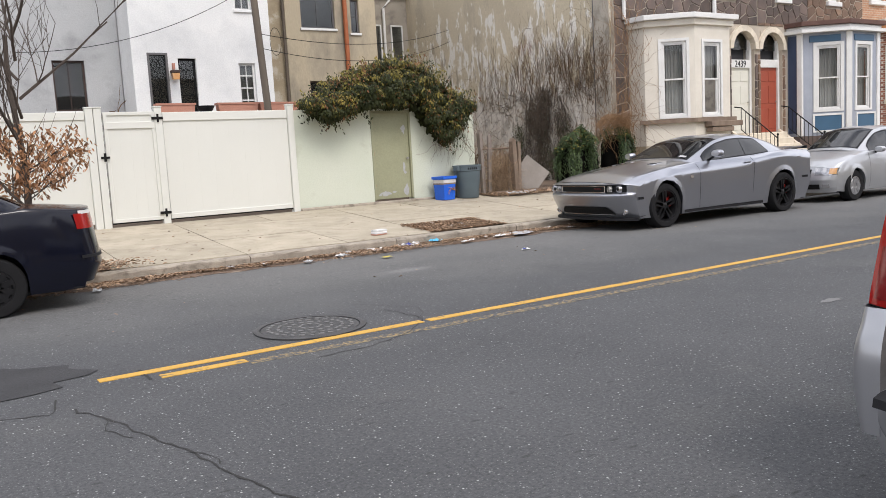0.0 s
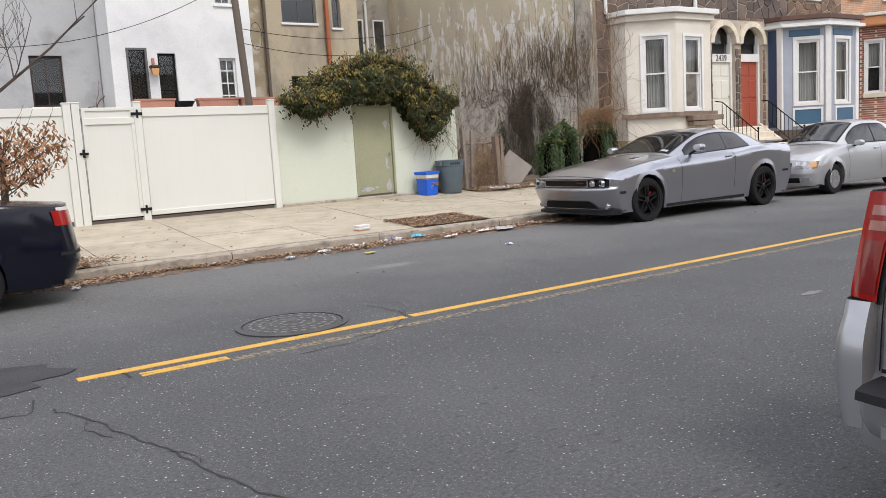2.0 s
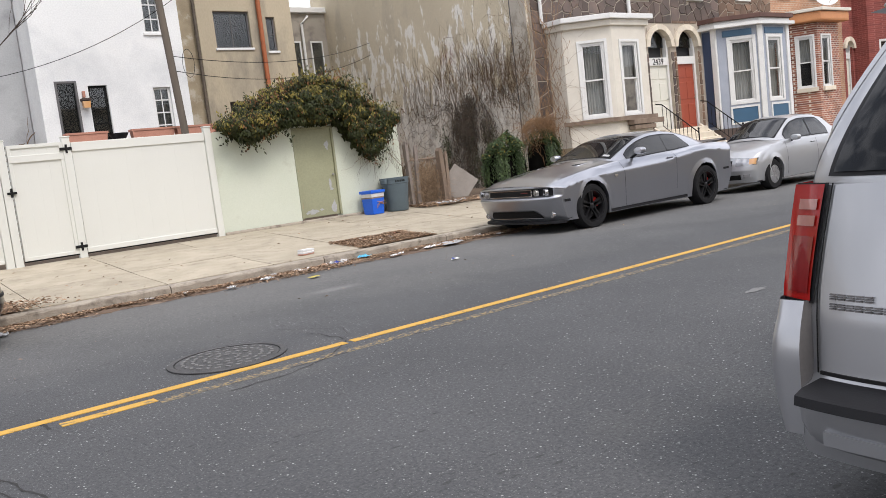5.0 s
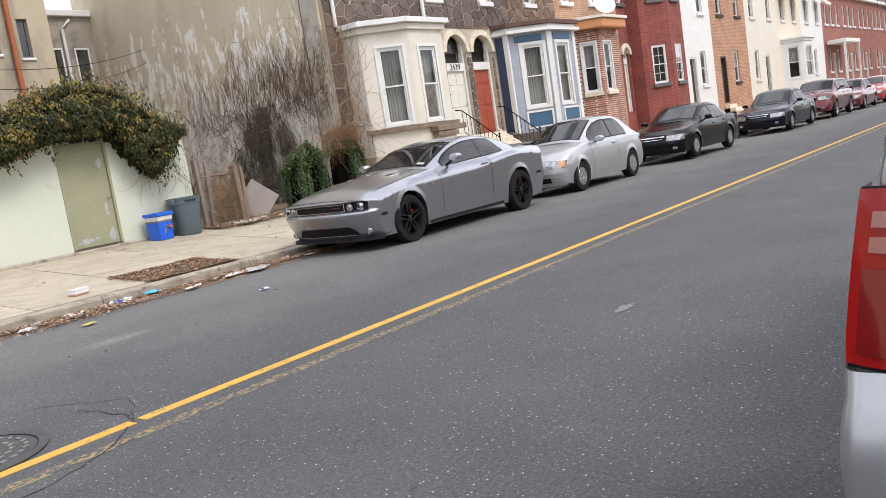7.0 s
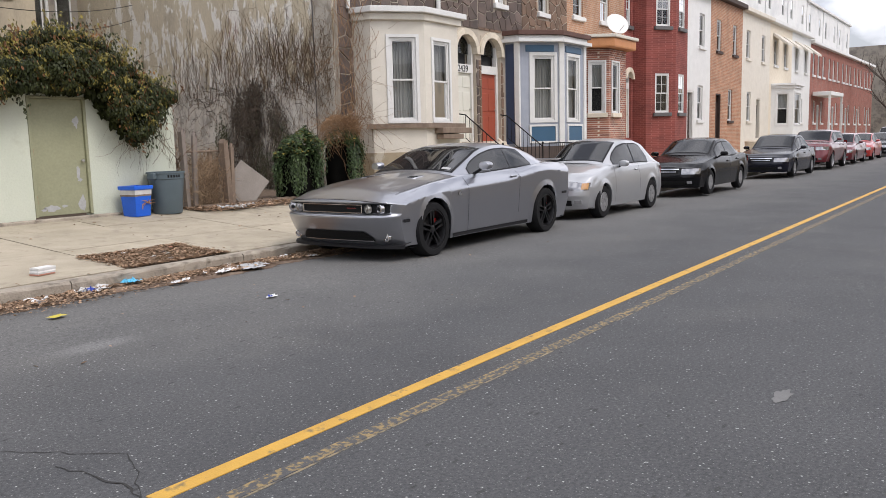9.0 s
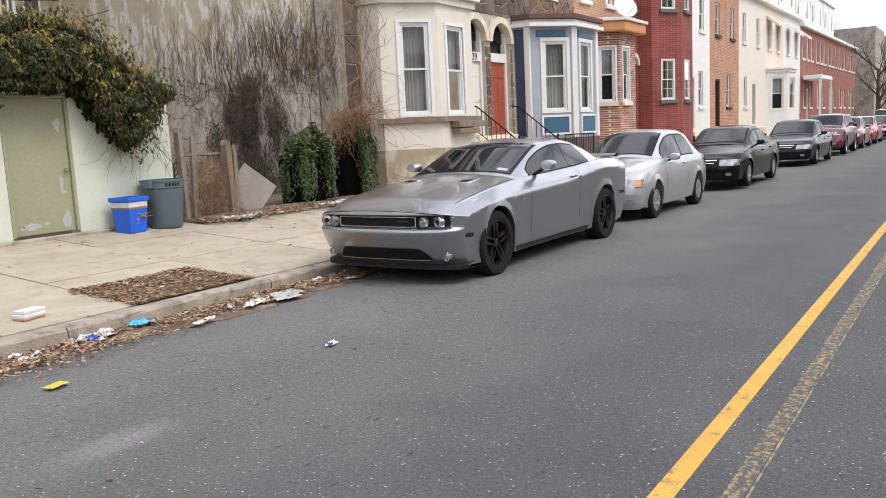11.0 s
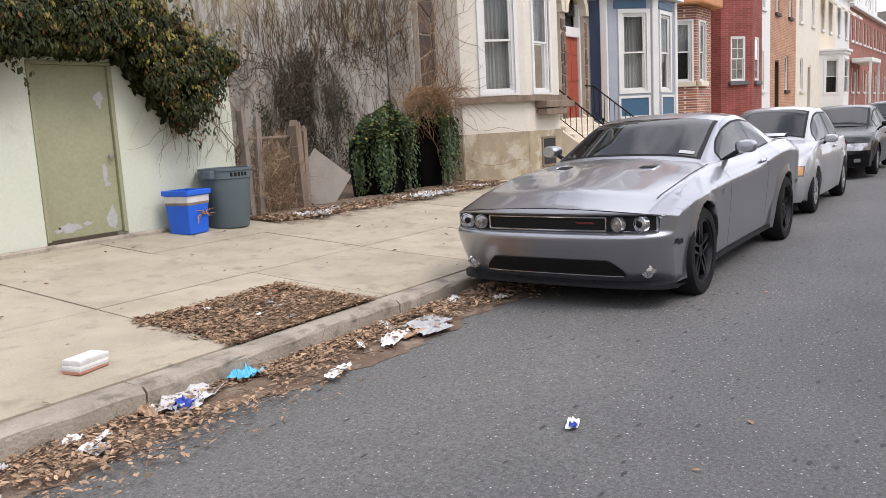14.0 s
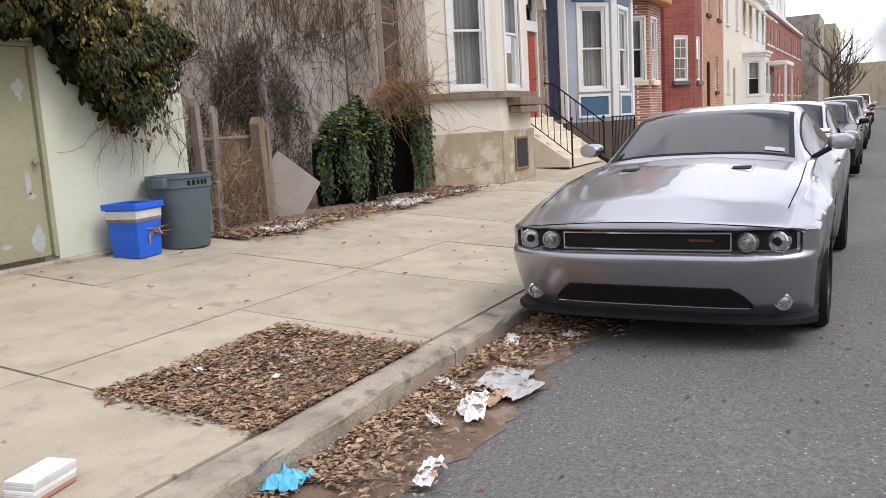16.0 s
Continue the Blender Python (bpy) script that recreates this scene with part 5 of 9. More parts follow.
lintel(Bh, FM, 26.15, 26.75, 7.26, M_SANDLIGHT)
arch_door(Bh, 22.56, 23.66, 1.5, 3.52, 4.6, M_REDDOOR, M_WHITE)
pB = [(23.95, FY), (24.0, 16.0), (25.12, 15.05), (26.75, 15.05), (27.55, FY)]
bay(Bh, pB, 0.35, 4.85, M_BLUEPAINT, [[], [(0.5, 1.22, 2.1, 4.1)], [(0.42, 1.18, 2.1, 4.1)], [(0.45, 1.1, 2.1, 4.1)]], M_WHITE, base=M_STONE, zb=1.3, cornice=M_BROWNROOF, frame=M_WHITE, surround=0.1, curtain=True)
bpB = [o for o in Bh.children if o.name.startswith("bay")][0]
for i in range(4):
    m, ln_ = seg(pB[i], pB[i + 1])
    part("corner_post", put(B().box(ln_ - 0.09, ln_ + 0.09, -0.05, 0.05, 1.3, 4.5, 0.015), m, Bh), M_WHITE, bpB, "white corner post")
    part("top_panel", put(B().box(0.28, ln_ - 0.25, -0.03, 0.03, 4.22, 4.42, 0.01), m, Bh), M_TEAL, bpB, "blue painted panel") if ln_ > 0.8 else None
    if ln_ > 0.8:
        part("low_panel_frame", put(B().ring(0.38, ln_ - 0.16, 1.4, 1.98, 0.06, -0.04, 0.02), m, Bh), M_WHITE, bpB)
        part("low_panel", put(B().box(0.44, ln_ - 0.22, -0.02, 0.02, 1.46, 1.92), m, Bh), M_TEAL, bpB, "deep blue lower panel")
part("bay_band", put(B().prism([(p[0] + (-0.2 if p[0] < 25.5 else 0.2), p[1] - (0.2 if p[1] < 16.2 else 0)) for p in pB], "z", 4.5, 4.6), ID, Bh), M_WHITE, bpB)
m, ln_ = seg(pB[0], pB[1])
part("side_board", put(B().box(0.03, ln_ - 0.05, -0.02, 0.02, 1.4, 4.45), m, Bh), M_NAVY, bpB, "navy side board")
mansard(Bh, 22.42, 28.2, 8.05, 10.9, M_ROOF, M_WHITE, (24.0, 26.6))

# brick house with the orange bay cornice
hC = [(28.7, 29.5, 5.86, 7.42), (31.0, 31.8, 5.9, 7.4), (28.5, 30.6, 0.5, 4.3), (31.7, 32.6, 1.5, 4.1)]
C, wC = facade("house", 28.2, 33.3, 8.05, M_BRICK_T, hC, "tan brick row house with a brick bay and orange cornice")
for k in (0, 1):
    sash_window(C, FM, *hC[k], sill=M_WHITE, depth=0.1, cols=2, rows_=2, curtain=2)
    part("lintel", put(B().box(hC[k][0] - 0.1, hC[k][1] + 0.1, FY - 0.04, FY + 0.05, hC[k][3], hC[k][3] + 0.22, 0.01), ID, C), M_SANDLIGHT, C)
pC = [(28.22, FY), (28.25, 15.75), (28.75, 15.06), (30.25, 15.06), (30.85, FY)]
bpc = bay(C, pC, 0.35, 4.6, M_BRICK_M, [[], [(0.18, 0.7, 2.38, 4.15)], [(0.28, 0.85, 2.38, 4.15)], [(0.5, 1.1, 2.38, 4.15)]], M_BRICK_M, frame=M_WHITE, sill=M_SANDLIGHT, surround=0.06, curtain=2)
part("bay_cornice", put(B().prism([(28.0, FY), (28.0, 15.55), (28.55, 14.75), (30.5, 14.75), (31.1, FY)], "z", 4.62, 4.95), ID, C), M_ORANGE, bpc, "weathered orange cornice", bevel=0.06)
part("cornice_cap", put(B().prism([(27.95, FY), (27.95, 15.5), (28.52, 14.68), (30.55, 14.68), (31.18, FY)], "z", 4.952, 5.06), ID, C), M_CREAM, bpc, "pale metal cap", bevel=0.02)
dC = part("door", put(B().box(31.8, 32.5, FY + 0.18, FY + 0.22, 1.5, 3.5), ID, C), M_BROWNWOOD, C)
part("door_frame", put(B().ring(31.7, 32.6, 1.5, 4.1, 0.1, FY + 0.05, FY + 0.24), ID, C), M_WHITE, dC)
mansard(C, 28.2, 33.3, 8.15, 11.0, M_BROWNROOF, M_ORANGE, (29.4, 31.9), side=M_BROWNROOF, cornice=0.45)
dish = thing("satellite_dish", (30.2, 15.4, 4.95), "grey satellite dish on the bay roof", "satellite dish")
part("mast", B().tube([(0.1, 0.2, 0), (0.1, 0.2, 0.35), (0.0, 0.08, 0.5)], 0.025, k=8), M_STEEL, dish)
part("reflector", B().lathe([(0.42, 0.1), (0.3, 0.04), (0.15, 0.01), (0.01, 0.0), (0.01, -0.012), (0.16, -0.005), (0.31, 0.025), (0.43, 0.09)], k=24).moved(pose(0, 0, 0.62, 62, 0, -40)), M_WHITE, dish, smooth=True)
part("feed_arm", B().tube([(-0.05, -0.05, 0.3), (-0.25, -0.4, 0.55)], 0.014, k=6), M_STEEL, dish)

# red brick house with the full-height bay
hD = [(33.45, 34.0, 6.0, 7.34), (33.5, 34.05, 1.5, 4.2), (34.6, 37.5, 0.5, 7.9)]
D, wD = facade("house", 33.3, 38.2, 8.05, M_BRICK_R, hD, "painted red brick row house with a two-storey bay")
sash_window(D, FM, *hD[0], sill=M_GREYTRIM, depth=0.1, cols=2, rows_=2, curtain=False)
arch_door(D, 33.45, 34.08, 1.5, 3.5, 4.2, M_PALEDOOR, M_WHITE)
pD = [(34.2, FY), (34.25, 15.85), (35.5, 15.06), (36.95, 15.06), (37.8, FY)]
bay(D, pD, 0.35, 8.15, M_BRICK_R, [[], [(0.48, 1.18, 6.0, 7.38), (0.45, 1.15, 2.5, 4.1)], [(0.35, 1.05, 6.0, 7.38), (0.35, 1.05, 2.5, 4.1)], []], M_BRICK_R, cornice=M_GREYTRIM, frame=M_WHITE, surround=0.0, sill=M_GREYTRIM, cols=2, rows_=2, curtain=False)
mansard(D, 33.3, 38.2, 8.15, 11.2, M_ROOF, M_WHITE, (34.6, 36.6), gable=True, dh=2.0)

# the houses further along
def plain_house(x0, x1, z1, material, trim, rows_, label, door=None, top=None, bayplan=None, ztop=None, awn=False, leaf=None):
    holes = []
    n = len(rows_[0])
    for zz in ((2.3, 4.0), (5.9, 7.5)):
        for fx_ in (rows_[0] if zz[0] < 3 else rows_[1]):
            cx = x0 + (x1 - x0) * fx_
            holes.append((cx - 0.4, cx + 0.4, *zz))
    dh = []
    if door is not None:
        cx = x0 + (x1 - x0) * door
        dh = [(cx - 0.45, cx + 0.45, 1.2, 3.7)]
    h, w = facade("house", x0, x1, z1, material, holes + dh, label)
    for o in holes:
        sash_window(h, FM, *o, sill=trim, depth=0.1, curtain=2)
    for o in dh:
        d = part("door", put(B().box(o[0] + 0.08, o[1] - 0.08, FY + 0.18, FY + 0.22, o[2], 3.3), ID, h), leaf or M_BROWNWOOD, h)
        part("door_frame", put(B().ring(*o, 0.08, FY + 0.02, FY + 0.2), ID, h), trim, d)
        for i in range(4):
            part("step", put(B().box(o[0] - 0.15, o[1] + 0.15, FY - 0.3 * (4 - i), FY - 0.02, 0.35, 0.55 + i * 0.19, 0.01), ID, h), M_SANDLIGHT, h)
    part("cornice", put(B().box(x0, x1, FY - 0.3, FY + 0.3, z1 - 0.25, z1, 0.03), ID, h), trim, h)
    if top:
        b = B()
        wall_boxes(b, x0 + 0.1, x1 - 0.1, z1, ztop, FY + 0.35, FY + 0.6, [(x0 + 0.8, x0 + 1.5, z1 + 0.7, z1 + 2.1), (x1 - 1.7, x1 - 1.0, z1 + 0.7, z1 + 2.1)])
        b.box(x0 + 0.1, x1 - 0.1, FY + 0.8, FY + 11, z1, ztop - 0.1)
        t = part("upper_storey", put(b, ID, h), top, h)
        for a in (x0 + 0.8, x1 - 1.7):
            sash_window(h, pose(0, FY + 0.35, 0), a, a + 0.7, z1 + 0.7, z1 + 2.1, depth=0.05, curtain=False)
        part("roof_edge", put(B().box(x0, x1, FY + 0.2, FY + 11.2, ztop - 0.1, ztop + 0.08, 0.02), ID, h), M_WHITE, h)
        part("chimney", put(B().box(x1 - 0.5, x1 + 0.2, FY + 3, FY + 3.9, ztop, ztop + 1.0).box(x1 - 0.45, x1 + 0.1, FY + 3.1, FY + 3.8, ztop + 1.0, ztop + 1.3), ID, h), M_ROOF, h)
    else:
        part("roof", put(B().box(x0, x1, FY + 0.3, FY + 11.5, z1 - 0.15, z1 - 0.02), ID, h), M_ROOF, h)
    if bayplan:
        pl = [(x0 + bayplan[0], FY), (x0 + bayplan[0] + 0.7, 15.2), (x0 + bayplan[1] - 0.7, 15.2), (x0 + bayplan[1], FY)]
        s = math.hypot(0.7, FY - 15.2)
        bay(h, pl, 0.35, 4.7, M_WHITE, [[(0.35, s - 0.3, 2.1, 4.1)], [(0.3, bayplan[1] - bayplan[0] - 1.7, 2.1, 4.1)], []], M_WHITE, cornice=M_WHITE, curtain=2)
    if awn:
        for fx_ in rows_[1]:
            cx = x0 + (x1 - x0) * fx_
            part("awning", put(B().prism([(FY - 0.02, 7.9), (FY - 0.9, 7.2), (FY - 0.9, 7.05), (FY - 0.02, 7.7)], "x", cx - 0.8, cx + 0.8), ID, h), M_CREAM, h, "cream metal window awning")
    return h


plain_house(38.2, 44.4, 8.6, M_WHITE, M_WHITE, ((0.3, 0.75), (0.3, 0.78)), "white painted row house with a white upper storey", 0.52, M_STUCCO_W, ztop=11.4)
plain_house(44.4, 50.2, 8.75, M_BRICK_O, M_BROWNWOOD, ((0.62,), (0.25, 0.75)), "orange brick row house with dark door", 0.25, leaf=M_BROWNWOOD)
plain_house(50.2, 56.4, 8.7, M_CREAM, M_CREAM, ((0.25,), (0.2, 0.75)), "cream painted row house with an arched doorway", 0.6, M_STUCCO_W, ztop=11.2, leaf=M_BLACK)
plain_house(56.4, 62.4, 8.7, M_SANDLIGHT, M_WHITE, ((), (0.25, 0.7)), "pale stone row house with white bay and awnings", 0.82, M_STUCCO_W, bayplan=(0.6, 4.2), ztop=11.3, awn=True)
plain_house(62.4, 68.4, 8.7, M_WHITE, M_WHITE, ((0.55,), (0.25, 0.75)), "white row house with a porch awning", 0.2, M_STUCCO_W, ztop=11.5, awn=True)
for i in range(5):
    plain_house(68.4 + 6.2 * i, 74.6 + 6.2 * i, 8.4, M_BRICK_D, M_WHITE, ((0.3, 0.75), (0.2, 0.5, 0.8)), "dark red brick row house with white trim", 0.52, M_STUCCO_W if i < 3 else None, ztop=11.3)
porch = thing("porch_roof", (69.0, 15.0, 0.4), "white flat porch roof on posts", "porch")
part("slab", B().box(0, 5.2, 0, 1.3, 3.9, 4.2, 0.03), M_WHITE, porch)
for x in (0.1, 5.0):
    part("post", B().box(x, x + 0.14, 0.05, 0.19, 0, 3.9), M_WHITE, porch)
end = thing("apartment_building", (104, 15, 0.4), "far grey and yellow apartment blocks at the street's end", "building")
part("wall", B().box(0, 9, 0, 12, 0, 10.5), M_GREYPLASTER, end)
part("wall", B().box(14, 30, -1, 12, 0, 10.5), M_STUCCO_T, end)
part("wall", B().box(40, 44, -18, 12, 0, 6.5), M_STUCCO_T, end)
for i in range(5):
    for j in range(2):
        w = part("window", B().box(15 + i * 3, 16.4 + i * 3, -1.06, -0.95, 2.2 + j * 3.6, 4 + j * 3.6), M_PANE, end)
        part("frame", B().ring(14.9 + i * 3, 16.5 + i * 3, 2.1 + j * 3.6, 4.1 + j * 3.6, 0.1, -1.1, -0.9), M_WHITE, w)
wire((50, 6, 12.5), (140, 3, 10.5), 1.0, 0.014)
wire((50, 6, 11.5), (140, 3, 9.3), 1.0, 0.014)
wire((38, 16, 11.2), (90, -3, 10.8), 0.8, 0.014)

# steps and railings before the two doors
st = thing("front_steps", (21.3, 14.98, 0.4), "worn white marble steps up to the doors", "steps")
for i in range(6):
    part("step", B().box(0.0, 2.2, 0.225 * i, 1.46, 0.18 * i - 0.03, 0.18 * (i + 1), 0.018), M_SANDLIGHT, st)
for sx in (-0.12, 2.2):
    part("side_string", B().prism([(-0.04, 0), (1.46, 0), (1.46, 1.18), (0.06, 0.19), (-0.04, 0.17)], "x", sx, sx + 0.12), M_SANDLIGHT, st, bevel=0.01)
for sx in (-0.05, 2.27):
    rl = thing("railing", (21.3 + sx, 14.93, 0.4), "black wrought iron stair railing", "railing", "stair railings")
    part("newel", B().tube([(0, -0.03, 0.0), (0, -0.03, 0.98)], 0.02, k=8).lathe([(0.004, 0.97), (0.03, 0.99), (0.034, 1.015), (0.02, 1.04), (0.004, 1.05)], c=(0, -0.03, 0), k=10), M_BLACK, rl)
    part("handrail", B().tube([(0, -0.03, 0.9), (0, 1.2, 1.86), (0, 1.44, 1.9)], 0.018, k=6), M_BLACK, rl)
    part("lower_rail", B().tube([(0, -0.03, 0.25), (0, 1.2, 1.2)], 0.012, k=6), M_BLACK, rl)
    for i in range(9):
        y = 0.08 + i * 0.14
        part("baluster", B().tube([(0, y, 0.27 + y * 0.76), (0, y, 0.92 + y * 0.78)], 0.009, k=5), M_BLACK, rl)
rl = thing("railing", (23.6, 14.7, 0.4), "black wrought iron area railing", "railing", "stair railings")
part("handrail", B().tube([(0, 0, 0), (0, 0, 1.0), (2.0, 0, 1.0), (2.0, 0, 0)], 0.018, k=6), M_BLACK, rl)
for i in range(15):
    part("baluster", B().tube([(0.12 + i * 0.125, 0, 0.0), (0.12 + i * 0.125, 0, 1.0)], 0.008, k=5), M_BLACK, rl)

# ---- cars ----
class Curve:
    """A smoothed line through (x, value) knots."""

    def __init__(self, knots, soft=0.1):
        self.x = np.linspace(knots[0][0], knots[-1][0], 700)
        v = np.interp(self.x, [k[0] for k in knots], [k[1] for k in knots])
        n = max(1, int(soft / (self.x[1] - self.x[0])))
        ker = np.hanning(2 * n + 3)
        ker /= ker.sum()
        self.v = np.convolve(np.pad(v, n + 1, mode="edge"), ker, "valid")

    def __call__(self, x):
        return float(np.interp(x, self.x, self.v))


class Car:
    """Shape of a car that points to -x, its origin on the ground between the axles."""

    def __init__(self, **k):
        self.k = k
        self.top, self.sh, self.wid = Curve(k["top"]), Curve(k["sh"]), Curve(k["wid"], 0.25)
        self.roof, self.gb, self.gr = Curve(k["roof"], 0.16), Curve(k["gb"], 0.2), Curve(k["gr"], 0.2)
        self.nose, self.tail = Curve(k["nose"], 0.02), Curve(k["tail"], 0.02)
        self.zc = Curve(k["zc"], 0.3) if "zc" in k else None
        self.xf, self.xr, self.w = k["xf"], k["xr"], max(v for _, v in k["wid"])
        self.bf, self.br, self.pw = k.get("bow_f", 0.32), k.get("bow_r", 0.2), k.get("bow_p", 3.4)

    def warp(self, x, y):
        f = max(0.0, 1 - (x - self.xf) / 0.9)
        r = max(0.0, 1 - (self.xr - x) / 0.9)
        if self.k.get("round"):
            qf, qr = (1 - math.sqrt(max(0.0, 1 - min(1.0, abs(y) / self.wid(e)) ** self.pw)) for e in (self.xf, self.xr))
        else:
            qf = qr = min(1.0, abs(y) / self.w) ** self.pw
        return x + self.bf * qf * f - self.br * qr * r

    def low(self, x):
        z = self.k["bot"]
        for h in self.k["hubs"]:
            d = abs(x - h)
            if d < self.k["arch"]:
                z = max(z, self.k["hz"] + math.sqrt(self.k["arch"] ** 2 - d * d))
        return z

    def side(self, x, z):
        """Half width at height z."""
        s = self.sh(x)
        w = self.wid(x)
        zm = self.k.get("zmax", 0.62)
        if "zc" in self.k:              # shoulder leans in above a crease, flank tucks under below it
            zc = min(self.zc(x), s - 0.03)
            lim = w - 0.125 * max(0, (z - zc) / (s - zc)) ** 1.2 - 0.06 * max(0, (zc - z) / 0.7) ** 1.5
        else:
            lim = w - 0.06 * max(0, (z - zm) / max(0.05, s - zm)) ** 2 - 0.05 * max(0, (zm - z) / 0.4) ** 2
        for h in self.k["hubs"]:       # flared lips
            d = math.hypot(x - h, z - self.k["hz"]) - self.k["arch"]
            if 0 <= d < 0.09:
                lim += self.k.get("flare", 0.014) * (1 - d / 0.09)
        return lim

    def section(self, x):
        t, s, lo = self.top(x), self.sh(x), self.low(x)
        ws = self.side(x, s)
        out = []
        for u in (0, 0.2, 0.4, 0.58, 0.72, 0.82, 0.9, 0.955, 0.985):
            z = s + (t - s) * (1 - u ** 3.2)
            for hx, hy, hh in self.k.get("bulges", ()):
                z += hh * math.exp(-((x - hx[0]) / hx[1]) ** 4 - ((u * ws - hy[0]) / hy[1]) ** 4)
            out.append((u * ws, z))
        for i in range(24):
            z = s + (lo - s) * (i / 23)
            out.append((self.side(x, z), z - (0.012 if i == 0 else 0)))
        out.append((self.side(x, lo) - 0.07, lo - 0.0))
        return out

    def body(self):
        n = 230
        b = B()
        rows = []
        for i in range(n + 1):
            x = self.xf + (self.xr - self.xf) * i / n
            sec = self.section(x)
            row = []
            for y, z in sec:
                f = max(0.0, 1 - (x - self.xf) / 0.45)
                r = max(0.0, 1 - (self.xr - x) / 0.45)
                row.append((self.warp(x, y) + self.front(y, z) * f - self.tail(z) * r, y, z))
            rows.append([(p[0], -p[1], p[2]) for p in row[::-1]] + row[1:])
        return b.grid(rows)

    def face(self, y, z, rear=False, out=0.0):
        if rear:
            return (self.warp(self.xr, y) - self.tail(z) + out, y, z)
        return (self.warp(self.xf, y) + self.front(y, z) - out, y, z)

    def front(self, y, z):
        """Setback of the nose, with the recess for lamps and grille."""
        v = self.nose(z)
        if "recess" in self.k:
            z0, z1, y1, d = self.k["recess"]
            a = min(1.0, max(0.0, (z - z0) / 0.012)) * min(1.0, max(0.0, (z1 - z) / 0.012))
            v += d * a * min(1.0, max(0.0, (y1 - abs(y)) / 0.02))
        return v

    def fascia(self, rear=False, ny=70, nz=52):
        x = self.xr if rear else self.xf
        sec = self.section(x)
        z0 = self.k["bot_r"] if rear else self.k["bot_f"]
        rows = []
        for j in range(nz + 1):
            row = []
            for i in range(ny + 1):
                u = -1 + 2 * i / ny
                u = math.sin(u * math.pi / 2)
                ws = self.side(x, self.sh(x))
                zt = self.sh(x) + (self.top(x) - self.sh(x)) * (1 - min(1, abs(u)) ** 3.2)
                z = z0 + (zt - z0) * j / nz
                y = u * min(self.side(x, z), self.w)
                row.append(self.face(y, z, rear))
            rows.append(row)
        return B().grid(rows)

    def patch(self, y0, y1, z0, z1, out=0.008, rear=False, n=14, m=6, depth=0.03, skew=0.0):
        """A raised piece laid on the nose or tail."""
        f, bk = [], []
        for j in range(m + 1):
            z = z0 + (z1 - z0) * j / m
            f.append([self.face(y0 + (y1 - y0) * i / n + skew * (j / m), z, rear, out) for i in range(n + 1)])
            bk.append([self.face(y0 + (y1 - y0) * i / n + skew * (j / m), z, rear, out - depth) for i in range(n + 1)])
        return B().grid(f).grid([f[0], bk[0]]).grid([f[-1], bk[-1]]).grid([[r[0] for r in f], [r[0] for r in bk]]).grid([[r[-1] for r in f], [r[-1] for r in bk]])

    def G(self, x, s, out=0.0):
        """Point of the cabin; s from 0 at the middle of the roof to 1 at the waist, minus for the other side."""
        a = abs(s)
        zr, wb, wr, belt = self.roof(x), self.gb(x), self.gr(x), self.sh(x) - 0.03
        if a < 0.5:
            u = a / 0.5
            y, z = wr * u, zr - 0.05 * u ** 3 - out * 0
            z += out
        else:
            u = (a - 0.5) / 0.5
            ze = zr - 0.05
            y = wr + (wb - wr) * (u ** 0.85)
            z = ze + (min(belt, ze - 0.001) - ze) * u
            y += out
        return (x, math.copysign(y, s) if s else 0.0, z)

    def cabin(self):
        a, c = self.k["roof"][0][0], self.k["roof"][-1][0]
        ss = [-1 + i / 20 for i in range(41)]
        return B().grid([[self.G(a + (c - a) * i / 60, s) for s in ss] for i in range(61)])

    def glass(self, xa, xb, s0, s1, out=0.007, n=24, m=10, taper0=0.0, taper1=0.0):
        rows = []
        for i in range(n + 1):
            t = i / n
            x = xa + (xb - xa) * t
            k0 = taper0 * max(0, 1 - t * 5) ** 2 + taper1 * max(0, 1 - (1 - t) * 3.2) ** 1.6
            rows.append([self.G(x, (s0 + (s1 - s0) * (j / m * (1 - k0) + k0)) if abs(s0) > 0.5 else s0 + (s1 - s0) * j / m, out) for j in range(m + 1)])
        return B().grid(rows)

    def skin_line(self, pts, w=0.0035, out=0.004):
        """A dark shut-line on the body's side along (x, z) points; both sides of the car are made by the caller."""
        rows = []
        for i, (x, z) in enumerate(pts):
            a, c = pts[max(0, i - 1)], pts[min(len(pts) - 1, i + 1)]
            dx, dz = c[0] - a[0], c[1] - a[1]
            s = math.hypot(dx, dz) or 1
            rows.append([(x - dz / s * w, self.side(x, z) + out, z + dx / s * w), (x + dz / s * w, self.side(x, z) + out, z - dx / s * w)])
        return B().grid(rows)


def mirrored(b):
    b.v = [(x, -y, z) for x, y, z in b.v]
    return b


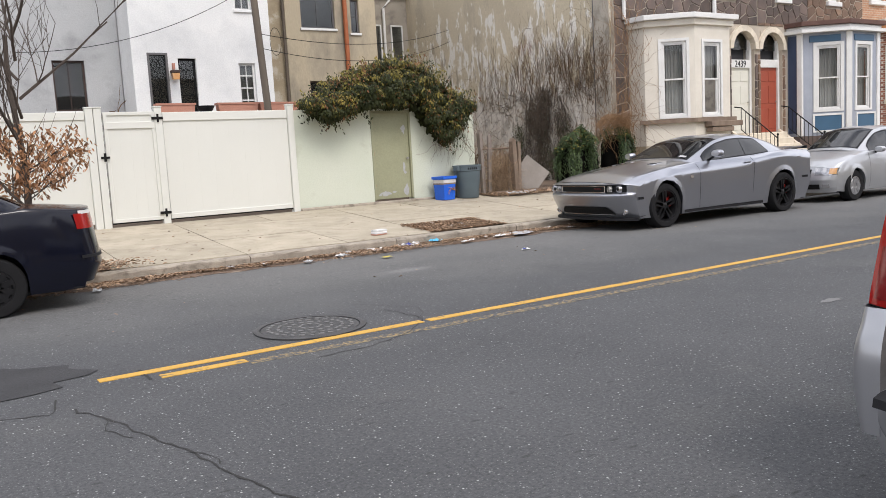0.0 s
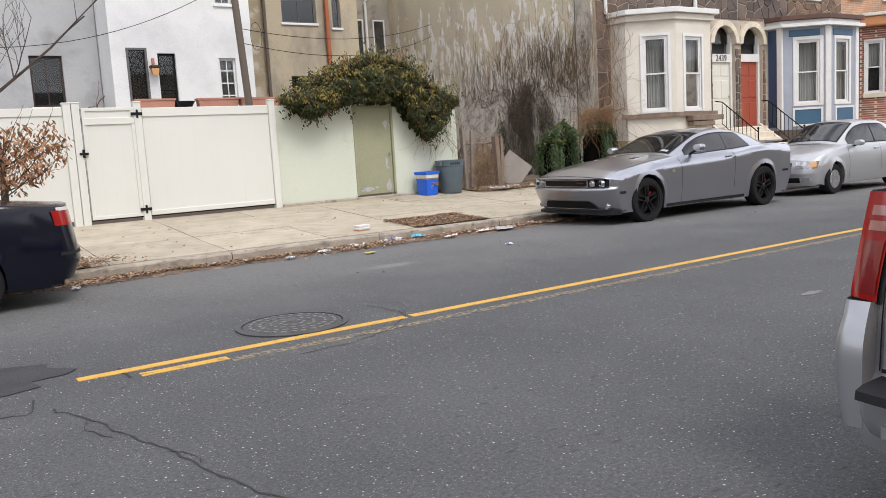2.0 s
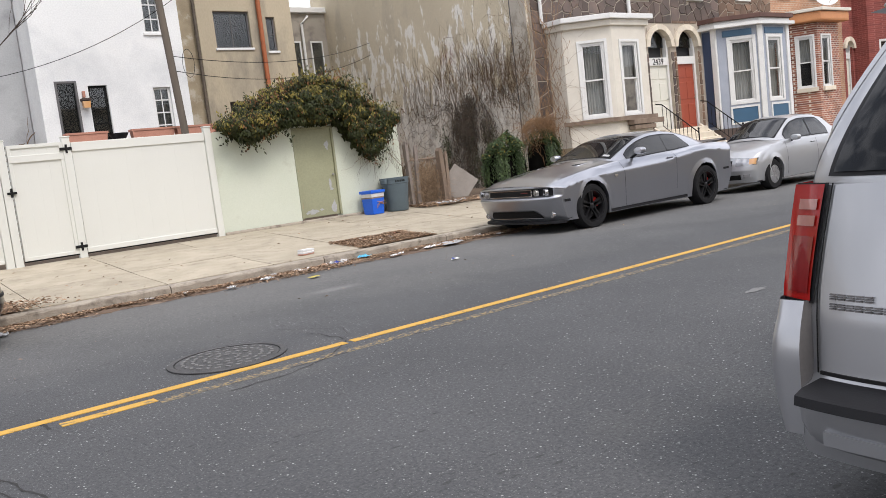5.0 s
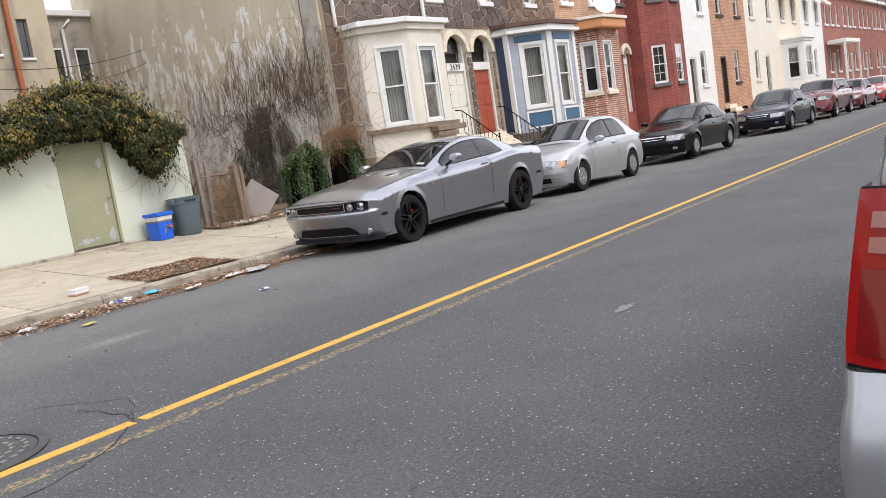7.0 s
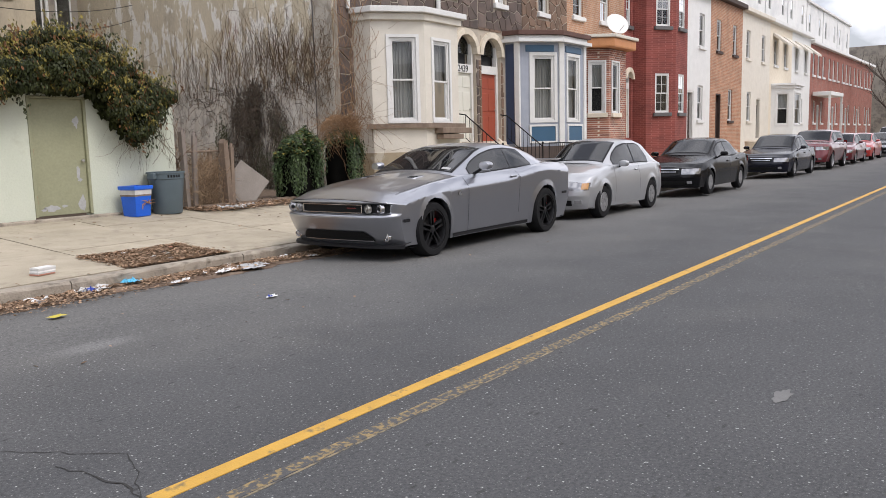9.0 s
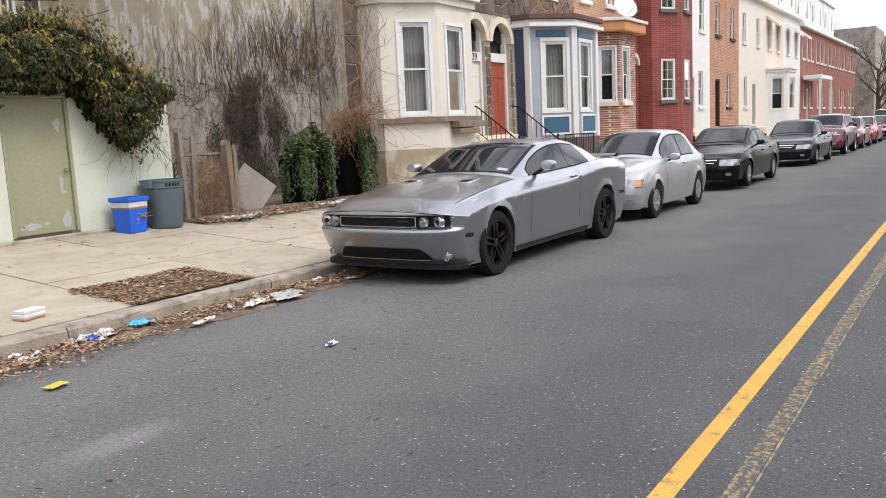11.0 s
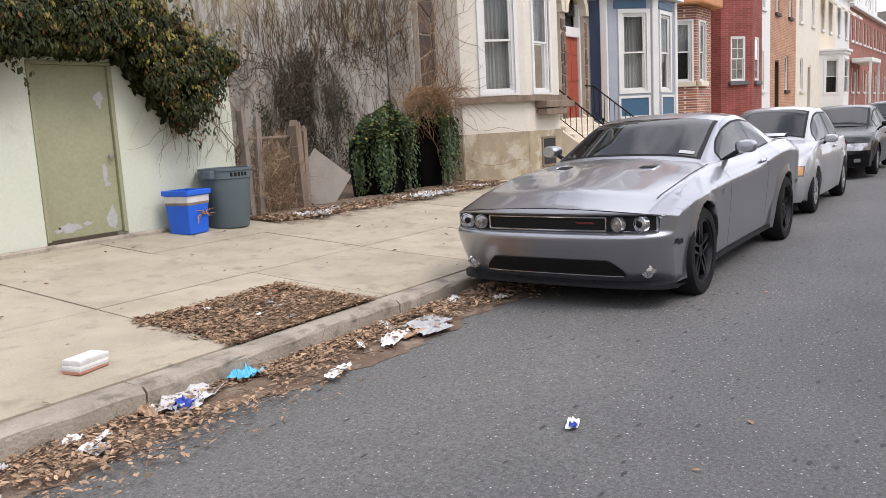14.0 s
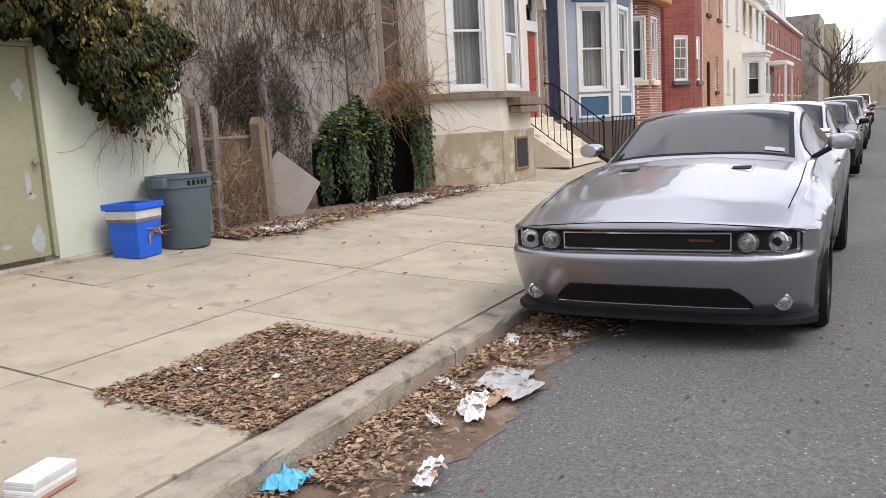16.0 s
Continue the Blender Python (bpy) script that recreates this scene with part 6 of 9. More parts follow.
def wheel(parent, x, y, r, width, rim, spokes, dark=False, caliper=None, hubcap=False):
    s = 1 if y > 0 else -1
    w = width / 2
    rr = r * (0.73 if not hubcap else 0.62)
    prof = [(rr, -w), (rr + 0.02, -w - 0.004), (r * 0.93, -w), (r, -w * 0.72), (r, w * 0.72), (r * 0.93, w), (rr + 0.02, w + 0.004), (rr, w), (rr - 0.015, w * 0.6), (rr - 0.015, -w * 0.6)]
    t = part("wheel", B().lathe([(rr - 0.012, -w * 0.9), (rr, w * 0.92), (rr - 0.02, w * 0.94), (rr - 0.035, w * 0.6), (rr - 0.035, -w * 0.9)], "y", k=40, close=True), rim, parent, smooth=True)
    t.location = (x, y, r)
    t.rotation_euler = (0, 0, 0 if s > 0 else math.pi)
    part("tyre", B().lathe(prof, "y", k=40, close=True), M_RUBBER, t, "black rubber tyre", smooth=True)
    part("disc", B().lathe([(rr * 0.78, -0.01), (rr * 0.78, 0.01), (0.05, 0.012), (0.05, -0.01)], "y", c=(0, -w * 0.1, 0), k=28, close=True), M_STEEL if not dark else M_IRON, t)
    part("hub", B().lathe([(0.075, w * 0.2), (0.075, w * 0.62), (0.05, w * 0.74), (0.005, w * 0.76)], "y", k=18), rim, t, smooth=True)
    part("back_plate", B().lathe([(rr * 0.98, -w * 0.5), (0.01, -w * 0.5)], "y", k=24), M_BLACKPL, t)
    if hubcap:
        part("hubcap", B().lathe([(rr - 0.015, w * 0.7), (rr * 0.8, w * 0.9), (rr * 0.3, w * 0.86), (0.005, w * 0.95)], "y", k=28), rim, t, smooth=True)
    for i in range(spokes):
        a = 6.28319 * i / spokes + 0.3
        for off in ((-0.1, 0.1) if not hubcap else (0,)):
            b = B()
            n1, n2 = 0.03, 0.022
            p = [(0.05, -n1), (rr - 0.02, -n2 - 0.008), (rr - 0.02, n2 + 0.008), (0.05, n1)]
            b.prism(p, "y", w * (0.45 if not hubcap else 0.86), w * (0.75 if not hubcap else 0.97))
            b.moved(Matrix.Rotation(-(a + off), 4, "Y"))
            part("spoke", b, rim, t)
    if caliper:
        b = B().prism([(rr * 0.52 * math.cos(u * 0.13), rr * 0.52 * math.sin(u * 0.13)) for u in range(-3, 4)] + [(rr * 0.82 * math.cos(u * 0.13), rr * 0.82 * math.sin(u * 0.13)) for u in range(3, -4, -1)], "y", -w * 0.25, w * 0.15)
        b.moved(Matrix.Rotation(radians(-15 if s > 0 else 195), 4, "Y"))
        part("caliper", b, caliper, t, "red brake caliper")


def base_car(name, loc, label, spec, paint_, rim, rz=0.0, spokes=5, dark=False, caliper=None, hubcap=False, group="parked cars", tyre_w=0.22):
    c = Car(**spec)
    t = thing(name, loc, label, "car", group, rz)
    bd = part("body", c.body(), paint_, t, smooth=True)
    part("front_fascia", c.fascia(), paint_, t, smooth=True)
    part("rear_fascia", c.fascia(True), paint_, t, smooth=True)
    cab = part("cabin", c.cabin(), paint_, t, smooth=True)
    a, e = spec["ws"]
    g = part("windscreen", c.glass(a, e, -0.46, 0.46), M_CARGLASS, t, "tinted windscreen", smooth=True)
    part("windscreen_seal", c.glass(a - 0.02, e + 0.02, -0.49, 0.49, 0.004), M_BLACKPL, t, smooth=True)
    a, e = spec["rw"]
    part("rear_window", c.glass(a, e, -0.45, 0.45), M_CARGLASS, t, "tinted rear window", smooth=True)
    for s in (1, -1):
        for (xa, xb, t0, t1) in spec["sides"]:
            part("side_window", c.glass(xa, xb, 0.58 * s, 0.93 * s, taper0=t0, taper1=t1), M_CARGLASS, t, "tinted side window", smooth=True)
            part("window_seal", c.glass(xa - 0.02, xb + 0.02, 0.555 * s, 0.95 * s, 0.004, taper0=t0, taper1=t1), M_BLACKPL, t, smooth=True)
    # dark cabin floor, seats and underside
    z = spec["sh"][len(spec["sh"]) // 2][1]
    part("underbody", B().box(spec["xf"] + 0.55, spec["xr"] - 0.45, -c.w * 0.7, c.w * 0.7, spec["bot"] - 0.03, z - 0.22), M_BLACKPL, t)
    part("undertray", B().box(spec["xf"] + 0.3, spec["xr"] - 0.3, -c.w * 0.9, c.w * 0.9, spec["bot"] + 0.005, spec["bot"] + 0.02), M_BLACKPL, t)
    r = spec["hz"]
    for h in spec["hubs"]:
        for s in (1, -1):
            wheel(t, h, s * (c.wid(h) - tyre_w / 2 - 0.005), r, tyre_w, rim, spokes, dark, caliper, hubcap)
    for dx in spec.get("doors", ()):
        for s in (1, -1):
            pts = [(dx[0] + dx[2] * (i / 14) * 0.02, c.sh(dx[0]) - 0.02 - (c.sh(dx[0]) - 0.02 - spec["bot"] - 0.06) * i / 14) for i in range(15)]
            b = c.skin_line(pts)
            part("shut_line", b if s > 0 else mirrored(b), M_BLACK, bd)
            pts = [(dx[1], c.sh(dx[1]) - 0.02 - (c.sh(dx[1]) - 0.02 - spec["bot"] - 0.2) * i / 14) for i in range(15)]
            b = c.skin_line(pts)
            part("shut_line", b if s > 0 else mirrored(b), M_BLACK, bd)
            hz_ = c.sh(dx[1]) - 0.1
            y = s * (c.side(dx[1] - 0.16, hz_) + 0.012)
            part("door_handle", B().box(dx[1] - 0.25, dx[1] - 0.08, y - 0.018, y + 0.018, hz_ - 0.018, hz_ + 0.018, 0.012), paint_, bd)
    mx, mz = spec["mirror"]
    for s in (1, -1):
        y = s * (c.gb(mx) + 0.02)
        b = B().lathe([(0.005, -0.1), (0.06, -0.095), (0.085, -0.05), (0.09, 0.02), (0.085, 0.05), (0.005, 0.05)], "x", k=16)
        b.v = [(px * 0.85, math.copysign(abs(py / 0.09) ** 0.75, py) * 0.1, math.copysign(abs(pz / 0.09) ** 0.75, pz) * 0.062) for px, py, pz in b.v]
        mo = part("mirror", b.moved(pose(mx, y + s * 0.14, mz, 0, 0, -s * 8)), spec.get("mirror_paint", paint_), t, smooth=True)
        part("mirror_arm", B().tube([(mx - 0.02, y - s * 0.06, mz - 0.12), (mx, y + s * 0.07, mz - 0.045)], 0.022, k=8), M_BLACKPL, mo)
    return t, c


# the muscle car
SPEC_M = dict(
    round=True, xf=-2.55, xr=2.6, bot=0.2, bot_f=0.19, bot_r=0.24, hubs=(-1.58, 1.56), arch=0.415, hz=0.366, zmax=0.6, flare=0.024,
    zc=[(-2.55, 0.74), (-2.3, 0.76), (-1.65, 0.835), (-1.0, 0.865), (-0.3, 0.885), (0.45, 0.92), (1.0, 1.0), (1.6, 1.03), (2.35, 0.99), (2.6, 0.96)],
    top=[(-2.55, 0.805), (-2.2, 0.905), (-1.4, 1.02), (-0.85, 1.085), (0, 1.05), (1.5, 1.12), (1.9, 1.165), (2.4, 1.165), (2.6, 1.13)],
    sh=[(-2.55, 0.765), (-2.1, 0.87), (-1.4, 0.97), (-0.6, 1.035), (0.3, 1.055), (0.85, 1.075), (1.3, 1.12), (1.7, 1.135), (2.3, 1.12), (2.6, 1.09)],
    wid=[(-2.55, 0.965), (-1.9, 0.99), (-1.55, 1.0), (-0.6, 0.975), (0.4, 0.975), (1.0, 0.985), (1.56, 1.005), (2.2, 0.985), (2.6, 0.95)],
    roof=[(-0.9, 1.05), (-0.78, 1.1), (0.0, 1.42), (0.35, 1.49), (0.75, 1.5), (1.15, 1.46), (1.6, 1.34), (2.12, 1.13)],
    gb=[(-0.9, 0.82), (0, 0.855), (0.9, 0.865), (1.5, 0.85), (2.12, 0.8)],
    gr=[(-0.9, 0.74), (0.0, 0.65), (0.6, 0.63), (1.2, 0.61), (2.12, 0.68)],
    nose=[(0.15, 0.26), (0.22, 0.215), (0.3, 0.155), (0.4, 0.092), (0.5, 0.036), (0.57, 0.004), (0.6, 0.0), (0.615, 0.02), (0.63, 0.034), (0.75, 0.034), (0.77, 0.012), (0.79, 0.016), (0.9, 0.06)],
    recess=(0.622, 0.764, 0.885, 0.05),
    tail=[(0.2, 0.16), (0.45, 0.05), (0.6, 0.0), (0.7, 0.03), (0.9, 0.03), (1.1, 0.0)],
    ws=(-0.72, 0.1), rw=(1.3, 1.9), sides=[(-0.44, 0.64, 0.3, 0.0), (0.655, 1.3, 0.0, 0.85)], doors=[(-0.72, 0.72, 1)], mirror=(-0.3, 1.16), bow_f=0.34, bow_r=0.16, bow_p=3.7,
    bulges=[((-1.6, 0.85), (0.0, 0.33), 0.03)])
mc, cm = base_car("muscle_car", (11.95, 10.41, -0.02), "silver grey two-door muscle coupe with black wheels, parked at the kerb", SPEC_M, P_SILVER, M_RIMBLACK, dark=True, caliper=M_REDCALIPER, tyre_w=0.25)
ff = [o for o in mc.children if o.name.startswith("front_fascia")][0]
part("lamp_band", cm.patch(-0.855, 0.855, 0.638, 0.748, 0.006, n=40, depth=0.02), M_BLACKPL, ff, "black recessed headlamp band")
part("grille", cm.patch(-0.5, 0.5, 0.64, 0.746, 0.014, n=20), M_BLACK, ff, "black grille mesh")
gl_ = B()
gy = [cm.face(-0.51 + 1.02 * i / 16, 0.69, False, 0.03) for i in range(17)]
for z in (0.642, 0.744):
    gl_.tube([(p[0], p[1], z) for p in gy], 0.0065, k=6)
for p in (gy[0], gy[-1]):
    gl_.tube([(p[0], p[1], 0.64), (p[0], p[1], 0.746)], 0.0065, k=6)
part("grille_frame", gl_, M_CHROME, ff, "thin bright grille frame", smooth=True)
part("grille_badge", cm.patch(-0.42, -0.28, 0.692, 0.706, 0.022, n=3, m=1, depth=0.008, skew=0.02), mat("dark_red_enamel", (0.16, 0.012, 0.01), rough=0.4, bump=0), ff, "small dark red badge")
for s in (1, -1):
    for yy, rad, bright in ((0.6, 0.058, False), (0.765, 0.063, True)):
        p = cm.face(s * yy, 0.693, False, 0.036)
        hl = part("headlamp", B().lathe([(rad, 0.03), (rad, -0.012), (rad * 0.9, -0.016), (rad * 0.86, -0.004), (rad * 0.86, 0.03)], "x", k=28, close=True).moved(pose(p[0], p[1], p[2], 0, 0, s * (6 if yy < 0.6 else 20))), M_CHROME if bright else M_STEEL, ff, "round headlamp", smooth=True)
        part("lens", B().lathe([(rad * 0.87, 0.01), (rad * 0.84, -0.006), (rad * 0.45, -0.014), (0.004, -0.016)], "x", k=24).moved(pose(p[0], p[1], p[2], 0, 0, s * (6 if yy < 0.6 else 20))), M_LAMPGLASS if bright else M_HEADGLASS, hl, "clear lens", smooth=True)
        part("projector", B().lathe([(rad * 0.42, 0.0), (rad * 0.42, -0.018), (rad * 0.3, -0.026), (0.003, -0.028)], "x", k=18).moved(pose(p[0], p[1], p[2], 0, 0, s * (6 if yy < 0.6 else 20))), M_BLACKPL if bright else M_HEADGLASS, hl, smooth=True)
    p = cm.face(s * 0.78, 0.32, False, 0.006)
    fg = part("fog_lamp", B().lathe([(0.055, 0.03), (0.055, -0.008), (0.042, -0.01), (0.042, 0.03)], "x", k=20, close=True).moved(pose(p[0], p[1], p[2], 0, 0, s * 12)), M_CHROME, ff, smooth=True)
    part("lens", B().lathe([(0.042, 0.005), (0.03, -0.006), (0.003, -0.01)], "x", k=18).moved(pose(p[0], p[1], p[2], 0, 0, s * 12)), M_LAMPGLASS, fg, smooth=True)
rows = []
for j in range(7):
    z = 0.272 + 0.125 * j / 6
    hw = 0.62 - 0.12 * (j / 6) ** 1.6
    rows.append([cm.face(-hw + 2 * hw * i / 24, z, False, 0.012) for i in range(25)])
part("lower_intake", B().grid(rows), M_BLACK, ff, "black lower intake")
gl_ = B().tube([cm.face(-0.6 + 1.2 * i / 16, 0.273, False, 0.018) for i in range(17)], 0.006, k=6)
part("intake_trim", gl_, M_CHROME, ff, smooth=True)
sp_ = []
for i in range(31):
    y = -0.955 + 1.91 * i / 30
    f = cm.face(y, 0.24, False, 0.0)
    e = 0.05 + 0.06 * (abs(y) / 0.955) ** 6
    sp_.append([(f[0] + 0.06, y, 0.245), (f[0] - e, y * 1.005, 0.2 + 0.02 * (abs(y) / 0.955) ** 6), (f[0] - e, y * 1.005, 0.175), (f[0] + 0.15, y, 0.17)])
part("splitter", B().grid(sp_), M_BLACKPL, mc, "dark front splitter lip", smooth=True)
bd = [o for o in mc.children if o.name.startswith("body")][0]
for s in (1, -1):
    z = cm.section(-1.2)[3][1]
    sc_ = B().box(-0.14, 0.14, -0.085, 0.085, -0.03, 0.014, 0.013).moved(pose(-1.2, s * 0.4, cm.top(-1.2) - 0.012, 0, -6, 0))
    h_ = part("hood_scoop", sc_, P_SILVER, bd, "hood scoop", smooth=True)
    part("scoop_mouth", B().box(-0.03, 0.08, -0.065, 0.065, 0.008, 0.018, 0.004).moved(pose(-1.28, s * 0.4, cm.top(-1.28) - 0.008, 0, -6, 0)), M_BLACK, h_, "black scoop mouth")
    b = B()
    rows = []
    for i in range(26):
        x = -2.2 + 1.4 * i / 25
        y, zz = cm.side(x, cm.sh(x)) * 0.93, 0
        zz = cm.sh(x) + (cm.top(x) - cm.sh(x)) * (1 - 0.93 ** 3.2)
        rows.append([(cm.warp(x, y), s * y - 0.004, zz + 0.003), (cm.warp(x, y), s * y + 0.004, zz + 0.002)])
    part("bonnet_gap", b.grid(rows), M_BLACK, bd)
    mk = cm.skin_line([(-2.2, 0.53), (-2.08, 0.53)], 0.02, 0.006)
    part("side_marker", mk if s > 0 else mirrored(mk), M_BLACKPL, bd)
    mk = cm.skin_line([(2.15, 0.62), (2.35, 0.62)], 0.02, 0.006)
    part("side_marker", mk if s > 0 else mirrored(mk), M_BLACKPL, bd)
    mk = cm.skin_line([(-0.98, 0.8), (-0.9, 0.8)], 0.022, 0.006)
    part("side_badge", mk if s > 0 else mirrored(mk), M_CHROME, bd)
    b = cm.skin_line([(-1.1 + i * 0.085, 0.235) for i in range(26)], 0.025, 0.012)
    part("sill_strip", b if s > 0 else mirrored(b), M_BLACKPL, bd)
st_ = []
part("permit_sticker", cm.glass(-0.69, -0.63, -0.44, -0.34, 0.012, 3, 3), M_CHIP, mc, "small blue permit sticker")
part("tail_band", cm.patch(-0.85, 0.85, 0.74, 0.88, 0.006, True, 20), M_REDLENS, mc, "full-width red tail lamp band", smooth=True)
part("spoiler", B().grid([[(2.35, -0.8 + 1.6 * i / 20, 1.155), (2.48, -0.8 + 1.6 * i / 20, 1.185), (2.58, -0.8 + 1.6 * i / 20, 1.185), (2.55, -0.8 + 1.6 * i / 20, 1.13)] for i in range(21)]), P_SILVER, mc, smooth=True)
part("dashboard", B().box(-0.6, -0.25, -0.7, 0.7, 0.8, 1.04, 0.06), M_BLACKPL, mc)
for s in (1, -1):
    part("seat", B().box(0.35, 0.55, s * 0.38 - 0.24, s * 0.38 + 0.24, 0.6, 1.12, 0.07).box(0.42, 0.52, s * 0.38 - 0.12, s * 0.38 + 0.12, 1.13, 1.28, 0.04), M_BLACKPL, mc, "dark bucket seat")


def sedan(name, loc, label, paint_, L=4.76, W=1.78, Hh=1.42, wb=2.67, hatch=False, rim=None, lamp=None, chrome=True, spokes=7, suv=False, lift=0.0):
    f = 0.92 if not hatch else 0.82
    xf, xr = -wb / 2 - f, -wb / 2 - f + L
    w = W / 2
    dz = 0.25 if suv else 0.0
    deck = xr - 0.75
    if hatch:
        roof = [(-0.85, 1.01), (-0.72, 1.08), (-0.1, Hh - 0.06), (0.25, Hh), (0.9, Hh - 0.01), (1.3, Hh - 0.1), (xr - 0.22, 1.06)]
        top = [(xf, 0.72), (xf + 0.25, 0.83), (-0.8, 1.02), (0.5, 0.99), (xr - 0.3, 1.0), (xr, 0.97)]
        rw, sides = (1.3, xr - 0.32), [(-0.5, 0.45, 0.3, 0.0), (0.5, 1.25, 0.0, 0.6)]
        doors = [(-0.7, 0.55, 1)]
    elif suv:
        roof = [(-0.95, 1.12), (-0.8, 1.2), (-0.2, Hh - 0.05), (0.2, Hh), (xr - 0.7, Hh - 0.02), (xr - 0.15, 1.15)]
        top = [(xf, 0.95), (xf + 0.25, 1.05), (-0.9, 1.12), (xr, 1.08)]
        rw, sides = (xr - 0.6, xr - 0.25), [(-0.5, 0.25, 0.0, 0.0), (0.32, 1.05, 0, 0), (1.12, 1.7, 0, 0.2)]
        doors = [(-0.9, 0.28, 1), (0.32, 1.1, 1)]
    else:
        roof = [(-0.85, 0.97), (-0.72, 1.04), (-0.05, Hh - 0.05), (0.35, Hh), (0.8, Hh - 0.01), (1.15, Hh - 0.07), (deck + 0.12, 1.0)]
        top = [(xf, 0.7), (xf + 0.25, 0.8), (-0.8, 0.98), (0.5, 0.92), (deck, 1.0), (xr, 0.94)]
        rw, sides = (1.2, deck - 0.02), [(-0.45, 0.28, 0.0, 0.0), (0.36, 1.2, 0.0, 0.6)]
        doors = [(-0.85, 0.3, 1), (0.34, 1.2, 1)]
    top, roof = [(x, z + lift) for x, z in top], [(x, z + lift * 0.6) for x, z in roof]
    a, e = roof[0][0], roof[-1][0]
    sp = dict(round=True, xf=xf, xr=xr, bot=0.2 + dz * 0.4, bot_f=0.2 + dz * 0.4, bot_r=0.26 + dz * 0.4, hubs=(-wb / 2, wb / 2), arch=0.355 + dz * 0.2, hz=0.305 + dz * 0.24, zmax=0.58 + dz, top=top,
              sh=[(x, z - (0.05 if x < -0.5 else 0.03)) for x, z in top], wid=[(xf, w - 0.07), (xf + 0.5, w - 0.01), (0, w), (xr - 0.5, w - 0.01), (xr, w - 0.07)],
              roof=roof, gb=[(a, w - 0.14), (0, w - 0.1), (1, w - 0.1), (e, w - 0.16)], gr=[(a, w - 0.24), (0, w - 0.32), (1, w - 0.33), (e, w - 0.26)],
              nose=[(0.15, 0.1), (0.3, 0.03), (0.45, 0.0), (0.52, 0.01), (0.6, 0.03), (0.8, 0.12), (1.1, 0.16)], tail=[(0.2, 0.12), (0.45, 0.0), (0.6, 0.02), (1.1, 0.1)],
              ws=(roof[0][0] + 0.13, roof[2][0] + 0.05), rw=rw, sides=sides, doors=doors, mirror=(-0.42, 1.0 + dz * 0.8), bow_f=0.36, bow_r=0.26, bow_p=2.8)
    t, c = base_car(name, loc, label, sp, paint_, rim or M_RIMSILVER, spokes=spokes, tyre_w=0.2, hubcap=not suv)
    zl = top[0][1] - 0.17
    part("grille", c.patch(-0.34, 0.34, zl + 0.01, zl + 0.12, 0.006, n=14), M_BLACK, t, "dark grille", smooth=True)
    if chrome:
        part("grille_bar", c.patch(-0.36, 0.36, zl + 0.115, zl + 0.14, 0.012, n=14, m=1), M_CHROME, t, "chrome grille bar", smooth=True)
        part("grille_bar", c.patch(-0.3, 0.3, zl + 0.055, zl + 0.07, 0.012, n=14, m=1), M_CHROME, t, smooth=True)
    part("bumper_intake", c.patch(-0.5, 0.5, 0.27 + dz * 0.4, 0.37 + dz * 0.4, 0.006, n=18), M_BLACK, t, smooth=True)
    for s in (1, -1):
        y0, y1 = (0.42, w - 0.08)
        h_ = part("headlamp", c.patch(s * y0, s * y1, zl, zl + 0.14, 0.009, n=10), lamp or M_LAMPGLASS, t, "clear headlamp", smooth=True)
        part("indicator", c.patch(s * (y1 - 0.1), s * (y1 - 0.01), zl + 0.02, zl + 0.13, 0.014, n=5), M_AMBER if hatch else M_LAMPGLASS, h_, "corner lens", smooth=True)
        part("tail_lamp", c.patch(s * (w - 0.34), s * (w - 0.07), 0.72 + dz + lift, 0.88 + dz + lift, 0.009, True, 8), M_REDLENS, t, "red tail lamp", smooth=True)
        part("fog_lamp", c.patch(s * 0.55, s * 0.66, 0.3 + dz * 0.4, 0.37 + dz * 0.4, 0.01, n=4), M_LAMPGLASS, t, smooth=True)
    part("number_plate", c.patch(-0.16, 0.16, 0.42, 0.52, 0.014, True, 4, 1), M_WHITE, t, "white number plate")
    part("seat", B().box(0.2, 0.36, 0.15, 0.6, 0.5, 1.1 + dz, 0.05), M_BLACKPL, t, "dark seat")
    part("seat", B().box(0.2, 0.36, -0.6, -0.15, 0.5, 1.1 + dz, 0.05), M_BLACKPL, t, "dark seat")
    return t, c


hb, ch_ = sedan("hatchback", (17.27, 10.36, -0.01), "light silver three-door hatchback with a dented side", P_LIGHT, L=4.2, W=1.67, Hh=1.5, wb=2.44, hatch=True, chrome=False)
sedan("sedan", (23.62, 10.33, 0.03), "black four-door sedan parked at the kerb", P_BLACK, L=4.78, W=1.78, Hh=1.42, wb=2.67)
sedan("sedan", (32.9, 10.35, 0.02), "dark navy four-door sedan with chrome grille bars", P_NAVY, L=4.83, W=1.86, Hh=1.47, wb=2.78)
sedan("sedan", (39.6, 10.35, 0.02), "maroon crossover parked in the row", P_MAROON, L=4.8, W=1.9, Hh=1.62, wb=2.75, suv=True)
sedan("sedan", (45.6, 10.35, 0.02), "maroon sedan parked in the row", P_MAROON, L=4.6, W=1.8, Hh=1.45)
sedan("sedan", (51.4, 10.35, 0.02), "bright red sedan parked in the row", P_RED, L=4.5, W=1.75, Hh=1.43)
sedan("sedan", (58.5, 10.35, 0.02), "dark green sedan parked in the row", P_BLACK, L=4.7, W=1.78, Hh=1.42)
sedan("sport_utility", (64.5, 10.35, 0.02), "white sport utility vehicle parked in the row", P_WHITE, L=4.8, W=1.9, Hh=1.8, suv=True)
sedan("sedan", (71.5, 10.35, 0.02), "dark sedan parked in the row", P_NAVY, L=4.7, W=1.78, Hh=1.42)

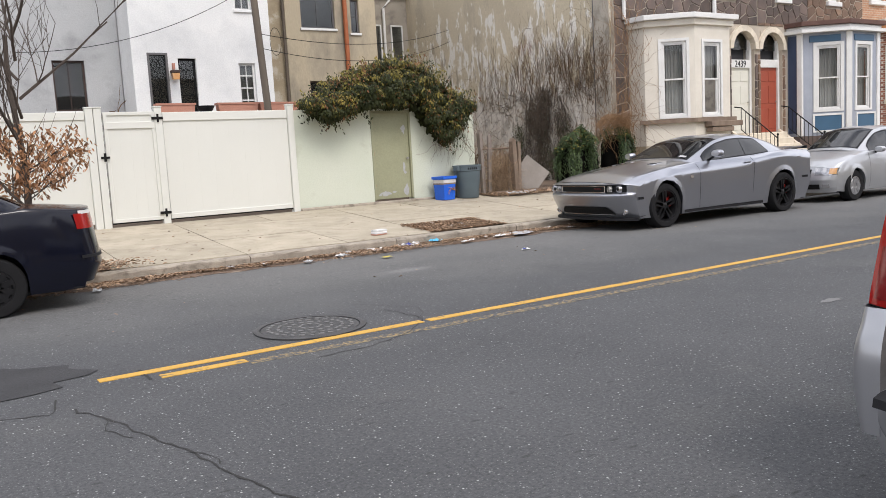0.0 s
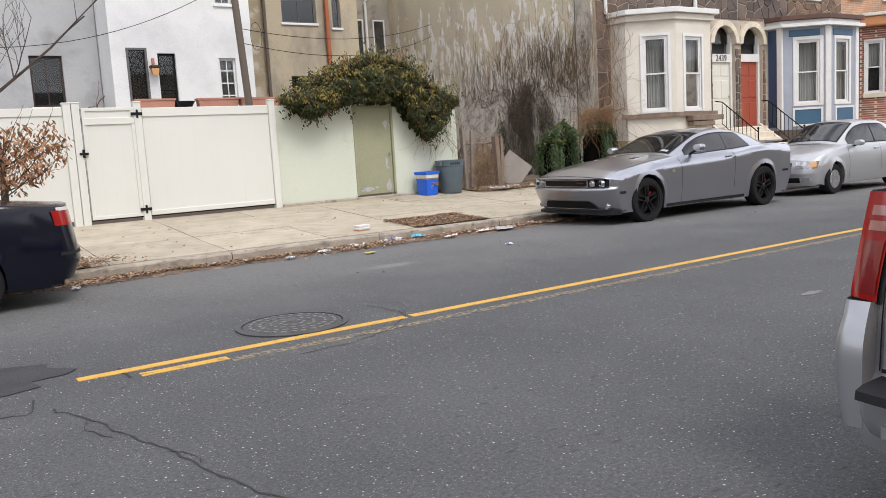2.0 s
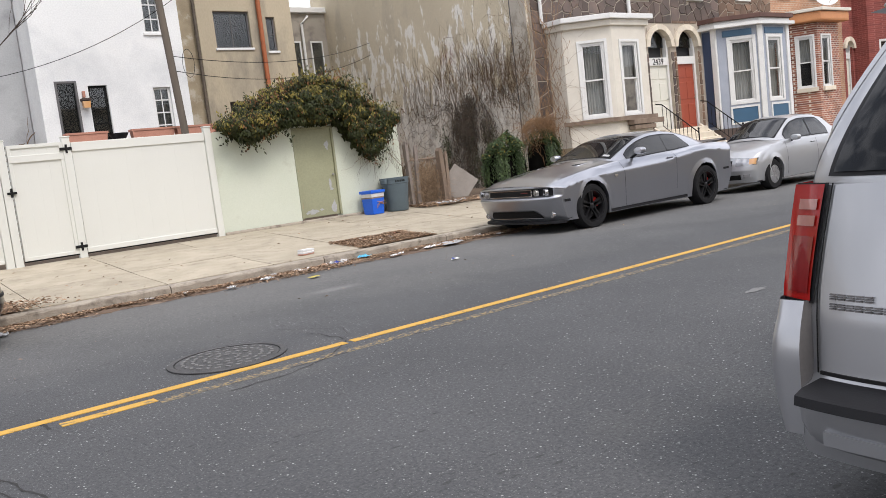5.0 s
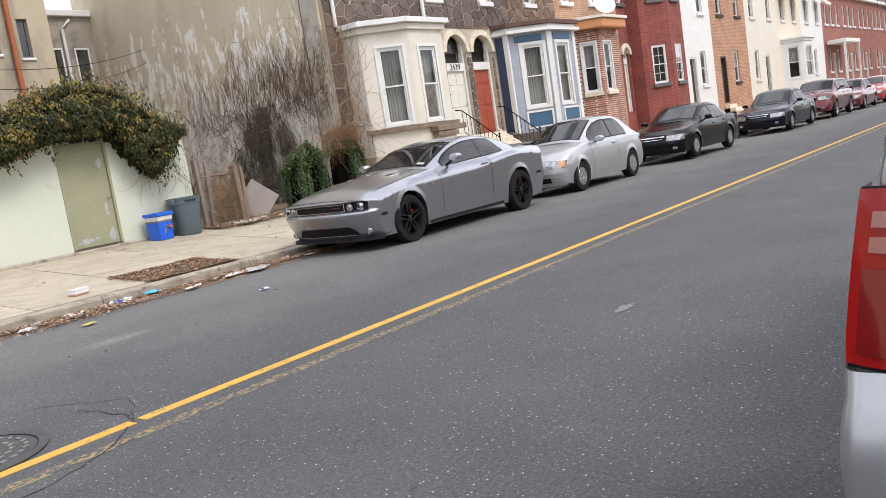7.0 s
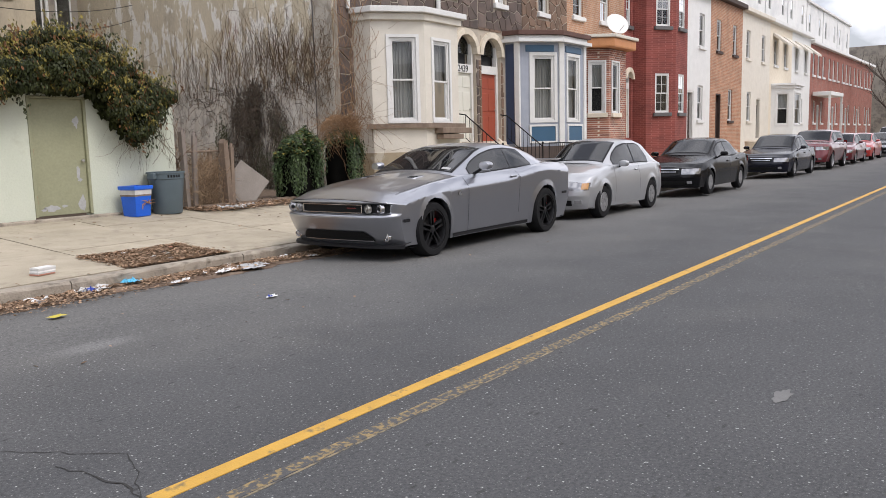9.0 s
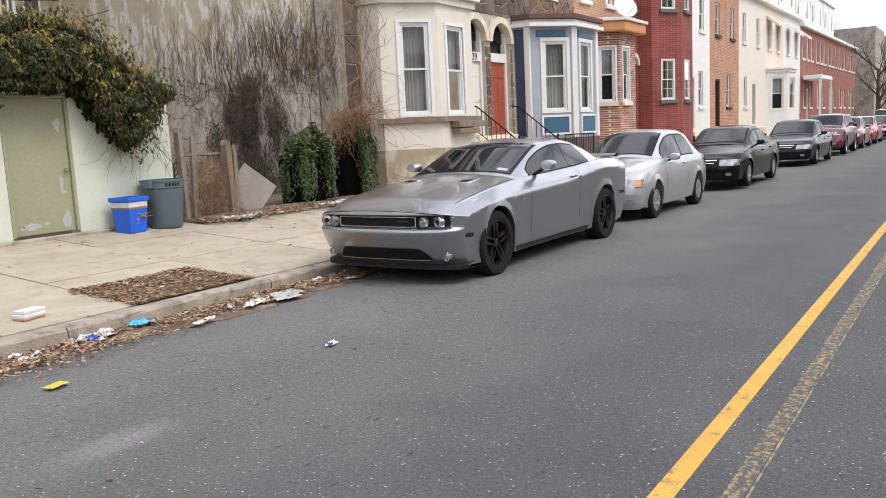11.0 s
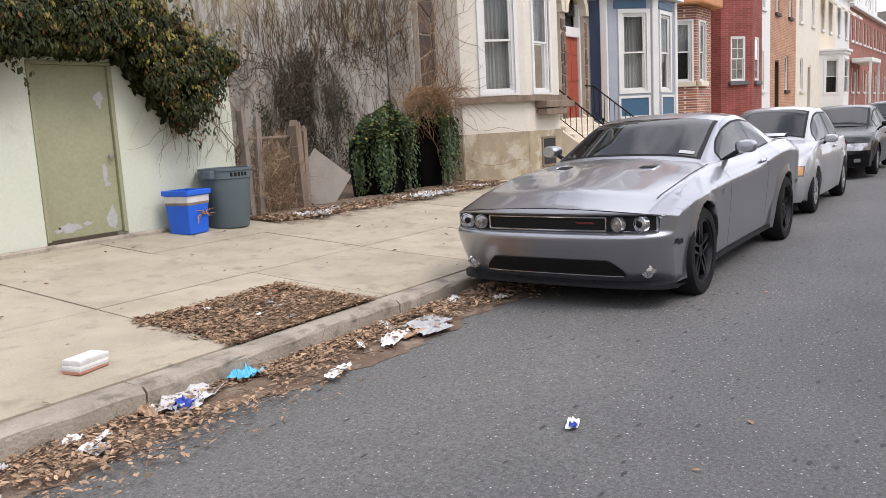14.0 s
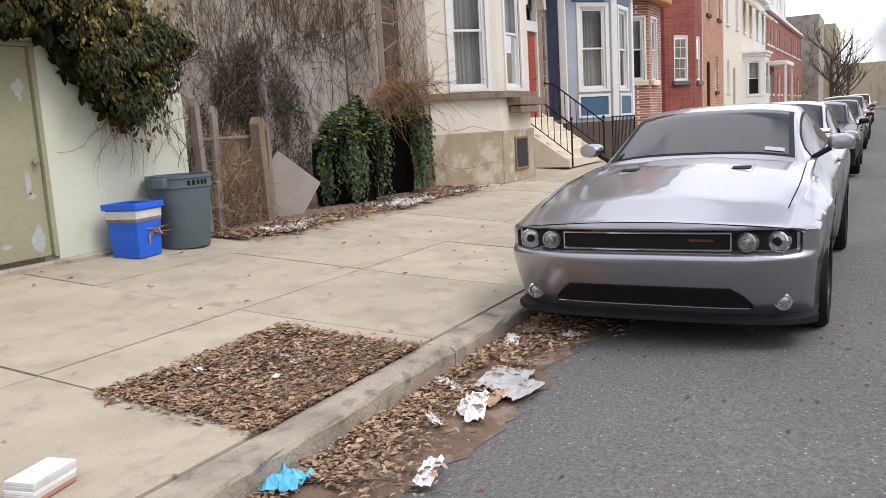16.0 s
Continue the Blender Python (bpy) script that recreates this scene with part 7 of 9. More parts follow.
# the dark saloon whose tail shows beside the tree
bk, cb = sedan("sedan", (-0.68, 10.35, -0.01), "dark navy saloon with red and clear tail lamps, parked", P_NAVY, L=4.78, W=1.8, Hh=1.43, wb=2.73, lift=0.11, rim=M_RIMBLACK, spokes=10)
for s in (1, -1):
    part("reverse_lens", cb.patch(s * 0.6, s * 0.8, 0.985, 1.02, 0.01, True, 6), M_WHITE, bk, "clear upper lamp lens", smooth=True)
part("bumper_strip", cb.patch(-0.86, 0.86, 0.52, 0.55, 0.012, True, 20, 1), M_BLACKPL, bk, smooth=True)

# ---- minivan, pointing along the street ----
def minivan(loc, rz):
    xr, zw = 2.55, 1.145
    sp = dict(xf=-2.55, xr=xr, bot=0.24, bot_f=0.26, bot_r=0.24, hubs=(-1.5, 1.55), arch=0.38, hz=0.33, zmax=0.8,
              top=[(-2.55, 0.85), (-2.2, 0.98), (-1.4, 1.08), (-0.6, 1.13), (0, zw), (2.55, zw)], sh=[(-2.55, 0.8), (-1.4, 1.04), (-0.6, 1.1), (0, 1.125), (2.55, 1.135)],
              wid=[(-2.55, 0.88), (-2, 0.97), (0, 0.98), (2.2, 0.98), (2.55, 0.97)], roof=[(-1.6, 1.08), (-1.4, 1.15), (-0.4, 1.64), (0.2, 1.7), (1.9, 1.7), (2.2, 1.62), (2.4, 1.4), (2.5, 1.25)],
              gb=[(-1.6, 0.85), (0, 0.93), (2.5, 0.92)], gr=[(-1.6, 0.75), (0, 0.72), (2.5, 0.8)], nose=[(0.2, 0.1), (0.5, 0.0), (1.0, 0.15)],
              tail=[(0.2, 0.02), (0.3, 0.0), (0.46, 0.0), (0.485, 0.06), (0.51, 0.065), (0.7, 0.08), (0.9, 0.115), (1.2, 0.165)],
              ws=(-1.4, -0.45), rw=(2.2, 2.42), sides=[], doors=[], mirror=(-1.0, 1.3), bow_f=0.4, bow_r=0.1, bow_p=6)
    c = Car(**sp)
    t = thing("minivan", loc, "silver minivan with tall red tail lamps and dark rear glass", "minivan", "parked cars", rz)
    part("body", c.body(), P_VAN, t, smooth=True)
    part("rear_fascia", c.fascia(True, 70, 44), P_VAN, t, smooth=True)
    part("front_fascia", c.fascia(), P_VAN, t, smooth=True)

    # upper tailgate: the sides lean in and the face leans forward with height
    def tg(u, z, out=0.0):
        k = max(0.0, (z - zw) / 0.5)
        half = 0.905 - 0.2 * k ** 1.4
        return (xr - 0.155 - 0.3 * k ** 1.3 - 0.12 * abs(u) ** 7 + out, u * half, z)

    us = [-1 + 2 * i / 40 for i in range(41)]
    part("tailgate", B().grid([[tg(u, zw - 0.02 + 0.52 * j / 20) for u in us] for j in range(21)]), P_VAN, t, smooth=True)
    part("rear_window", B().grid([[tg(u * 0.885, zw + 0.035 + 0.4 * k, 0.012) for u in us] for k in [j / 12 for j in range(13)]]), M_PRIVACY, t, "dark tinted rear window", smooth=True)
    part("window_seal", B().grid([[tg(u * 0.91, zw + 0.02 + 0.43 * k, 0.006) for u in us] for k in [j / 12 for j in range(13)]]), M_BLACKPL, t, smooth=True)
    rows = []
    for j in range(25):
        x = xr - 0.2 - 4.0 * j / 24
        row = []
        for i in range(17):
            z = zw - 0.03 + 0.53 * i / 16
            e = tg(1, z)
            row.append((e[0] + 0.003 if j == 0 else min(x, e[0]), 0.93 - 0.2 * (i / 16) ** 1.4 if j else e[1], z))
        rows.append(row)
    part("side_panel", B().grid(rows), P_VAN, t, smooth=True)
    part("side_panel", mirrored(B().grid(rows)), P_VAN, t, smooth=True)
    part("roof", B().grid([[(xr - 0.4 - 4.0 * j / 20, u * 0.74, 1.69 + 0.05 * (1 - u * u)) for u in us] for j in range(21)]), P_VAN, t, smooth=True)
    part("roof_spoiler", B().box(xr - 0.75, xr - 0.34, -0.68, 0.68, 1.67, 1.73, 0.028), P_VAN, t)

    def lens(s, y0, y1, z0, z1, out, n=12, m=12):
        return B().grid([[c.face(s * (y0 + (y1 - y0) * i / n - 0.06 * max(0.0, (z0 + (z1 - z0) * j / m - 0.78) / 0.41) ** 1.3), z0 + (z1 - z0) * j / m, True, out) for i in range(n + 1)] for j in range(m + 1)])

    for s in (1, -1):
        lp = part("tail_lamp", lens(s, 0.86, 0.985, 0.755, 1.143, 0.022), M_REDLENS, t, "tall red tail lamp", smooth=True)
        part("lamp_gasket", lens(s, 0.85, 0.984, 0.745, 1.147, 0.012), M_BLACKPL, lp, smooth=True)
        wrap = [[(xr - 0.24 - 0.09 * i / 4 + 0.02 * math.sin(3.1 * j / 10), s * (0.99 - 0.06 * (j / 10) ** 1.3), 0.76 + 0.385 * j / 10) for i in range(5)] for j in range(11)]
        part("side_lens", B().grid(wrap), M_REDLENS, lp, smooth=True)
        part("reverse_lens", lens(s, 0.875, 0.95, 1.06, 1.095, 0.028, 6, 3), M_SMOKELENS, lp, "clear reversing lens", smooth=True)
        part("reverse_lens", lens(s, 0.875, 0.95, 1.005, 1.04, 0.028, 6, 3), M_SMOKELENS, lp, "clear reversing lens", smooth=True)
        part("brake_lens", lens(s, 0.87, 0.96, 0.78, 0.97, 0.027, 6, 4), mat("dark_red_lens", (0.22, 0.01, 0.01), rough=0.12, coat=1, bump=0), lp, smooth=True)
    # bumper: lower bar with a step, and wings that rise to the lamps
    rows = []
    for z, o in ((0.27, -0.02), (0.3, 0.04), (0.36, 0.075), (0.44, 0.085), (0.468, 0.075), (0.478, 0.05), (0.48, -0.08)):
        rows.append([(c.face(u * 0.978, z, True)[0] + o - 0.22 * abs(u) ** 14, u * 0.965, z) for u in us])
    bp_ = part("bumper", B().grid(rows), P_VAN, t, "silver rear bumper", smooth=True)
    for s in (1, -1):
        rows = []
        for j in range(17):
            k = j / 16
            z = 0.3 + 0.455 * k
            o = 0.07 * math.cos(max(0, k - 0.55) / 0.45 * 1.35) + 0.012
            rows.append([(c.face(s * 0.87, 0.6, True)[0] + 0.02 + (o - 0.03) * (1 - (i / 10) ** 6) - 0.3 * (i / 10) ** 5 * 0.6, s * (0.875 + (0.095 + 0.04 * math.sin(min(1, k * 1.15) * 2.6)) * math.sin(i / 10 * 1.5708) ** 0.9), z) for i in range(11)])
        wing = part("bumper_wing", B().grid(rows), P_VAN, bp_, smooth=True)
        # the cheek is body silver; dark grey paints the shade of the recess
        part("wing_cheek", B().grid([[(r[0][0] - 0.14 * q, r[0][1] - s * 0.03 * q, r[0][2]) for q in (0, 0.5, 1)] for r in rows]), M_GREYTRIM, wing, "silver wing cheek with its shade painted grey", smooth=True)
        part("bumper_side", B().grid([[(xr - 0.3 - 0.2 * q, s * (1.0 - 0.01 * q), z) for q in (0, 0.5, 1)] for z in (0.3, 0.45, 0.6, 0.7, 0.77)]), P_VAN, bp_, smooth=True)
    part("step_pad", B().grid([[(c.face(u * 0.83, 0.6, True)[0] + o, u * 0.83, z) for u in us] for o, z in ((0.005, 0.496), (0.14, 0.493), (0.185, 0.481), (0.192, 0.45))]), M_BLACKPL, bp_, "black ribbed step pad", smooth=True)
    part("bumper_recess", c.patch(-0.75, 0.75, 0.325, 0.37, 0.082, True, 20, 2), P_VAN, bp_)
    part("hatch_gap", c.patch(-0.83, 0.83, 0.508, 0.52, 0.008, True, 20, 1), M_BLACK, t)
    for s in (1, -1):
        part("hatch_gap", lens(s, 0.836, 0.842, 0.512, 1.145, 0.006, 1, 20), M_BLACK, t)
    part("handle_bar", B().box(xr - 0.13, xr - 0.02, -0.45, 0.45, 0.925, 1.015, 0.032), M_BLACKPL, t, "black tailgate handle bar")
    part("plate_recess", c.patch(-0.36, 0.36, 0.68, 0.92, 0.006, True, 8, 4), P_VAN, t, bevel=0.003)
    part("number_plate", c.patch(-0.16, 0.16, 0.72, 0.87, 0.014, True, 4, 1), M_WHITE, t, "number plate")
    for k, n_ in enumerate((5, 10)):
        for i in range(n_):
            y = -0.79 + i * 0.031 + (0.02 if i > 6 else 0)
            for q in range(3):
                part("badge_stroke", c.patch(y + 0.001, y + 0.023, 0.765 - k * 0.032 + q * 0.0075, 0.769 - k * 0.032 + q * 0.0075, 0.012, True, 1, 1, 0.008), M_GREYTRIM, t)
    for h in sp["hubs"]:
        for s in (1, -1):
            wheel(t, h, s * 0.86, 0.33, 0.22, M_RIMSILVER, 7, hubcap=True)
    part("underbody", B().box(-2.0, 2.2, -0.75, 0.75, 0.28, 0.8), M_BLACKPL, t)
    return t


minivan((5.42, 0.93, 0.0), 180)

# ---- plants, bins and clutter ----
def stuff_mesh(name, v, f, material, smooth=False):
    me = bpy.data.meshes.new(name)
    me.from_pydata([tuple(p) for p in v], [], f)
    me.materials.append(material)
    if smooth:
        me.polygons.foreach_set("use_smooth", [True] * len(me.polygons))
    return me


class Leaves:
    """Many small bent leaves."""

    def __init__(self, seed):
        self.r, self.v, self.f = random.Random(seed), [], []

    def leaf(self, p, n, size, droop=0.4, ratio=0.55):
        r = self.r
        n = Vector(n).normalized()
        t = Vector((jitter(r, 1), jitter(r, 1), jitter(r, 1) - droop * 2))
        t = (t - n * t.dot(n))
        t = t.normalized() if t.length > 1e-3 else Vector((0, 0, -1))
        s = n.cross(t)
        p = Vector(p)
        L, w = size, size * ratio
        o = len(self.v)
        c = n * (size * r.uniform(0.02, 0.14))
        self.v += [p - t * L * 0.5, p - t * 0.12 * L + s * w * 0.5 + c, p + t * 0.28 * L + s * w * 0.34 + c, p + t * L * 0.5, p + t * 0.28 * L - s * w * 0.34 + c, p - t * 0.12 * L - s * w * 0.5 + c, p + t * 0.05 * L]
        self.f += [(o, o + 1, o + 6), (o + 1, o + 2, o + 6), (o + 2, o + 3, o + 6), (o + 3, o + 4, o + 6), (o + 4, o + 5, o + 6), (o + 5, o, o + 6)]

    def made(self, name, material, parent=None, label="", kind="stuff", category="", loc=None):
        v = self.v
        if loc:
            v = [p - Vector(loc) for p in v]
        ob = new(name, stuff_mesh(name, v, self.f, material))
        if parent:
            ob.parent = parent
        elif loc:
            ob.location = loc
        return tagged(ob, label, category, kind=kind)


def twigs(seed, n, start, step, length, r0, grow):
    """Random-walk stems, as three-sided tubes."""
    r = random.Random(seed)
    b = B()
    for _ in range(n):
        p = Vector(start(r))
        d = Vector(grow(r)).normalized()
        pts = [p.copy()]
        for _ in range(int(length(r) / step)):
            d = (d + Vector((jitter(r, 0.35), jitter(r, 0.35), jitter(r, 0.35)))).normalized()
            p = p + d * step
            pts.append(p.copy())
        rr = r0 * r.uniform(0.5, 1.3)
        b.tube(pts, rr, rr * 0.4, 3)
    return b


def flat_twigs(seed, n, start, step, length, r0, grow, plane):
    """Stems that cling to a wall: plane(p) puts a point back on it."""
    r = random.Random(seed)
    b = B()
    for _ in range(n):
        p = Vector(start(r))
        d = Vector(grow(r)).normalized()
        pts = [p.copy()]
        for _ in range(int(length(r) / step)):
            d = (d + Vector((jitter(r, 0.36), jitter(r, 0.36), jitter(r, 0.36)))).normalized()
            p = plane(p + d * step, r)
            pts.append(p.copy())
        rr = r0 * r.uniform(0.5, 1.4)
        b.tube(pts, rr, rr * 0.4, 3)
    return b


# ivy over the door in the boundary wall
TOPI = Curve([(6.85, 2.5), (7.3, 2.82), (8.0, 3.15), (8.8, 3.4), (9.5, 3.33), (10.1, 2.98), (10.5, 2.66), (10.8, 2.42)], 0.15)
BOTI = Curve([(6.85, 2.4), (7.1, 2.2), (7.4, 2.08), (7.8, 2.24), (8.3, 2.38), (9.4, 2.34), (9.62, 2.02), (9.9, 1.72), (10.15, 1.5), (10.4, 1.62), (10.55, 2.05), (10.8, 2.4)], 0.08)
ivy = thing("ivy", (8.8, WY, 2.4), "thick green and rust ivy hanging over the wall door", "ivy")
kinds = [Leaves(11), Leaves(12), Leaves(13)]
core = Leaves(14)
rv = random.Random(15)
o = Vector((8.8, WY, 2.4))
for _ in range(480):
    x = rv.uniform(6.85, 10.75)
    a, c = BOTI(x), TOPI(x)
    u = rv.random() ** 0.85
    z = a + 0.06 + (c - a - 0.08) * u
    swell = math.sin(math.pi * min(1, max(0.0, 0.28 + 0.62 * u))) * 0.43
    cy = WY - 0.05 - swell * rv.uniform(0.7, 1.0) + (rv.uniform(0, 0.5) if u > 0.75 else 0)
    rad = rv.uniform(0.07, 0.19)
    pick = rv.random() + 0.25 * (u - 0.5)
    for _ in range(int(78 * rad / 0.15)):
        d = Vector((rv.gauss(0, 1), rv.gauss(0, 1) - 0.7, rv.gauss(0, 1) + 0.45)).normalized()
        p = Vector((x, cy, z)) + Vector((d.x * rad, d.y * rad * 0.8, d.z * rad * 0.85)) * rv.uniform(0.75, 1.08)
        # colour paints the light: pale on upturned and high leaves, deep green elsewhere
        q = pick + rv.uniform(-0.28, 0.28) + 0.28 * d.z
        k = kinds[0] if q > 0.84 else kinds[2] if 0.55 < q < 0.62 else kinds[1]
        k.leaf(p - o, d + Vector((jitter(rv, 0.35), jitter(rv, 0.35) - 0.2, jitter(rv, 0.35))), rv.uniform(0.035, 0.078), 0.9, 0.5)
for _ in range(420):
    x = rv.uniform(6.85, 10.75)
    a, c = BOTI(x), TOPI(x)
    up_ = rv.random() < 0.45
    p = Vector((x, WY - rv.uniform(0.1, 0.5), (c - rv.uniform(0, 0.15)) if up_ else a + rv.uniform(0.0, 0.5)))
    d = Vector((jitter(rv, 1), -0.35, rv.uniform(0.2, 1.0) if up_ else -rv.uniform(0.2, 1.0))).normalized()
    if not up_ and 8.1 < x < 9.6:
        continue
    k = kinds[rv.choice((0, 0, 1, 2, 1) if up_ else (1, 1, 1, 1, 2))]
    for q in range(rv.randint(4, 9)):
        p = p + d * 0.04
        d = (d + Vector((jitter(rv, 0.3), jitter(rv, 0.2), jitter(rv, 0.2) - 0.1))).normalized()
        k.leaf(p + Vector((jitter(rv, 0.03), jitter(rv, 0.03), jitter(rv, 0.03))) - o, (jitter(rv, 0.8), -1, 0.5 + jitter(rv, 0.6)), rv.uniform(0.04, 0.08), 0.9, 0.46)
# inner leaves take the deep green too, painting the shade behind
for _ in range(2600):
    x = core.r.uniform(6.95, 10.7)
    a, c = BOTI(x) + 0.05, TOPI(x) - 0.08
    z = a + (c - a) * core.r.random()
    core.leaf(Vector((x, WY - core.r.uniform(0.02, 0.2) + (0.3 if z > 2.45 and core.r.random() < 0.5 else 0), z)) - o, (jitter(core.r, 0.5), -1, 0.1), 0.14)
kinds[0].made("foliage", M_IVY, ivy, "yellow-green leaves with sunlight put into their colour")
kinds[1].made("foliage", M_IVYD, ivy, "deep green leaves with shade put into their colour")
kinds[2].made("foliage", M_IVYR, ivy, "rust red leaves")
core.made("inner_foliage", M_IVYD, ivy, "inner leaves with shade put into their colour")
tw = flat_twigs(5, 60, lambda r: (r.uniform(10.0, 11.0), WY - 0.012, r.uniform(1.6, 2.3)), 0.08, lambda r: r.uniform(0.3, 1.1), 0.003, lambda r: (jitter(r, 0.5), 0, -1), lambda p, r: Vector((p.x, WY - 0.012, p.z)))
part("stem", tw, M_VINE, ivy, "thin bare stems", world=True)["kind"] = "stuff"

# ivy-covered stump beside the house, with straw-coloured dead vine on top
bush = thing("ivy_bush", (14.9, 15.6, 0.38), "dense dark ivy bush draped with orange dead vine", "bush")
lb = Leaves(21)
lt = Leaves(22)
ob_ = Vector((14.9, 15.6, 0.38))
for k_ in range(430):
    left = k_ % 5 < 3
    cx, rx, top_ = (14.2, 0.62, 1.74) if left else (15.6, 0.42, 1.85)
    a = lb.r.uniform(math.pi * 0.9, 2.1 * math.pi)
    lobe = noise.noise((a * 2.6, 3.0 if left else 8.0, 0.5))
    if lobe < -0.12 and lb.r.random() < 0.75 or (left and 5.5 < a < 5.8) or (not left and 3.0 < a < 4.1):
        continue
    rad = lb.r.uniform(0.78, 1.05) * (1 + 0.45 * lobe)
    lean_ = 0.16 * math.cos(a) if left else 0.0
    ztop = top_ * lb.r.uniform(0.84, 1.03) + lean_
    zend = 0.42 + lb.r.random() ** 1.5 * 0.8
    wob, x_, y_ = lb.r.uniform(0, 6), 0.0, 0.0
    n_ = int((ztop - zend) / 0.034)
    for q in range(n_):
        z = ztop - (ztop - zend) * q / n_
        out = min(1.0, 0.5 + (ztop - z) * 1.5) * rad * (0.95 + 0.06 * math.sin(z * 6 + wob))
        x, y = cx + rx * out * math.cos(a) + jitter(lb.r, 0.035), 15.75 + 0.5 * out * math.sin(a) + jitter(lb.r, 0.035)
        lb.leaf(Vector((x, y, z)) - ob_, (math.cos(a) + jitter(lb.r, 0.7), math.sin(a) + jitter(lb.r, 0.7), 0.45), lb.r.uniform(0.03, 0.07), 0.8, 0.75)
for _ in range(2600):
    cx, rx, top_ = (14.2, 0.62, 1.74) if lb.r.random() < 0.6 else (15.58, 0.45, 1.85)
    a, q = lb.r.uniform(0, 6.28), math.sqrt(lb.r.random())
    h_ = noise.noise((cx + q * math.cos(a) * 2.2, q * math.sin(a) * 2.2, 4.0)) * 0.16
    (lt if lb.r.random() < 0.15 else lb).leaf(Vector((cx + rx * q * math.cos(a), 15.75 + 0.5 * q * math.sin(a), top_ - 0.02 - 0.34 * q * q + h_ + jitter(lb.r, 0.05) + 0.14 * q * math.cos(a) * (cx < 15))) - ob_, (jitter(lb.r, 0.7), -0.4, 1), lb.r.uniform(0.04, 0.085), 0.3, 0.7)
lb.made("foliage", M_IVYG, bush, "small dark green leaves")
lt.made("foliage", M_IVY, bush, "paler leaves on the crown")
# added cores, near-black to paint the shade between the ivy strands
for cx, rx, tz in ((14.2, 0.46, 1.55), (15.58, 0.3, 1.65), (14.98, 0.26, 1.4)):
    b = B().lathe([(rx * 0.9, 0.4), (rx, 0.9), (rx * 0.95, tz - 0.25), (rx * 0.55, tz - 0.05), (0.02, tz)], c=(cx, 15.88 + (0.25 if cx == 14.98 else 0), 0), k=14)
    part("dark_stump", b, M_VOID, bush, "added core coloured near-black for the shade inside", world=True, smooth=True)
def drape(seed, n, cx, cy, cz, rx, ry, rz, fall, rad):
    """Stems that arch over a dome and hang down outside it."""
    r = random.Random(seed)
    b = B()
    for _ in range(n):
        a, p0 = r.uniform(0, 6.283), r.uniform(0.0, 0.9)
        k, ln_ = r.uniform(0.8, 1.1), r.uniform(0.25, 1.0) * fall
        pts = []
        for i in range(15):
            ph = p0 + i * 0.13
            q = min(ph, 1.57)
            z = cz + rz * k * math.cos(q) - max(0.0, ph - 1.57) * ln_ * 1.6
            pts.append(Vector((cx + rx * k * math.sin(q) * math.cos(a + 0.12 * i * k - 0.5) + jitter(r, 0.05), cy + ry * k * math.sin(q) * math.sin(a + 0.1 * i * k) + jitter(r, 0.02), z + jitter(r, 0.02))))
        b.tube(pts[:r.randint(6, 15)], rad * r.uniform(0.5, 1.2), rad * 0.4, 3)
    return b


dv = drape(31, 300, 15.58, 15.8, 1.78, 0.6, 0.45, 0.36, 0.9, 0.0055)
d2 = twigs(32, 260, lambda r: (15.5 + r.gauss(0, 0.26), 15.6 + jitter(r, 0.35), 1.85 + r.random() * 0.25), 0.06, lambda r: r.uniform(0.2, 0.8), 0.005, lambda r: (jitter(r, 1), jitter(r, 1) - 0.3, jitter(r, 0.8)))
dv.add(d2.v, d2.f)
part("dead_vine", dv, M_VINEO, bush, "tangle of orange dead vine", world=True)["kind"] = "stuff"

# dead vines on the side wall
gv = thing("wall_vines", (16.2, 18.5, 0.4), "bare dead vines climbing the stucco wall", "vine")


def on_gable(p, r):
    return Vector((16.225 - r.random() * 0.03, max(16.45, p.y), p.z))


b1 = flat_twigs(41, 760, lambda r: (16.2, 16.55 + abs(r.gauss(0, 2.9)), r.uniform(0.5, 3.7) if r.random() < 0.4 else r.uniform(2.6, 3.8)), 0.09, lambda r: r.uniform(0.4, 1.7) + (1.4 if r.random() < 0.16 else 0), 0.0052, lambda r: (0, jitter(r, 0.5), 1), on_gable)
part("stem", b1, M_VINE, gv, "brown clinging stems", world=True)["kind"] = "stuff"
b2_ = flat_twigs(42, 190, lambda r: (16.2, r.uniform(16.9, 22.4), 2.98 + r.gauss(0, 0.1) if r.random() < 0.45 else r.uniform(0.6, 2.9)), 0.07, lambda r: r.uniform(0.4, 1.5), 0.006, lambda r: (0, r.choice((-1, 1)), jitter(r, 0.3)), on_gable)
part("runner", b2_, M_BARK, gv, "dark runners", world=True)["kind"] = "stuff"
b3_ = flat_twigs(45, 300, lambda r: (16.2, r.gauss(19.35, 0.6), r.uniform(1.0, 3.3)), 0.07, lambda r: r.uniform(0.4, 1.6), 0.006, lambda r: (0, jitter(r, 0.3), -1), on_gable)
part("hanging_stem", b3_, M_BARK, gv, "dark matted stems", world=True)["kind"] = "stuff"
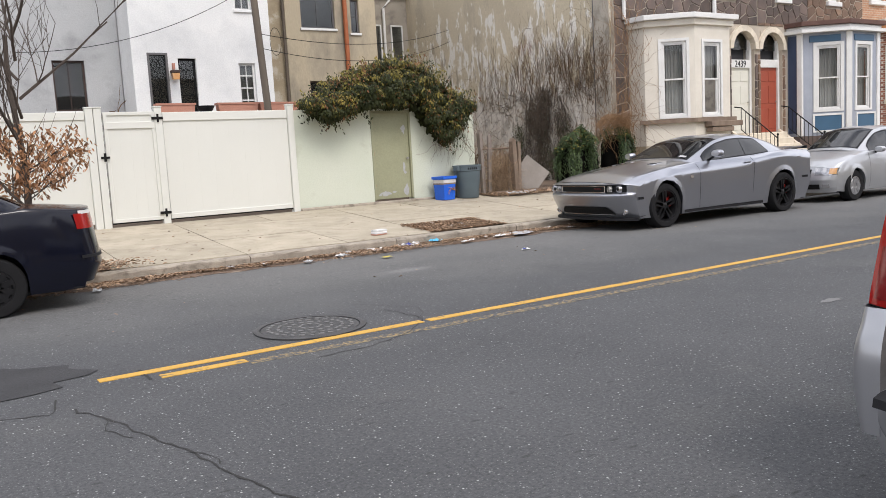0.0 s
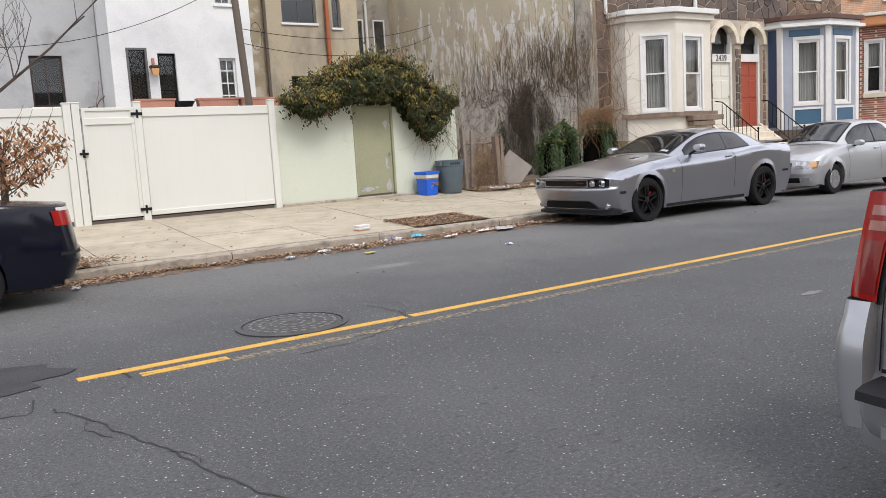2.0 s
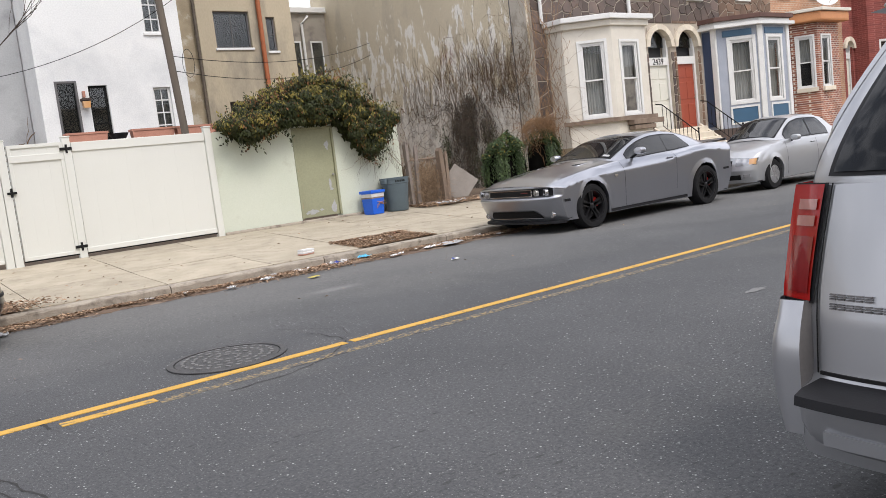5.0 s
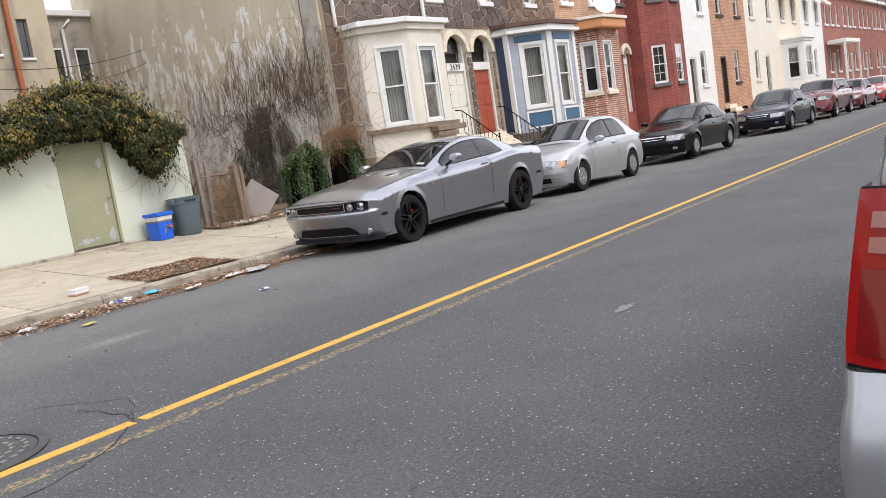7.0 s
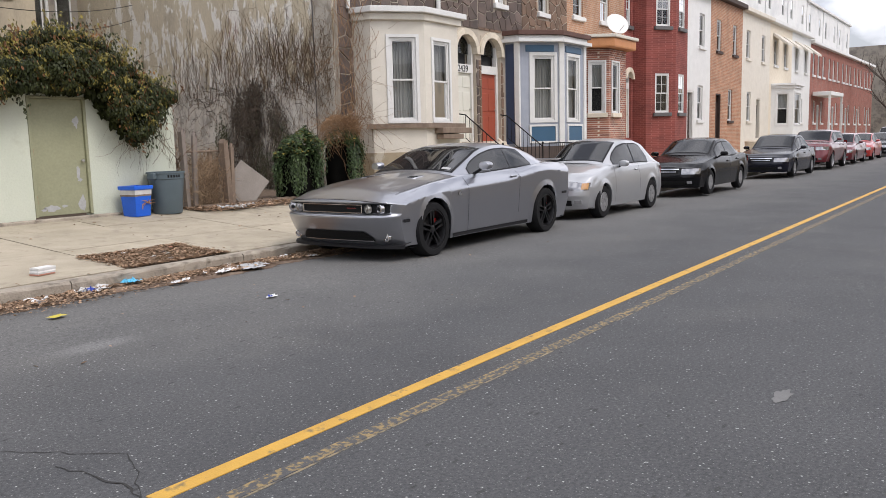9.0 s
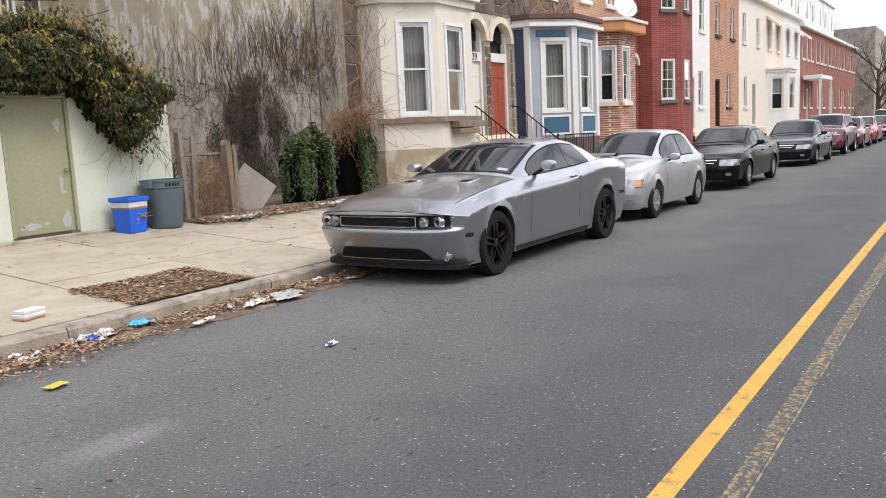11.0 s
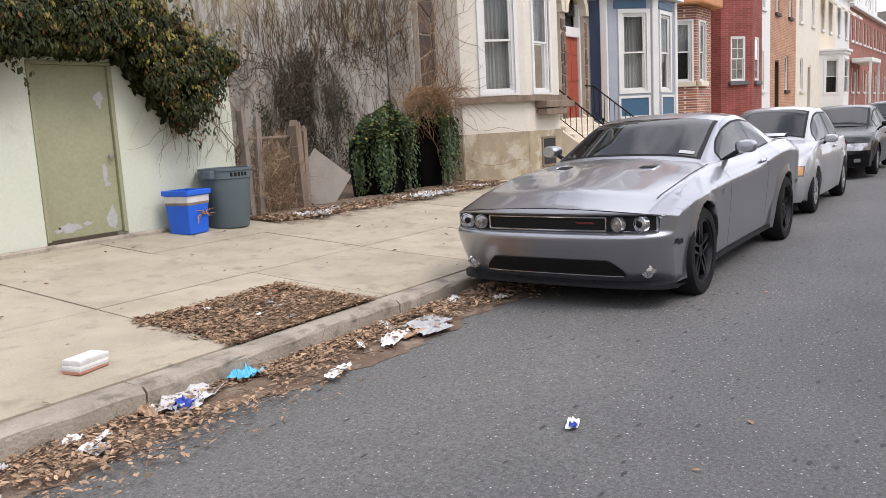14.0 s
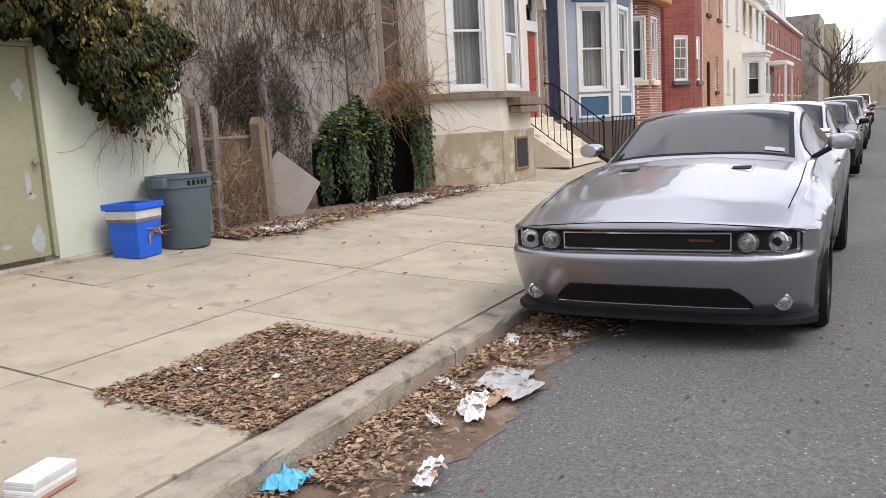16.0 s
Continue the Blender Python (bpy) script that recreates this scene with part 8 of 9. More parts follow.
# strands of withered and green leaves hanging in a ragged curtain
lw, lg = Leaves(43), Leaves(46)
for k_ in range(760):
    y = lw.r.gauss(19.35, 0.6)
    low_ = lw.r.random() < 0.35
    z = lw.r.uniform(0.5, 1.3) if low_ else 3.15 + 0.5 * noise.noise((y * 1.7, 2, 9)) - 0.55 * abs(y - 19.3) - abs(lw.r.gauss(0, 0.75))
    if low_:
        y = lw.r.uniform(17.2, 21.5)
    if y < 17.1 or y > 21.8 or z < 0.5 or noise.noise((y * 2.3, z * 0.8, 5)) < -0.12:
        continue
    drop = lw.r.uniform(0.25, 1.2)
    green = noise.noise((y * 0.9, z * 0.9, 3)) > 0.12
    while drop > 0 and z > 0.42:
        (lg if green and lw.r.random() < 0.75 else lw).leaf((16.21 - lw.r.uniform(0, 0.14), y + jitter(lw.r, 0.06), z), (-1, jitter(lw.r, 0.8), 0.3), lw.r.uniform(0.03, 0.065), 0.8, 0.65)
        step_ = lw.r.uniform(0.02, 0.06)
        z, drop, y = z - step_, drop - step_, y + jitter(lw.r, 0.015)
og = Vector((16.2, 18.5, 0.4))
for k_ in (lw, lg):
    k_.v = [p - og for p in k_.v]
lw.made("withered_leaves", mat("withered_ivy", (0.06, 0.048, 0.032), (0.11, 0.08, 0.055), 0.8, 3, 0.1, 40, rnd=0.5), gv, "withered dark leaves")
lg.made("green_leaves", mat("wall_ivy", (0.03, 0.04, 0.014), (0.06, 0.065, 0.024), 0.6, 3, 0.1, 40, rnd=0.5, spec=0.25), gv, "dull green wall ivy")
# red creeper sprig high on the wall
b4_ = flat_twigs(47, 34, lambda r: (16.2, 20.1 + r.gauss(0, 0.3), 4.2 + r.random() * 0.3), 0.06, lambda r: r.uniform(0.2, 0.6), 0.0035, lambda r: (0, jitter(r, 0.8), 1), on_gable)
part("creeper", b4_, mat("red_creeper", (0.3, 0.12, 0.07), rough=0.9), gv, "reddish creeper sprig", world=True)["kind"] = "stuff"
# reddish stems at the wall's end
b5_ = twigs(48, 70, lambda r: (11.1 + r.random() * 0.16, 15.86 + r.random() * 0.2, 0.4 + r.random() * 0.8), 0.1, lambda r: r.uniform(0.6, 1.7), 0.008, lambda r: (jitter(r, 0.12), jitter(r, 0.12), 1))
part("corner_stem", b5_, M_VINE, gv, "upright bare stems", world=True)["kind"] = "stuff"
cv = twigs(44, 190, lambda r: (16.2 + r.random() ** 1.6 * 0.9, 16.3 - r.random() * 0.4, r.uniform(1.2, 4.6)), 0.1, lambda r: r.uniform(0.7, 2.2), 0.006, lambda r: (jitter(r, 0.3), jitter(r, 0.15), r.choice((1, -1))))
part("hanging_vine", cv, M_VINEO, gv, "dangling corner vines", world=True)["kind"] = "stuff"

# broken timber fence with brush
tf = thing("timber_fence", (11.7, 15.75, 0.36), "rotten timber fence stub choked with dry brush", "fence")


def board(x, y, w, h, tilt, m_, d=0.05):
    b = B().prism([(-w / 2, 0), (w / 2, 0), (w / 2 - 0.01, h), (w * 0.1, h - 0.08), (-w * 0.1, h + 0.03), (-w / 2, h - 0.05)], "y", -d / 2, d / 2)
    part("board", b.moved(pose(x - 11.7, y - 15.75, 0, 0, tilt, 12)), m_, tf, bevel=0.004)


board(11.27, 15.74, 0.1, 1.5, -2, M_PLANKGREY, 0.09)
board(11.42, 15.7, 0.12, 1.42, 3, M_PLANKGREY)
board(11.8, 15.74, 0.1, 1.12, 3, M_OLDWOOD)
board(12.14, 15.62, 0.14, 1.28, -3, M_OLDWOOD, 0.12)
board(12.26, 15.64, 0.1, 1.2, 2, M_OLDWOOD)
board(12.0, 15.7, 0.12, 0.95, 5, M_PLANKGREY)
part("rail", B().box(-0.42, 0.5, -0.06, -0.02, 1.06, 1.1, 0.01), M_OLDWOOD, tf)
br = twigs(51, 2000, lambda r: (r.uniform(11.45, 12.1), 15.74 + r.gauss(0, 0.06), 0.38 + r.random() ** 1.4 * 0.85), 0.06, lambda r: r.uniform(0.15, 0.6), 0.0045, lambda r: (jitter(r, 0.7), jitter(r, 0.2), jitter(r, 1) + 0.15))
part("brush", br, M_STRAW, tf, "straw-coloured dry brush", world=True)["kind"] = "stuff"
ply = thing("plywood_sheet", (12.66, 15.6, 0.4), "weathered plywood sheet leaning on one corner", "board")
part("sheet", B().box(-0.35, 0.35, -0.008, 0.008, -0.36, 0.36).moved(pose(0.0, 0.12, 0.36, -16, 40, -34)), M_PLY, ply, bevel=0.003)
part("support_twig", B().tube([(0.1, 0.35, 0.0), (0.15, 0.28, 0.5)], 0.02, k=5), M_OLDWOOD, ply)

# bins
bx = thing("recycling_bin", (9.98, 15.42, sz(15.42)), "bright blue square recycling bin with paper label", "bin", rz=8)


def taper(w0, w1, h, z=0.0):
    return B().add([(-w0, -w0, z), (w0, -w0, z), (w0, w0, z), (-w0, w0, z), (-w1, -w1, z + h), (w1, -w1, z + h), (w1, w1, z + h), (-w1, w1, z + h)], [(3, 2, 1, 0), (0, 1, 5, 4), (1, 2, 6, 5), (2, 3, 7, 6), (3, 0, 4, 7)])


part("tub", taper(0.155, 0.182, 0.5), M_BLUE_PLASTIC, bx, bevel=0.012)
part("rim", B().ring(-0.202, 0.202, -0.202, 0.202, 0.032, 0.46, 0.52).moved(SWAP), M_BLUE_PLASTIC, bx, bevel=0.008)
part("liner", B().box(-0.172, 0.172, -0.172, 0.172, 0.42, 0.44), M_BLACKPL, bx)
part("label", taper(0.1775, 0.181, 0.075, 0.375), M_LITTER, bx, "pale paper band")
part("label", taper(0.176, 0.1778, 0.03, 0.345), M_OLDWOOD, bx, "dirty band")
part("ribbon", twigs(61, 14, lambda r: (0.02 + r.random() * 0.12, -0.178, 0.2 + r.random() * 0.06), 0.03, lambda r: r.uniform(0.1, 0.22), 0.008, lambda r: (jitter(r, 1), -0.2, jitter(r, 0.4))), M_TANLEAF, bx, "dry twig caught on the side")
gbn = thing("rubbish_bin", (10.6, 15.42, sz(15.42)), "round grey plastic rubbish bin with side handles", "bin")
part("tub", B().lathe([(0.24, 0.0), (0.25, 0.02), (0.3, 0.6), (0.315, 0.61), (0.315, 0.7), (0.33, 0.705), (0.33, 0.735), (0.3, 0.735), (0.29, 0.6), (0.235, 0.03), (0.01, 0.03)], k=36), M_GREYBIN, gbn, smooth=True)
for s in (1, -1):
    part("handle", B().box(s * 0.35 - 0.04, s * 0.35 + 0.04, -0.07, 0.07, 0.61, 0.72, 0.015).moved(pose(0, 0, 0, 0, 0, 15)), M_GREYBIN, gbn)
for i in range(5):
    a = radians(-118 + i * 9)
    part("lettering_bar", B().box(-0.014, 0.014, -0.003, 0.003, 0.635, 0.68).moved(pose(0.318 * math.cos(a), 0.318 * math.sin(a), 0, 0, 0, math.degrees(a) + 90)), M_BLACK, gbn)

# trees
def tree(loc, label, seed, height, r0, limbs, leaf=False, spread=0.9):
    t = thing("tree", loc, label, "tree")
    r = random.Random(seed)
    trunk = B()
    pts = [Vector((0, 0, 0))]
    for i in range(8):
        pts.append(pts[-1] + Vector((jitter(r, 0.03), jitter(r, 0.03), height * 0.55 / 8)))
    trunk.tube(pts, r0, r0 * 0.5, 10)
    part("trunk", trunk, M_BARK, t, smooth=True)
    crown = B()
    tips = []

    def grow(p, d, ln_, rad, depth):
        q = [p]
        n = 5
        for i in range(n):
            d = (d + Vector((jitter(r, 0.16), jitter(r, 0.16), jitter(r, 0.1) + 0.06))).normalized()
            p = p + d * ln_ / n
            q.append(p)
        crown.tube(q, max(rad, 0.0035), max(rad * 0.45, 0.0025), 5 if depth < 2 else 3)
        tips.extend(q[2:])
        if depth < limbs:
            for i in range(r.randint(3, 4)):
                k = q[r.randint(1, n)]
                nd = (d + Vector((jitter(r, spread), jitter(r, spread), jitter(r, 0.5) + 0.15))).normalized()
                grow(k, nd, ln_ * r.uniform(0.5, 0.75), rad * 0.5, depth + 1)

    if leaf:        # low side shoots that keep their dead leaves
        for i in range(10):
            a = r.random() * 6.283
            grow(Vector((0, 0, r.uniform(0.75, 1.35))), Vector((math.cos(a), math.sin(a), 0.3)).normalized(), r.uniform(0.5, 0.85), r0 * 0.22, limbs - 1)
    for i in range(11):
        a = r.random() * 6.283
        z = height * (0.14 + 0.44 * i / 10)
        grow(Vector((0, 0, min(z, height * 0.55))), Vector((math.cos(a) * spread, math.sin(a) * spread, 0.75)).normalized(), height * r.uniform(0.2, 0.34), r0 * 0.4, 1)
    part("limb", crown, M_BARK, t, "bare branching limbs")["kind"] = "stuff"
    if leaf:
        L = Leaves(seed + 1)
        low = [p for p in tips if p.z < height * 0.4]
        for _ in range(1900):
            p = L.r.choice(low)
            if p.z > 1.9:
                continue
            L.leaf(p + Vector((jitter(L.r, 0.12), jitter(L.r, 0.12), jitter(L.r, 0.1) - 0.04)), (jitter(L.r, 1), jitter(L.r, 1), 0.5), L.r.uniform(0.05, 0.11), 0.8, 0.4)
        L.made("dead_leaves", M_TANLEAF, t, "clinging tan dead leaves")
    return t


tree((1.4, 12.25, 0.14), "slender bare street tree with tan dead leaves low down", 71, 5.6, 0.055, 4, True, 0.8)
tree((86, 12.9, 0.15), "large bare street tree in winter", 72, 9.5, 0.22, 3)
tree((97, 12.9, 0.15), "bare street tree far along the street", 73, 9, 0.2, 3)
tree((118, 12.5, 0.15), "bare street tree far along the street", 74, 10, 0.2, 3)

# creeper on the white rear house
part("creeper", twigs(81, 8, lambda r: (4.7 + jitter(r, 0.1), 22.1, 2.3), 0.12, lambda r: r.uniform(0.9, 1.5), 0.022, lambda r: (-0.35 + jitter(r, 0.15), 0, 1)), M_VINEO, wb, "bare creeper", world=True)

# leaves along the gutter, in the tree pits and by the fence
def litter(name, n, seed, place, material, size, label, height=0.012):
    L = Leaves(seed)
    for _ in range(n):
        p = place(L.r)
        if p:
            L.leaf((p[0], p[1], p[2] + L.r.uniform(0.004, height)), (jitter(L.r, 0.42), jitter(L.r, 0.42), 1), L.r.uniform(*size), 0.0, L.r.uniform(0.22, 0.7))
    return L.made(name, material, None, label, "stuff", "leaves")


rows = []
for i in range(241):
    x = -5 + 17.6 * i / 240
    edge = 0.5 + 0.22 * noise.noise((x * 0.7, 1.0, 5)) + 0.16 * noise.noise((x * 2.6, 2.0, 5)) + 0.06 * noise.noise((x * 9, 3.0, 5)) + 0.12 * max(0.0, min(1.0, (x - 6.5) / 2))
    row = []
    for j in range(7):
        d = edge * j / 6
        yy = KY + 0.01 - d
        row.append((x, yy, float(np.interp(yy, ys, zs)) + 0.004 + 0.03 * (1 - j / 6) ** 0.7 * (0.6 + 0.8 * noise.noise((x * 6, yy * 6, 1))) * (j < 6)))
    rows.append(row)
solo("gutter_dirt", B().grid(rows), M_GUTTER, "brown earth and leaf mould along the kerb", "dirt", kind="structure", smooth=True)


def gutter(r):
    x = r.uniform(-3.5, 12.5)
    d = min(abs(r.gauss(0, 0.28 + 0.1 * math.sin(x * 1.3))), 0.9)
    if noise.noise((x * 1.1, d * 3, 2)) < -0.25 and d > 0.15:
        return None
    return (x, KY - 0.02 - d, -0.03 + 0.03 * min(1, d / 0.5))


litter("gutter_leaves", 26000, 91, gutter, M_LEAF, (0.012, 0.055), "brown dry leaves lying along the kerb", 0.03)
def in_pit(r):
    y = min(12.72, max(11.62, 12.14 + 0.52 * math.sin(r.uniform(-1.5, 1.5)) + r.gauss(0, 0.04)))
    x = 7.99 + 0.69 * math.sin(r.uniform(-1.5, 1.5)) + r.gauss(0, 0.05)
    lump = 0.012 + 0.03 * noise.noise((x * 3, y * 3, 6))
    return (x, y, sz(y) - 0.004 + r.random() * max(0.003, lump))


litter("pit_leaves", 11000, 92, in_pit, M_LEAF, (0.012, 0.055), "brown leaf litter filling the tree pit", 0.016)
litter("pit_leaves", 1800, 93, lambda r: (1.7 + r.gauss(0, 0.4), 11.75 + r.gauss(0, 0.25), 0.12 + r.random() * 0.06), M_LEAF, (0.03, 0.08), "heap of leaves round the street tree", 0.05)
litter("yard_leaves", 8000, 94, lambda r: (r.uniform(11.1, 16.8), 15.35 + r.gauss(0, 0.28), sz(15.2) + r.random() * 0.04), M_LEAF, (0.03, 0.08), "leaf litter along the foot of the lot", 0.05)


def stray(r):
    y = r.uniform(11.6, 15.6)
    return (r.uniform(0, 20), y, sz(y))


litter("stray_leaves", 160, 95, stray, M_LEAF, (0.03, 0.07), "a few stray dry leaves on the pavement")
litter("stray_leaves", 60, 96, lambda r: (r.uniform(0, 14), r.uniform(7.5, 10.8), 0.0), M_LEAF, (0.02, 0.05), "a few stray dry leaves on the road")
for (x0, x1, y0, y1, seed) in ((7.3, 8.68, 11.62, 12.66, 1), (0.82, 2.2, 11.62, 12.66, 2)):
    r = random.Random(seed)
    b = B().grid([[(x0 + (x1 - x0) * i / 12, y0 + (y1 - y0) * j / 10, sz(y0 + (y1 - y0) * j / 10) - 0.008 + r.random() * 0.018) for j in range(11)] for i in range(13)])
    solo("tree_pit", b, M_GUTTER, "earth of a square tree pit", "tree pit", kind="structure", smooth=True)
r = random.Random(5)
rows = []
for i in range(61):
    x = 11.1 + 5.6 * i / 60
    y0 = 15.05 + 0.16 * noise.noise((x * 1.7, 4.0, 2)) + 0.08 * noise.noise((x * 6, 5.0, 2)) + (0.25 * (1 - i / 6) if i < 6 else 0.0)
    rows.append([(x, y0 + (15.85 - y0) * j / 8, sz(y0 + (15.85 - y0) * j / 8) + 0.002 + (0.05 * math.sin(math.pi * j / 8) + r.random() * 0.025) * min(1, j / 2) * min(1, i / 5)) for j in range(9)])
b = B().grid(rows)
solo("debris_bed", b, M_DIRT, "dirt and debris strip along the lot", "dirt", kind="structure", smooth=True)


def crumple(name, loc, sx, sy, h, material, seed, label, rz=0.0):
    r = random.Random(seed)
    n = 7
    rows = [[((i / n - 0.5) * sx + jitter(r, sx * 0.05), (j / n - 0.5) * sy + jitter(r, sy * 0.05), abs(r.gauss(0, h * 0.5)) + 0.004) for j in range(n + 1)] for i in range(n + 1)]
    o = solo(name, B().grid(rows), material, label, "litter")
    o.matrix_basis = pose(*loc, 0, 0, rz)
    return o


M_NAVYPRINT = mat("blue_print", (0.02, 0.06, 0.42), rough=0.5)
bxw = thing("paper_stack", (6.42, 12.0, sz(12.0)), "white stack of folded papers lying on the pavement", "paper stack", rz=12)
for i in range(5):
    part("booklet", B().box(-0.115 + i * 0.003, 0.115 + i * 0.003, -0.07, 0.07, i * 0.017, i * 0.017 + 0.0165, 0.002), M_LITTER if i else M_TERRA, bxw)
crumple("crumpled_paper", (6.6, 11.3, -0.02), 0.46, 0.28, 0.04, M_LITTER, 1, "crumpled white newspaper in the gutter", 25)
crumple("printed_scrap", (6.5, 11.2, 0.0), 0.16, 0.12, 0.03, M_NAVYPRINT, 2, "blue printed paper scrap in the gutter", 40)
crumple("cyan_wrapper", (7.07, 11.33, -0.01), 0.2, 0.17, 0.045, M_CYAN, 3, "crumpled cyan wrapper in the gutter", 10)

M_FILM = mat("grey_plastic_film", (0.5, 0.51, 0.52), (0.4, 0.41, 0.42), 0.3, 9, 0.1, 50)
crumple("plastic_bag", (8.6, 11.0, 0.0), 0.36, 0.26, 0.02, M_FILM, 4, "torn grey plastic film on the leaves", 5)
crumple("plastic_bag", (8.15, 10.95, 0.0), 0.42, 0.1, 0.015, M_LITTER, 5, "white paper strip on the leaves", 20)
crumple("plastic_bag", (8.45, 10.82, 0.0), 0.3, 0.12, 0.02, M_FILM, 6, "torn grey plastic film on the leaves", -10)
crumple("scrap", (7.35, 10.8, 0.0), 0.26, 0.08, 0.02, M_LITTER, 7, "white paper scrap in the gutter", 15)
crumple("scrap", (7.18, 9.12, 0.0), 0.13, 0.06, 0.02, M_LITTER, 8, "white and blue wrapper on the road", 20)
crumple("scrap", (7.14, 9.1, 0.012), 0.05, 0.04, 0.015, M_NAVYPRINT, 9, "blue end of a wrapper", 20)
crumple("scrap", (5.56, 10.2, 0.0), 0.16, 0.1, 0.006, M_YELLOWBIT, 10, "yellow card scrap on the road", 12)
rp_ = random.Random(23)
for i in range(7):
    x, y = rp_.uniform(7.45, 8.55), rp_.uniform(11.75, 12.5)
    crumple("scrap", (x, y, sz(y) + 0.012), rp_.uniform(0.04, 0.09), rp_.uniform(0.03, 0.06), 0.012, rp_.choice((M_LITTER, M_FILM, M_TERRA)), 400 + i, "small paper scrap among the pit leaves", rp_.uniform(0, 90))
rr_ = random.Random(17)
for i in range(26):
    crumple("scrap", (rr_.uniform(1.6, 9.8), KY - 0.1 - abs(rr_.gauss(0, 0.3)), -0.01), rr_.uniform(0.08, 0.28), rr_.uniform(0.04, 0.12), 0.025, rr_.choice((M_LITTER, M_LITTER, M_FILM, M_LEAF)), 100 + i, "small paper scrap in the gutter", rr_.uniform(0, 90))
for i in range(30):
    x = rr_.choice((rr_.uniform(11.5, 12.4), rr_.uniform(13.6, 14.9), rr_.uniform(13.8, 14.6)))
    crumple("scrap", (x, rr_.uniform(14.85, 15.3), sz(15.1) + 0.04), rr_.uniform(0.1, 0.3), rr_.uniform(0.06, 0.16), 0.05, rr_.choice((M_LITTER, M_LITTER, M_FILM)), 200 + i, "dirty white scrap among the leaves", rr_.uniform(0, 90))
tk = twigs(97, 1100, lambda r: (r.uniform(7.35, 8.62), r.uniform(11.66, 12.62), sz(11.9) + 0.005 + r.random() * 0.02), 0.03, lambda r: r.uniform(0.04, 0.16), 0.0025, lambda r: (jitter(r, 1), jitter(r, 1), jitter(r, 0.1)))
solo("pit_twig", tk, M_VINE, "thin twigs among the leaf litter", "twigs", kind="stuff")
tk = twigs(98, 1800, lambda r: (r.uniform(0, 10.5), KY - 0.05 - abs(r.gauss(0, 0.28)), -0.02), 0.03, lambda r: r.uniform(0.04, 0.18), 0.0025, lambda r: (jitter(r, 1), jitter(r, 1), jitter(r, 0.1)))
solo("gutter_twig", tk, M_VINE, "thin twigs along the kerb", "twigs", kind="stuff")
crumple("foam_tray", (16.0, 15.0, sz(15) + 0.05), 0.42, 0.2, 0.04, M_LITTER, 300, "white foam tray among the leaves", 10)
pt = thing("stone_urn", (47.5, 14.9, sz(14.9)), "pale stone urn planter by the doorstep", "urn")
part("bowl", B().lathe([(0.25, 0), (0.28, 0.1), (0.5, 0.45), (0.52, 0.8), (0.45, 0.85), (0.4, 0.75), (0.02, 0.7)], k=20), M_SANDLIGHT, pt, smooth=True)

# ---- field stones of the two stone houses ----
stones(A, wA, FM, 16.32, 22.4, 4.72, 7.95, stone_holes, M_STONE, 0.36, 0.026, 3)
stones(A, wA, FM, 16.32, 22.4, 1.0, 4.72, [*stone_holes, (16.8, 21.0, 0.3, 4.8)], M_STONE, 0.36, 0.026, 4, 90)
sb = [(23.28, 24.1, 5.45, 7.65), (26.03, 26.87, 5.45, 7.65), (22.54, 23.68, 0.3, 4.6), (22.42, 23.82, 3.9, 4.78), (23.8, 27.7, 0.3, 4.85)]
stones(Bh, wB, FM, 22.44, 25.0, 4.85, 7.95, sb, M_STONE, 0.36, 0.026, 5, 150)
stones(Bh, wB, FM, 25.02, 28.18, 4.85, 7.95, sb, M_STONE2, 0.36, 0.03, 6, 150)
stones(Bh, wB, FM, 22.44, 28.18, 1.0, 4.85, [*sb, (23.9, 27.6, 0.3, 5)], M_STONE2, 0.3, 0.03, 7, 90)

# ---- paving slabs and kerb stones ----
pav = thing("pavement", (0, KY, 0.1), "pale concrete slab pavement with dark joints", "pavement", kind="structure")
rows_ = [(11.63, 13.23), (13.23, 14.74), (14.74, 15.75)]
J = 0.007
meshes = []


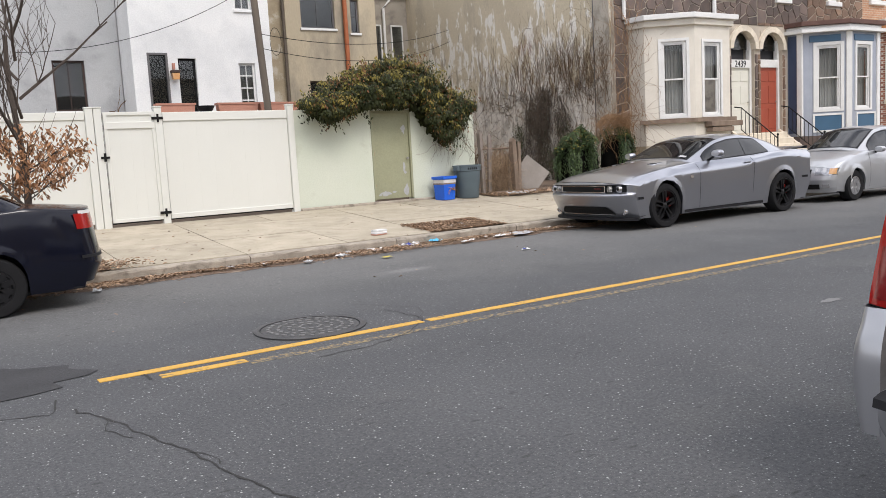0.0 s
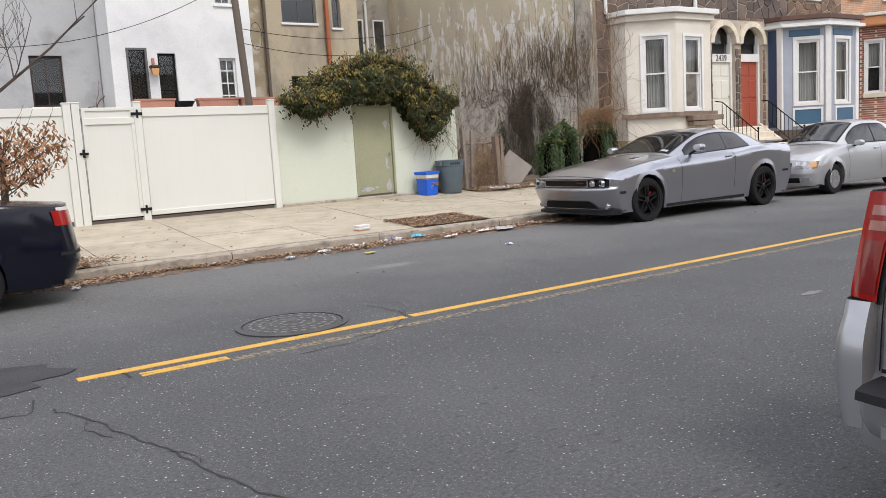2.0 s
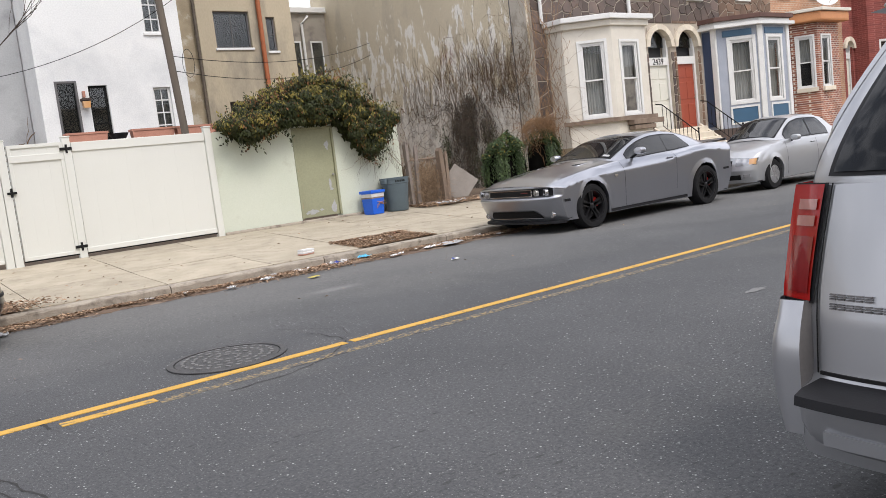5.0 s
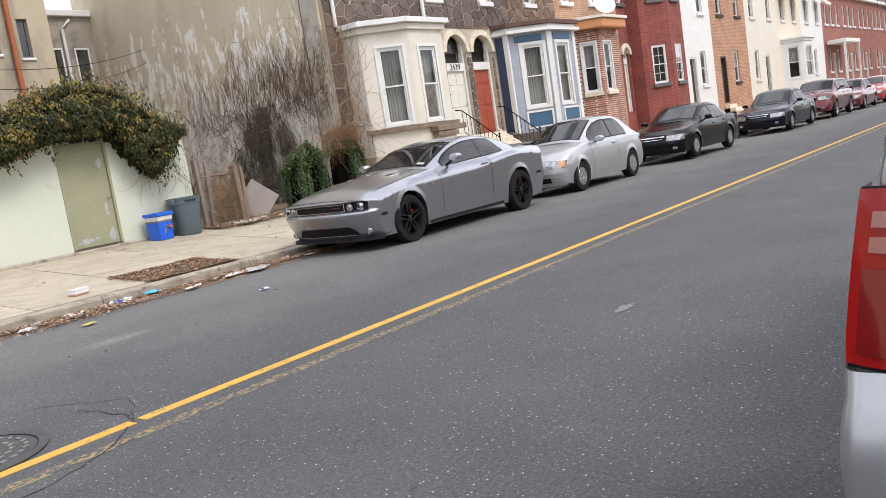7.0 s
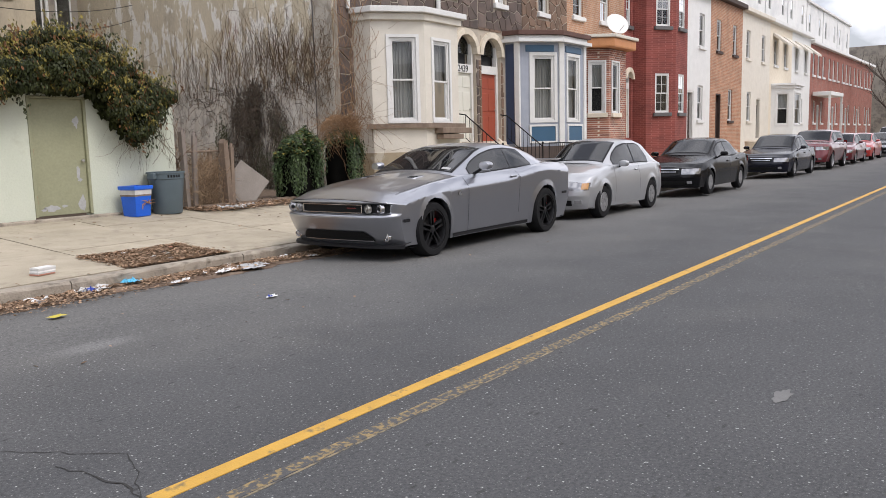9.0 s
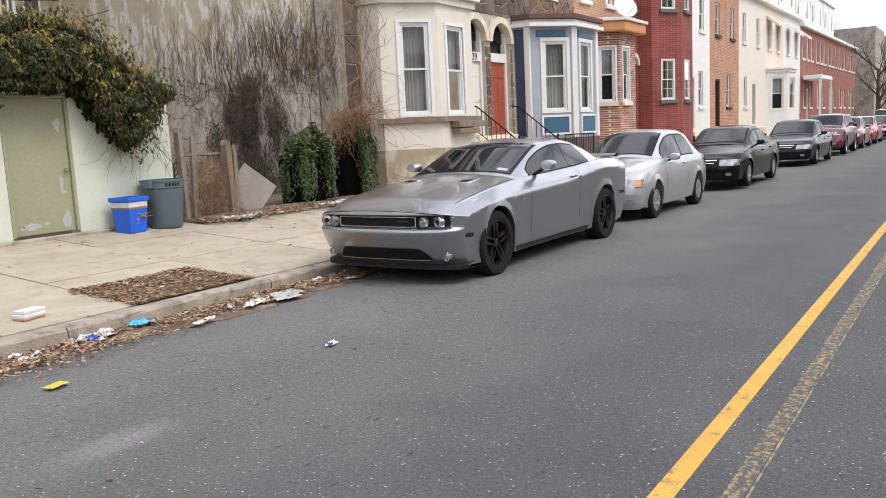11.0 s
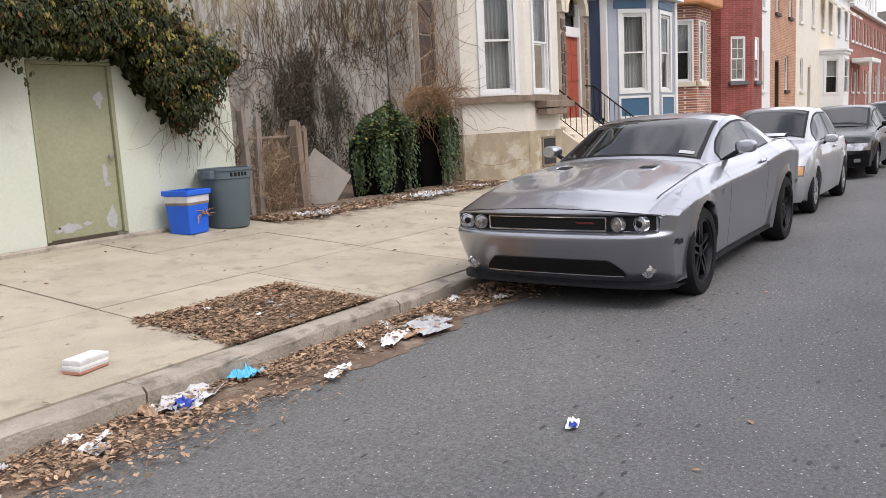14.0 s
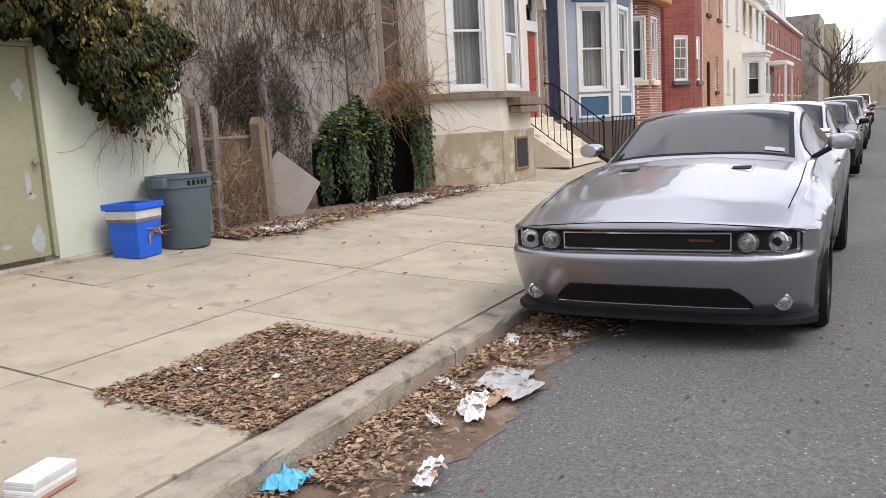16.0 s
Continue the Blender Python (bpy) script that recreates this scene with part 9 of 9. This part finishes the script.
def slab_mesh(y0, y1, w):
    n = 4
    b = B()
    top = [[(x, y0 + J + (y1 - y0 - 2 * J) * j / n, sz(y0 + (y1 - y0) * j / n)) for j in range(n + 1)] for x in (J, w - J)]
    lo = [[(p[0], p[1], p[2] - 0.05) for p in r] for r in top]
    b.grid(top)
    b.grid([top[0], lo[0]]).grid([top[1], lo[1]]).grid([[top[0][0], top[1][0]], [lo[0][0], lo[1][0]]]).grid([[top[0][-1], top[1][-1]], [lo[0][-1], lo[1][-1]]])
    b.v = [(x, y - KY, z - 0.1) for x, y, z in b.v]
    return data_of("slab", b, M_SLAB)


SW = 1.625
cells = [slab_mesh(a, c, SW) for a, c in rows_]
wide = slab_mesh(15.75, FY + 0.05, SW)
pit_rest = slab_mesh(12.65, 13.23, SW)
pit_side = slab_mesh(11.63, 12.66, 0.24)
rs = random.Random(8)
for i in range(-6, 23):
    x = 7.3 + SW * i
    for j, me in enumerate(cells):
        use = me
        if j == 0 and i in (0, -4):
            use = pit_rest
            ob = new("slab", pit_side)
            ob.parent = pav
            ob.location = (x + SW - 0.24, 0, 0)
        ob = new("slab", use)
        ob.parent = pav
        ob.location = (x, 0, jitter(rs, 0.003))
    if x > 16:
        ob = new("slab", wide)
        ob.parent = pav
        ob.location = (x, 0, 0)
kerb = thing("kerb_far", (0, KY, 0.1), "worn concrete kerb with leaf-filled gutter", "kerb", kind="structure")
kb = B()
kb.add([], [])
prof = [(0.0, -0.2), (0.0, -0.03), (0.012, -0.012), (0.035, 0.0), (0.2, 0.002), (0.205, -0.2)]
rows = []
for i in range(19):
    x = 0.006 + (2.4 - 0.012) * i / 18
    rows.append([(x, y + (jitter(rs, 0.008) if k in (1, 2, 3) else 0), z + (jitter(rs, 0.006) if k in (1, 2, 3) else 0)) for k, (y, z) in enumerate(prof)])
kb.grid(rows)
kb.add(rows[0], [tuple(range(6))])
kb.add(rows[-1], [tuple(range(6))[::-1]])
kme = data_of("kerb_stone", kb, M_KERB)
for i in range(-20, 40):
    ob = new("kerb_stone", kme)
    ob.parent = kerb
    ob.location = (8.82 + 2.4 * i, 0, 0)
solo("kerb_end", B().box(104.8, 220, KY, KY + 0.2, -0.06, 0.1), M_KERB, "concrete kerb far along the street", "kerb", kind="structure")
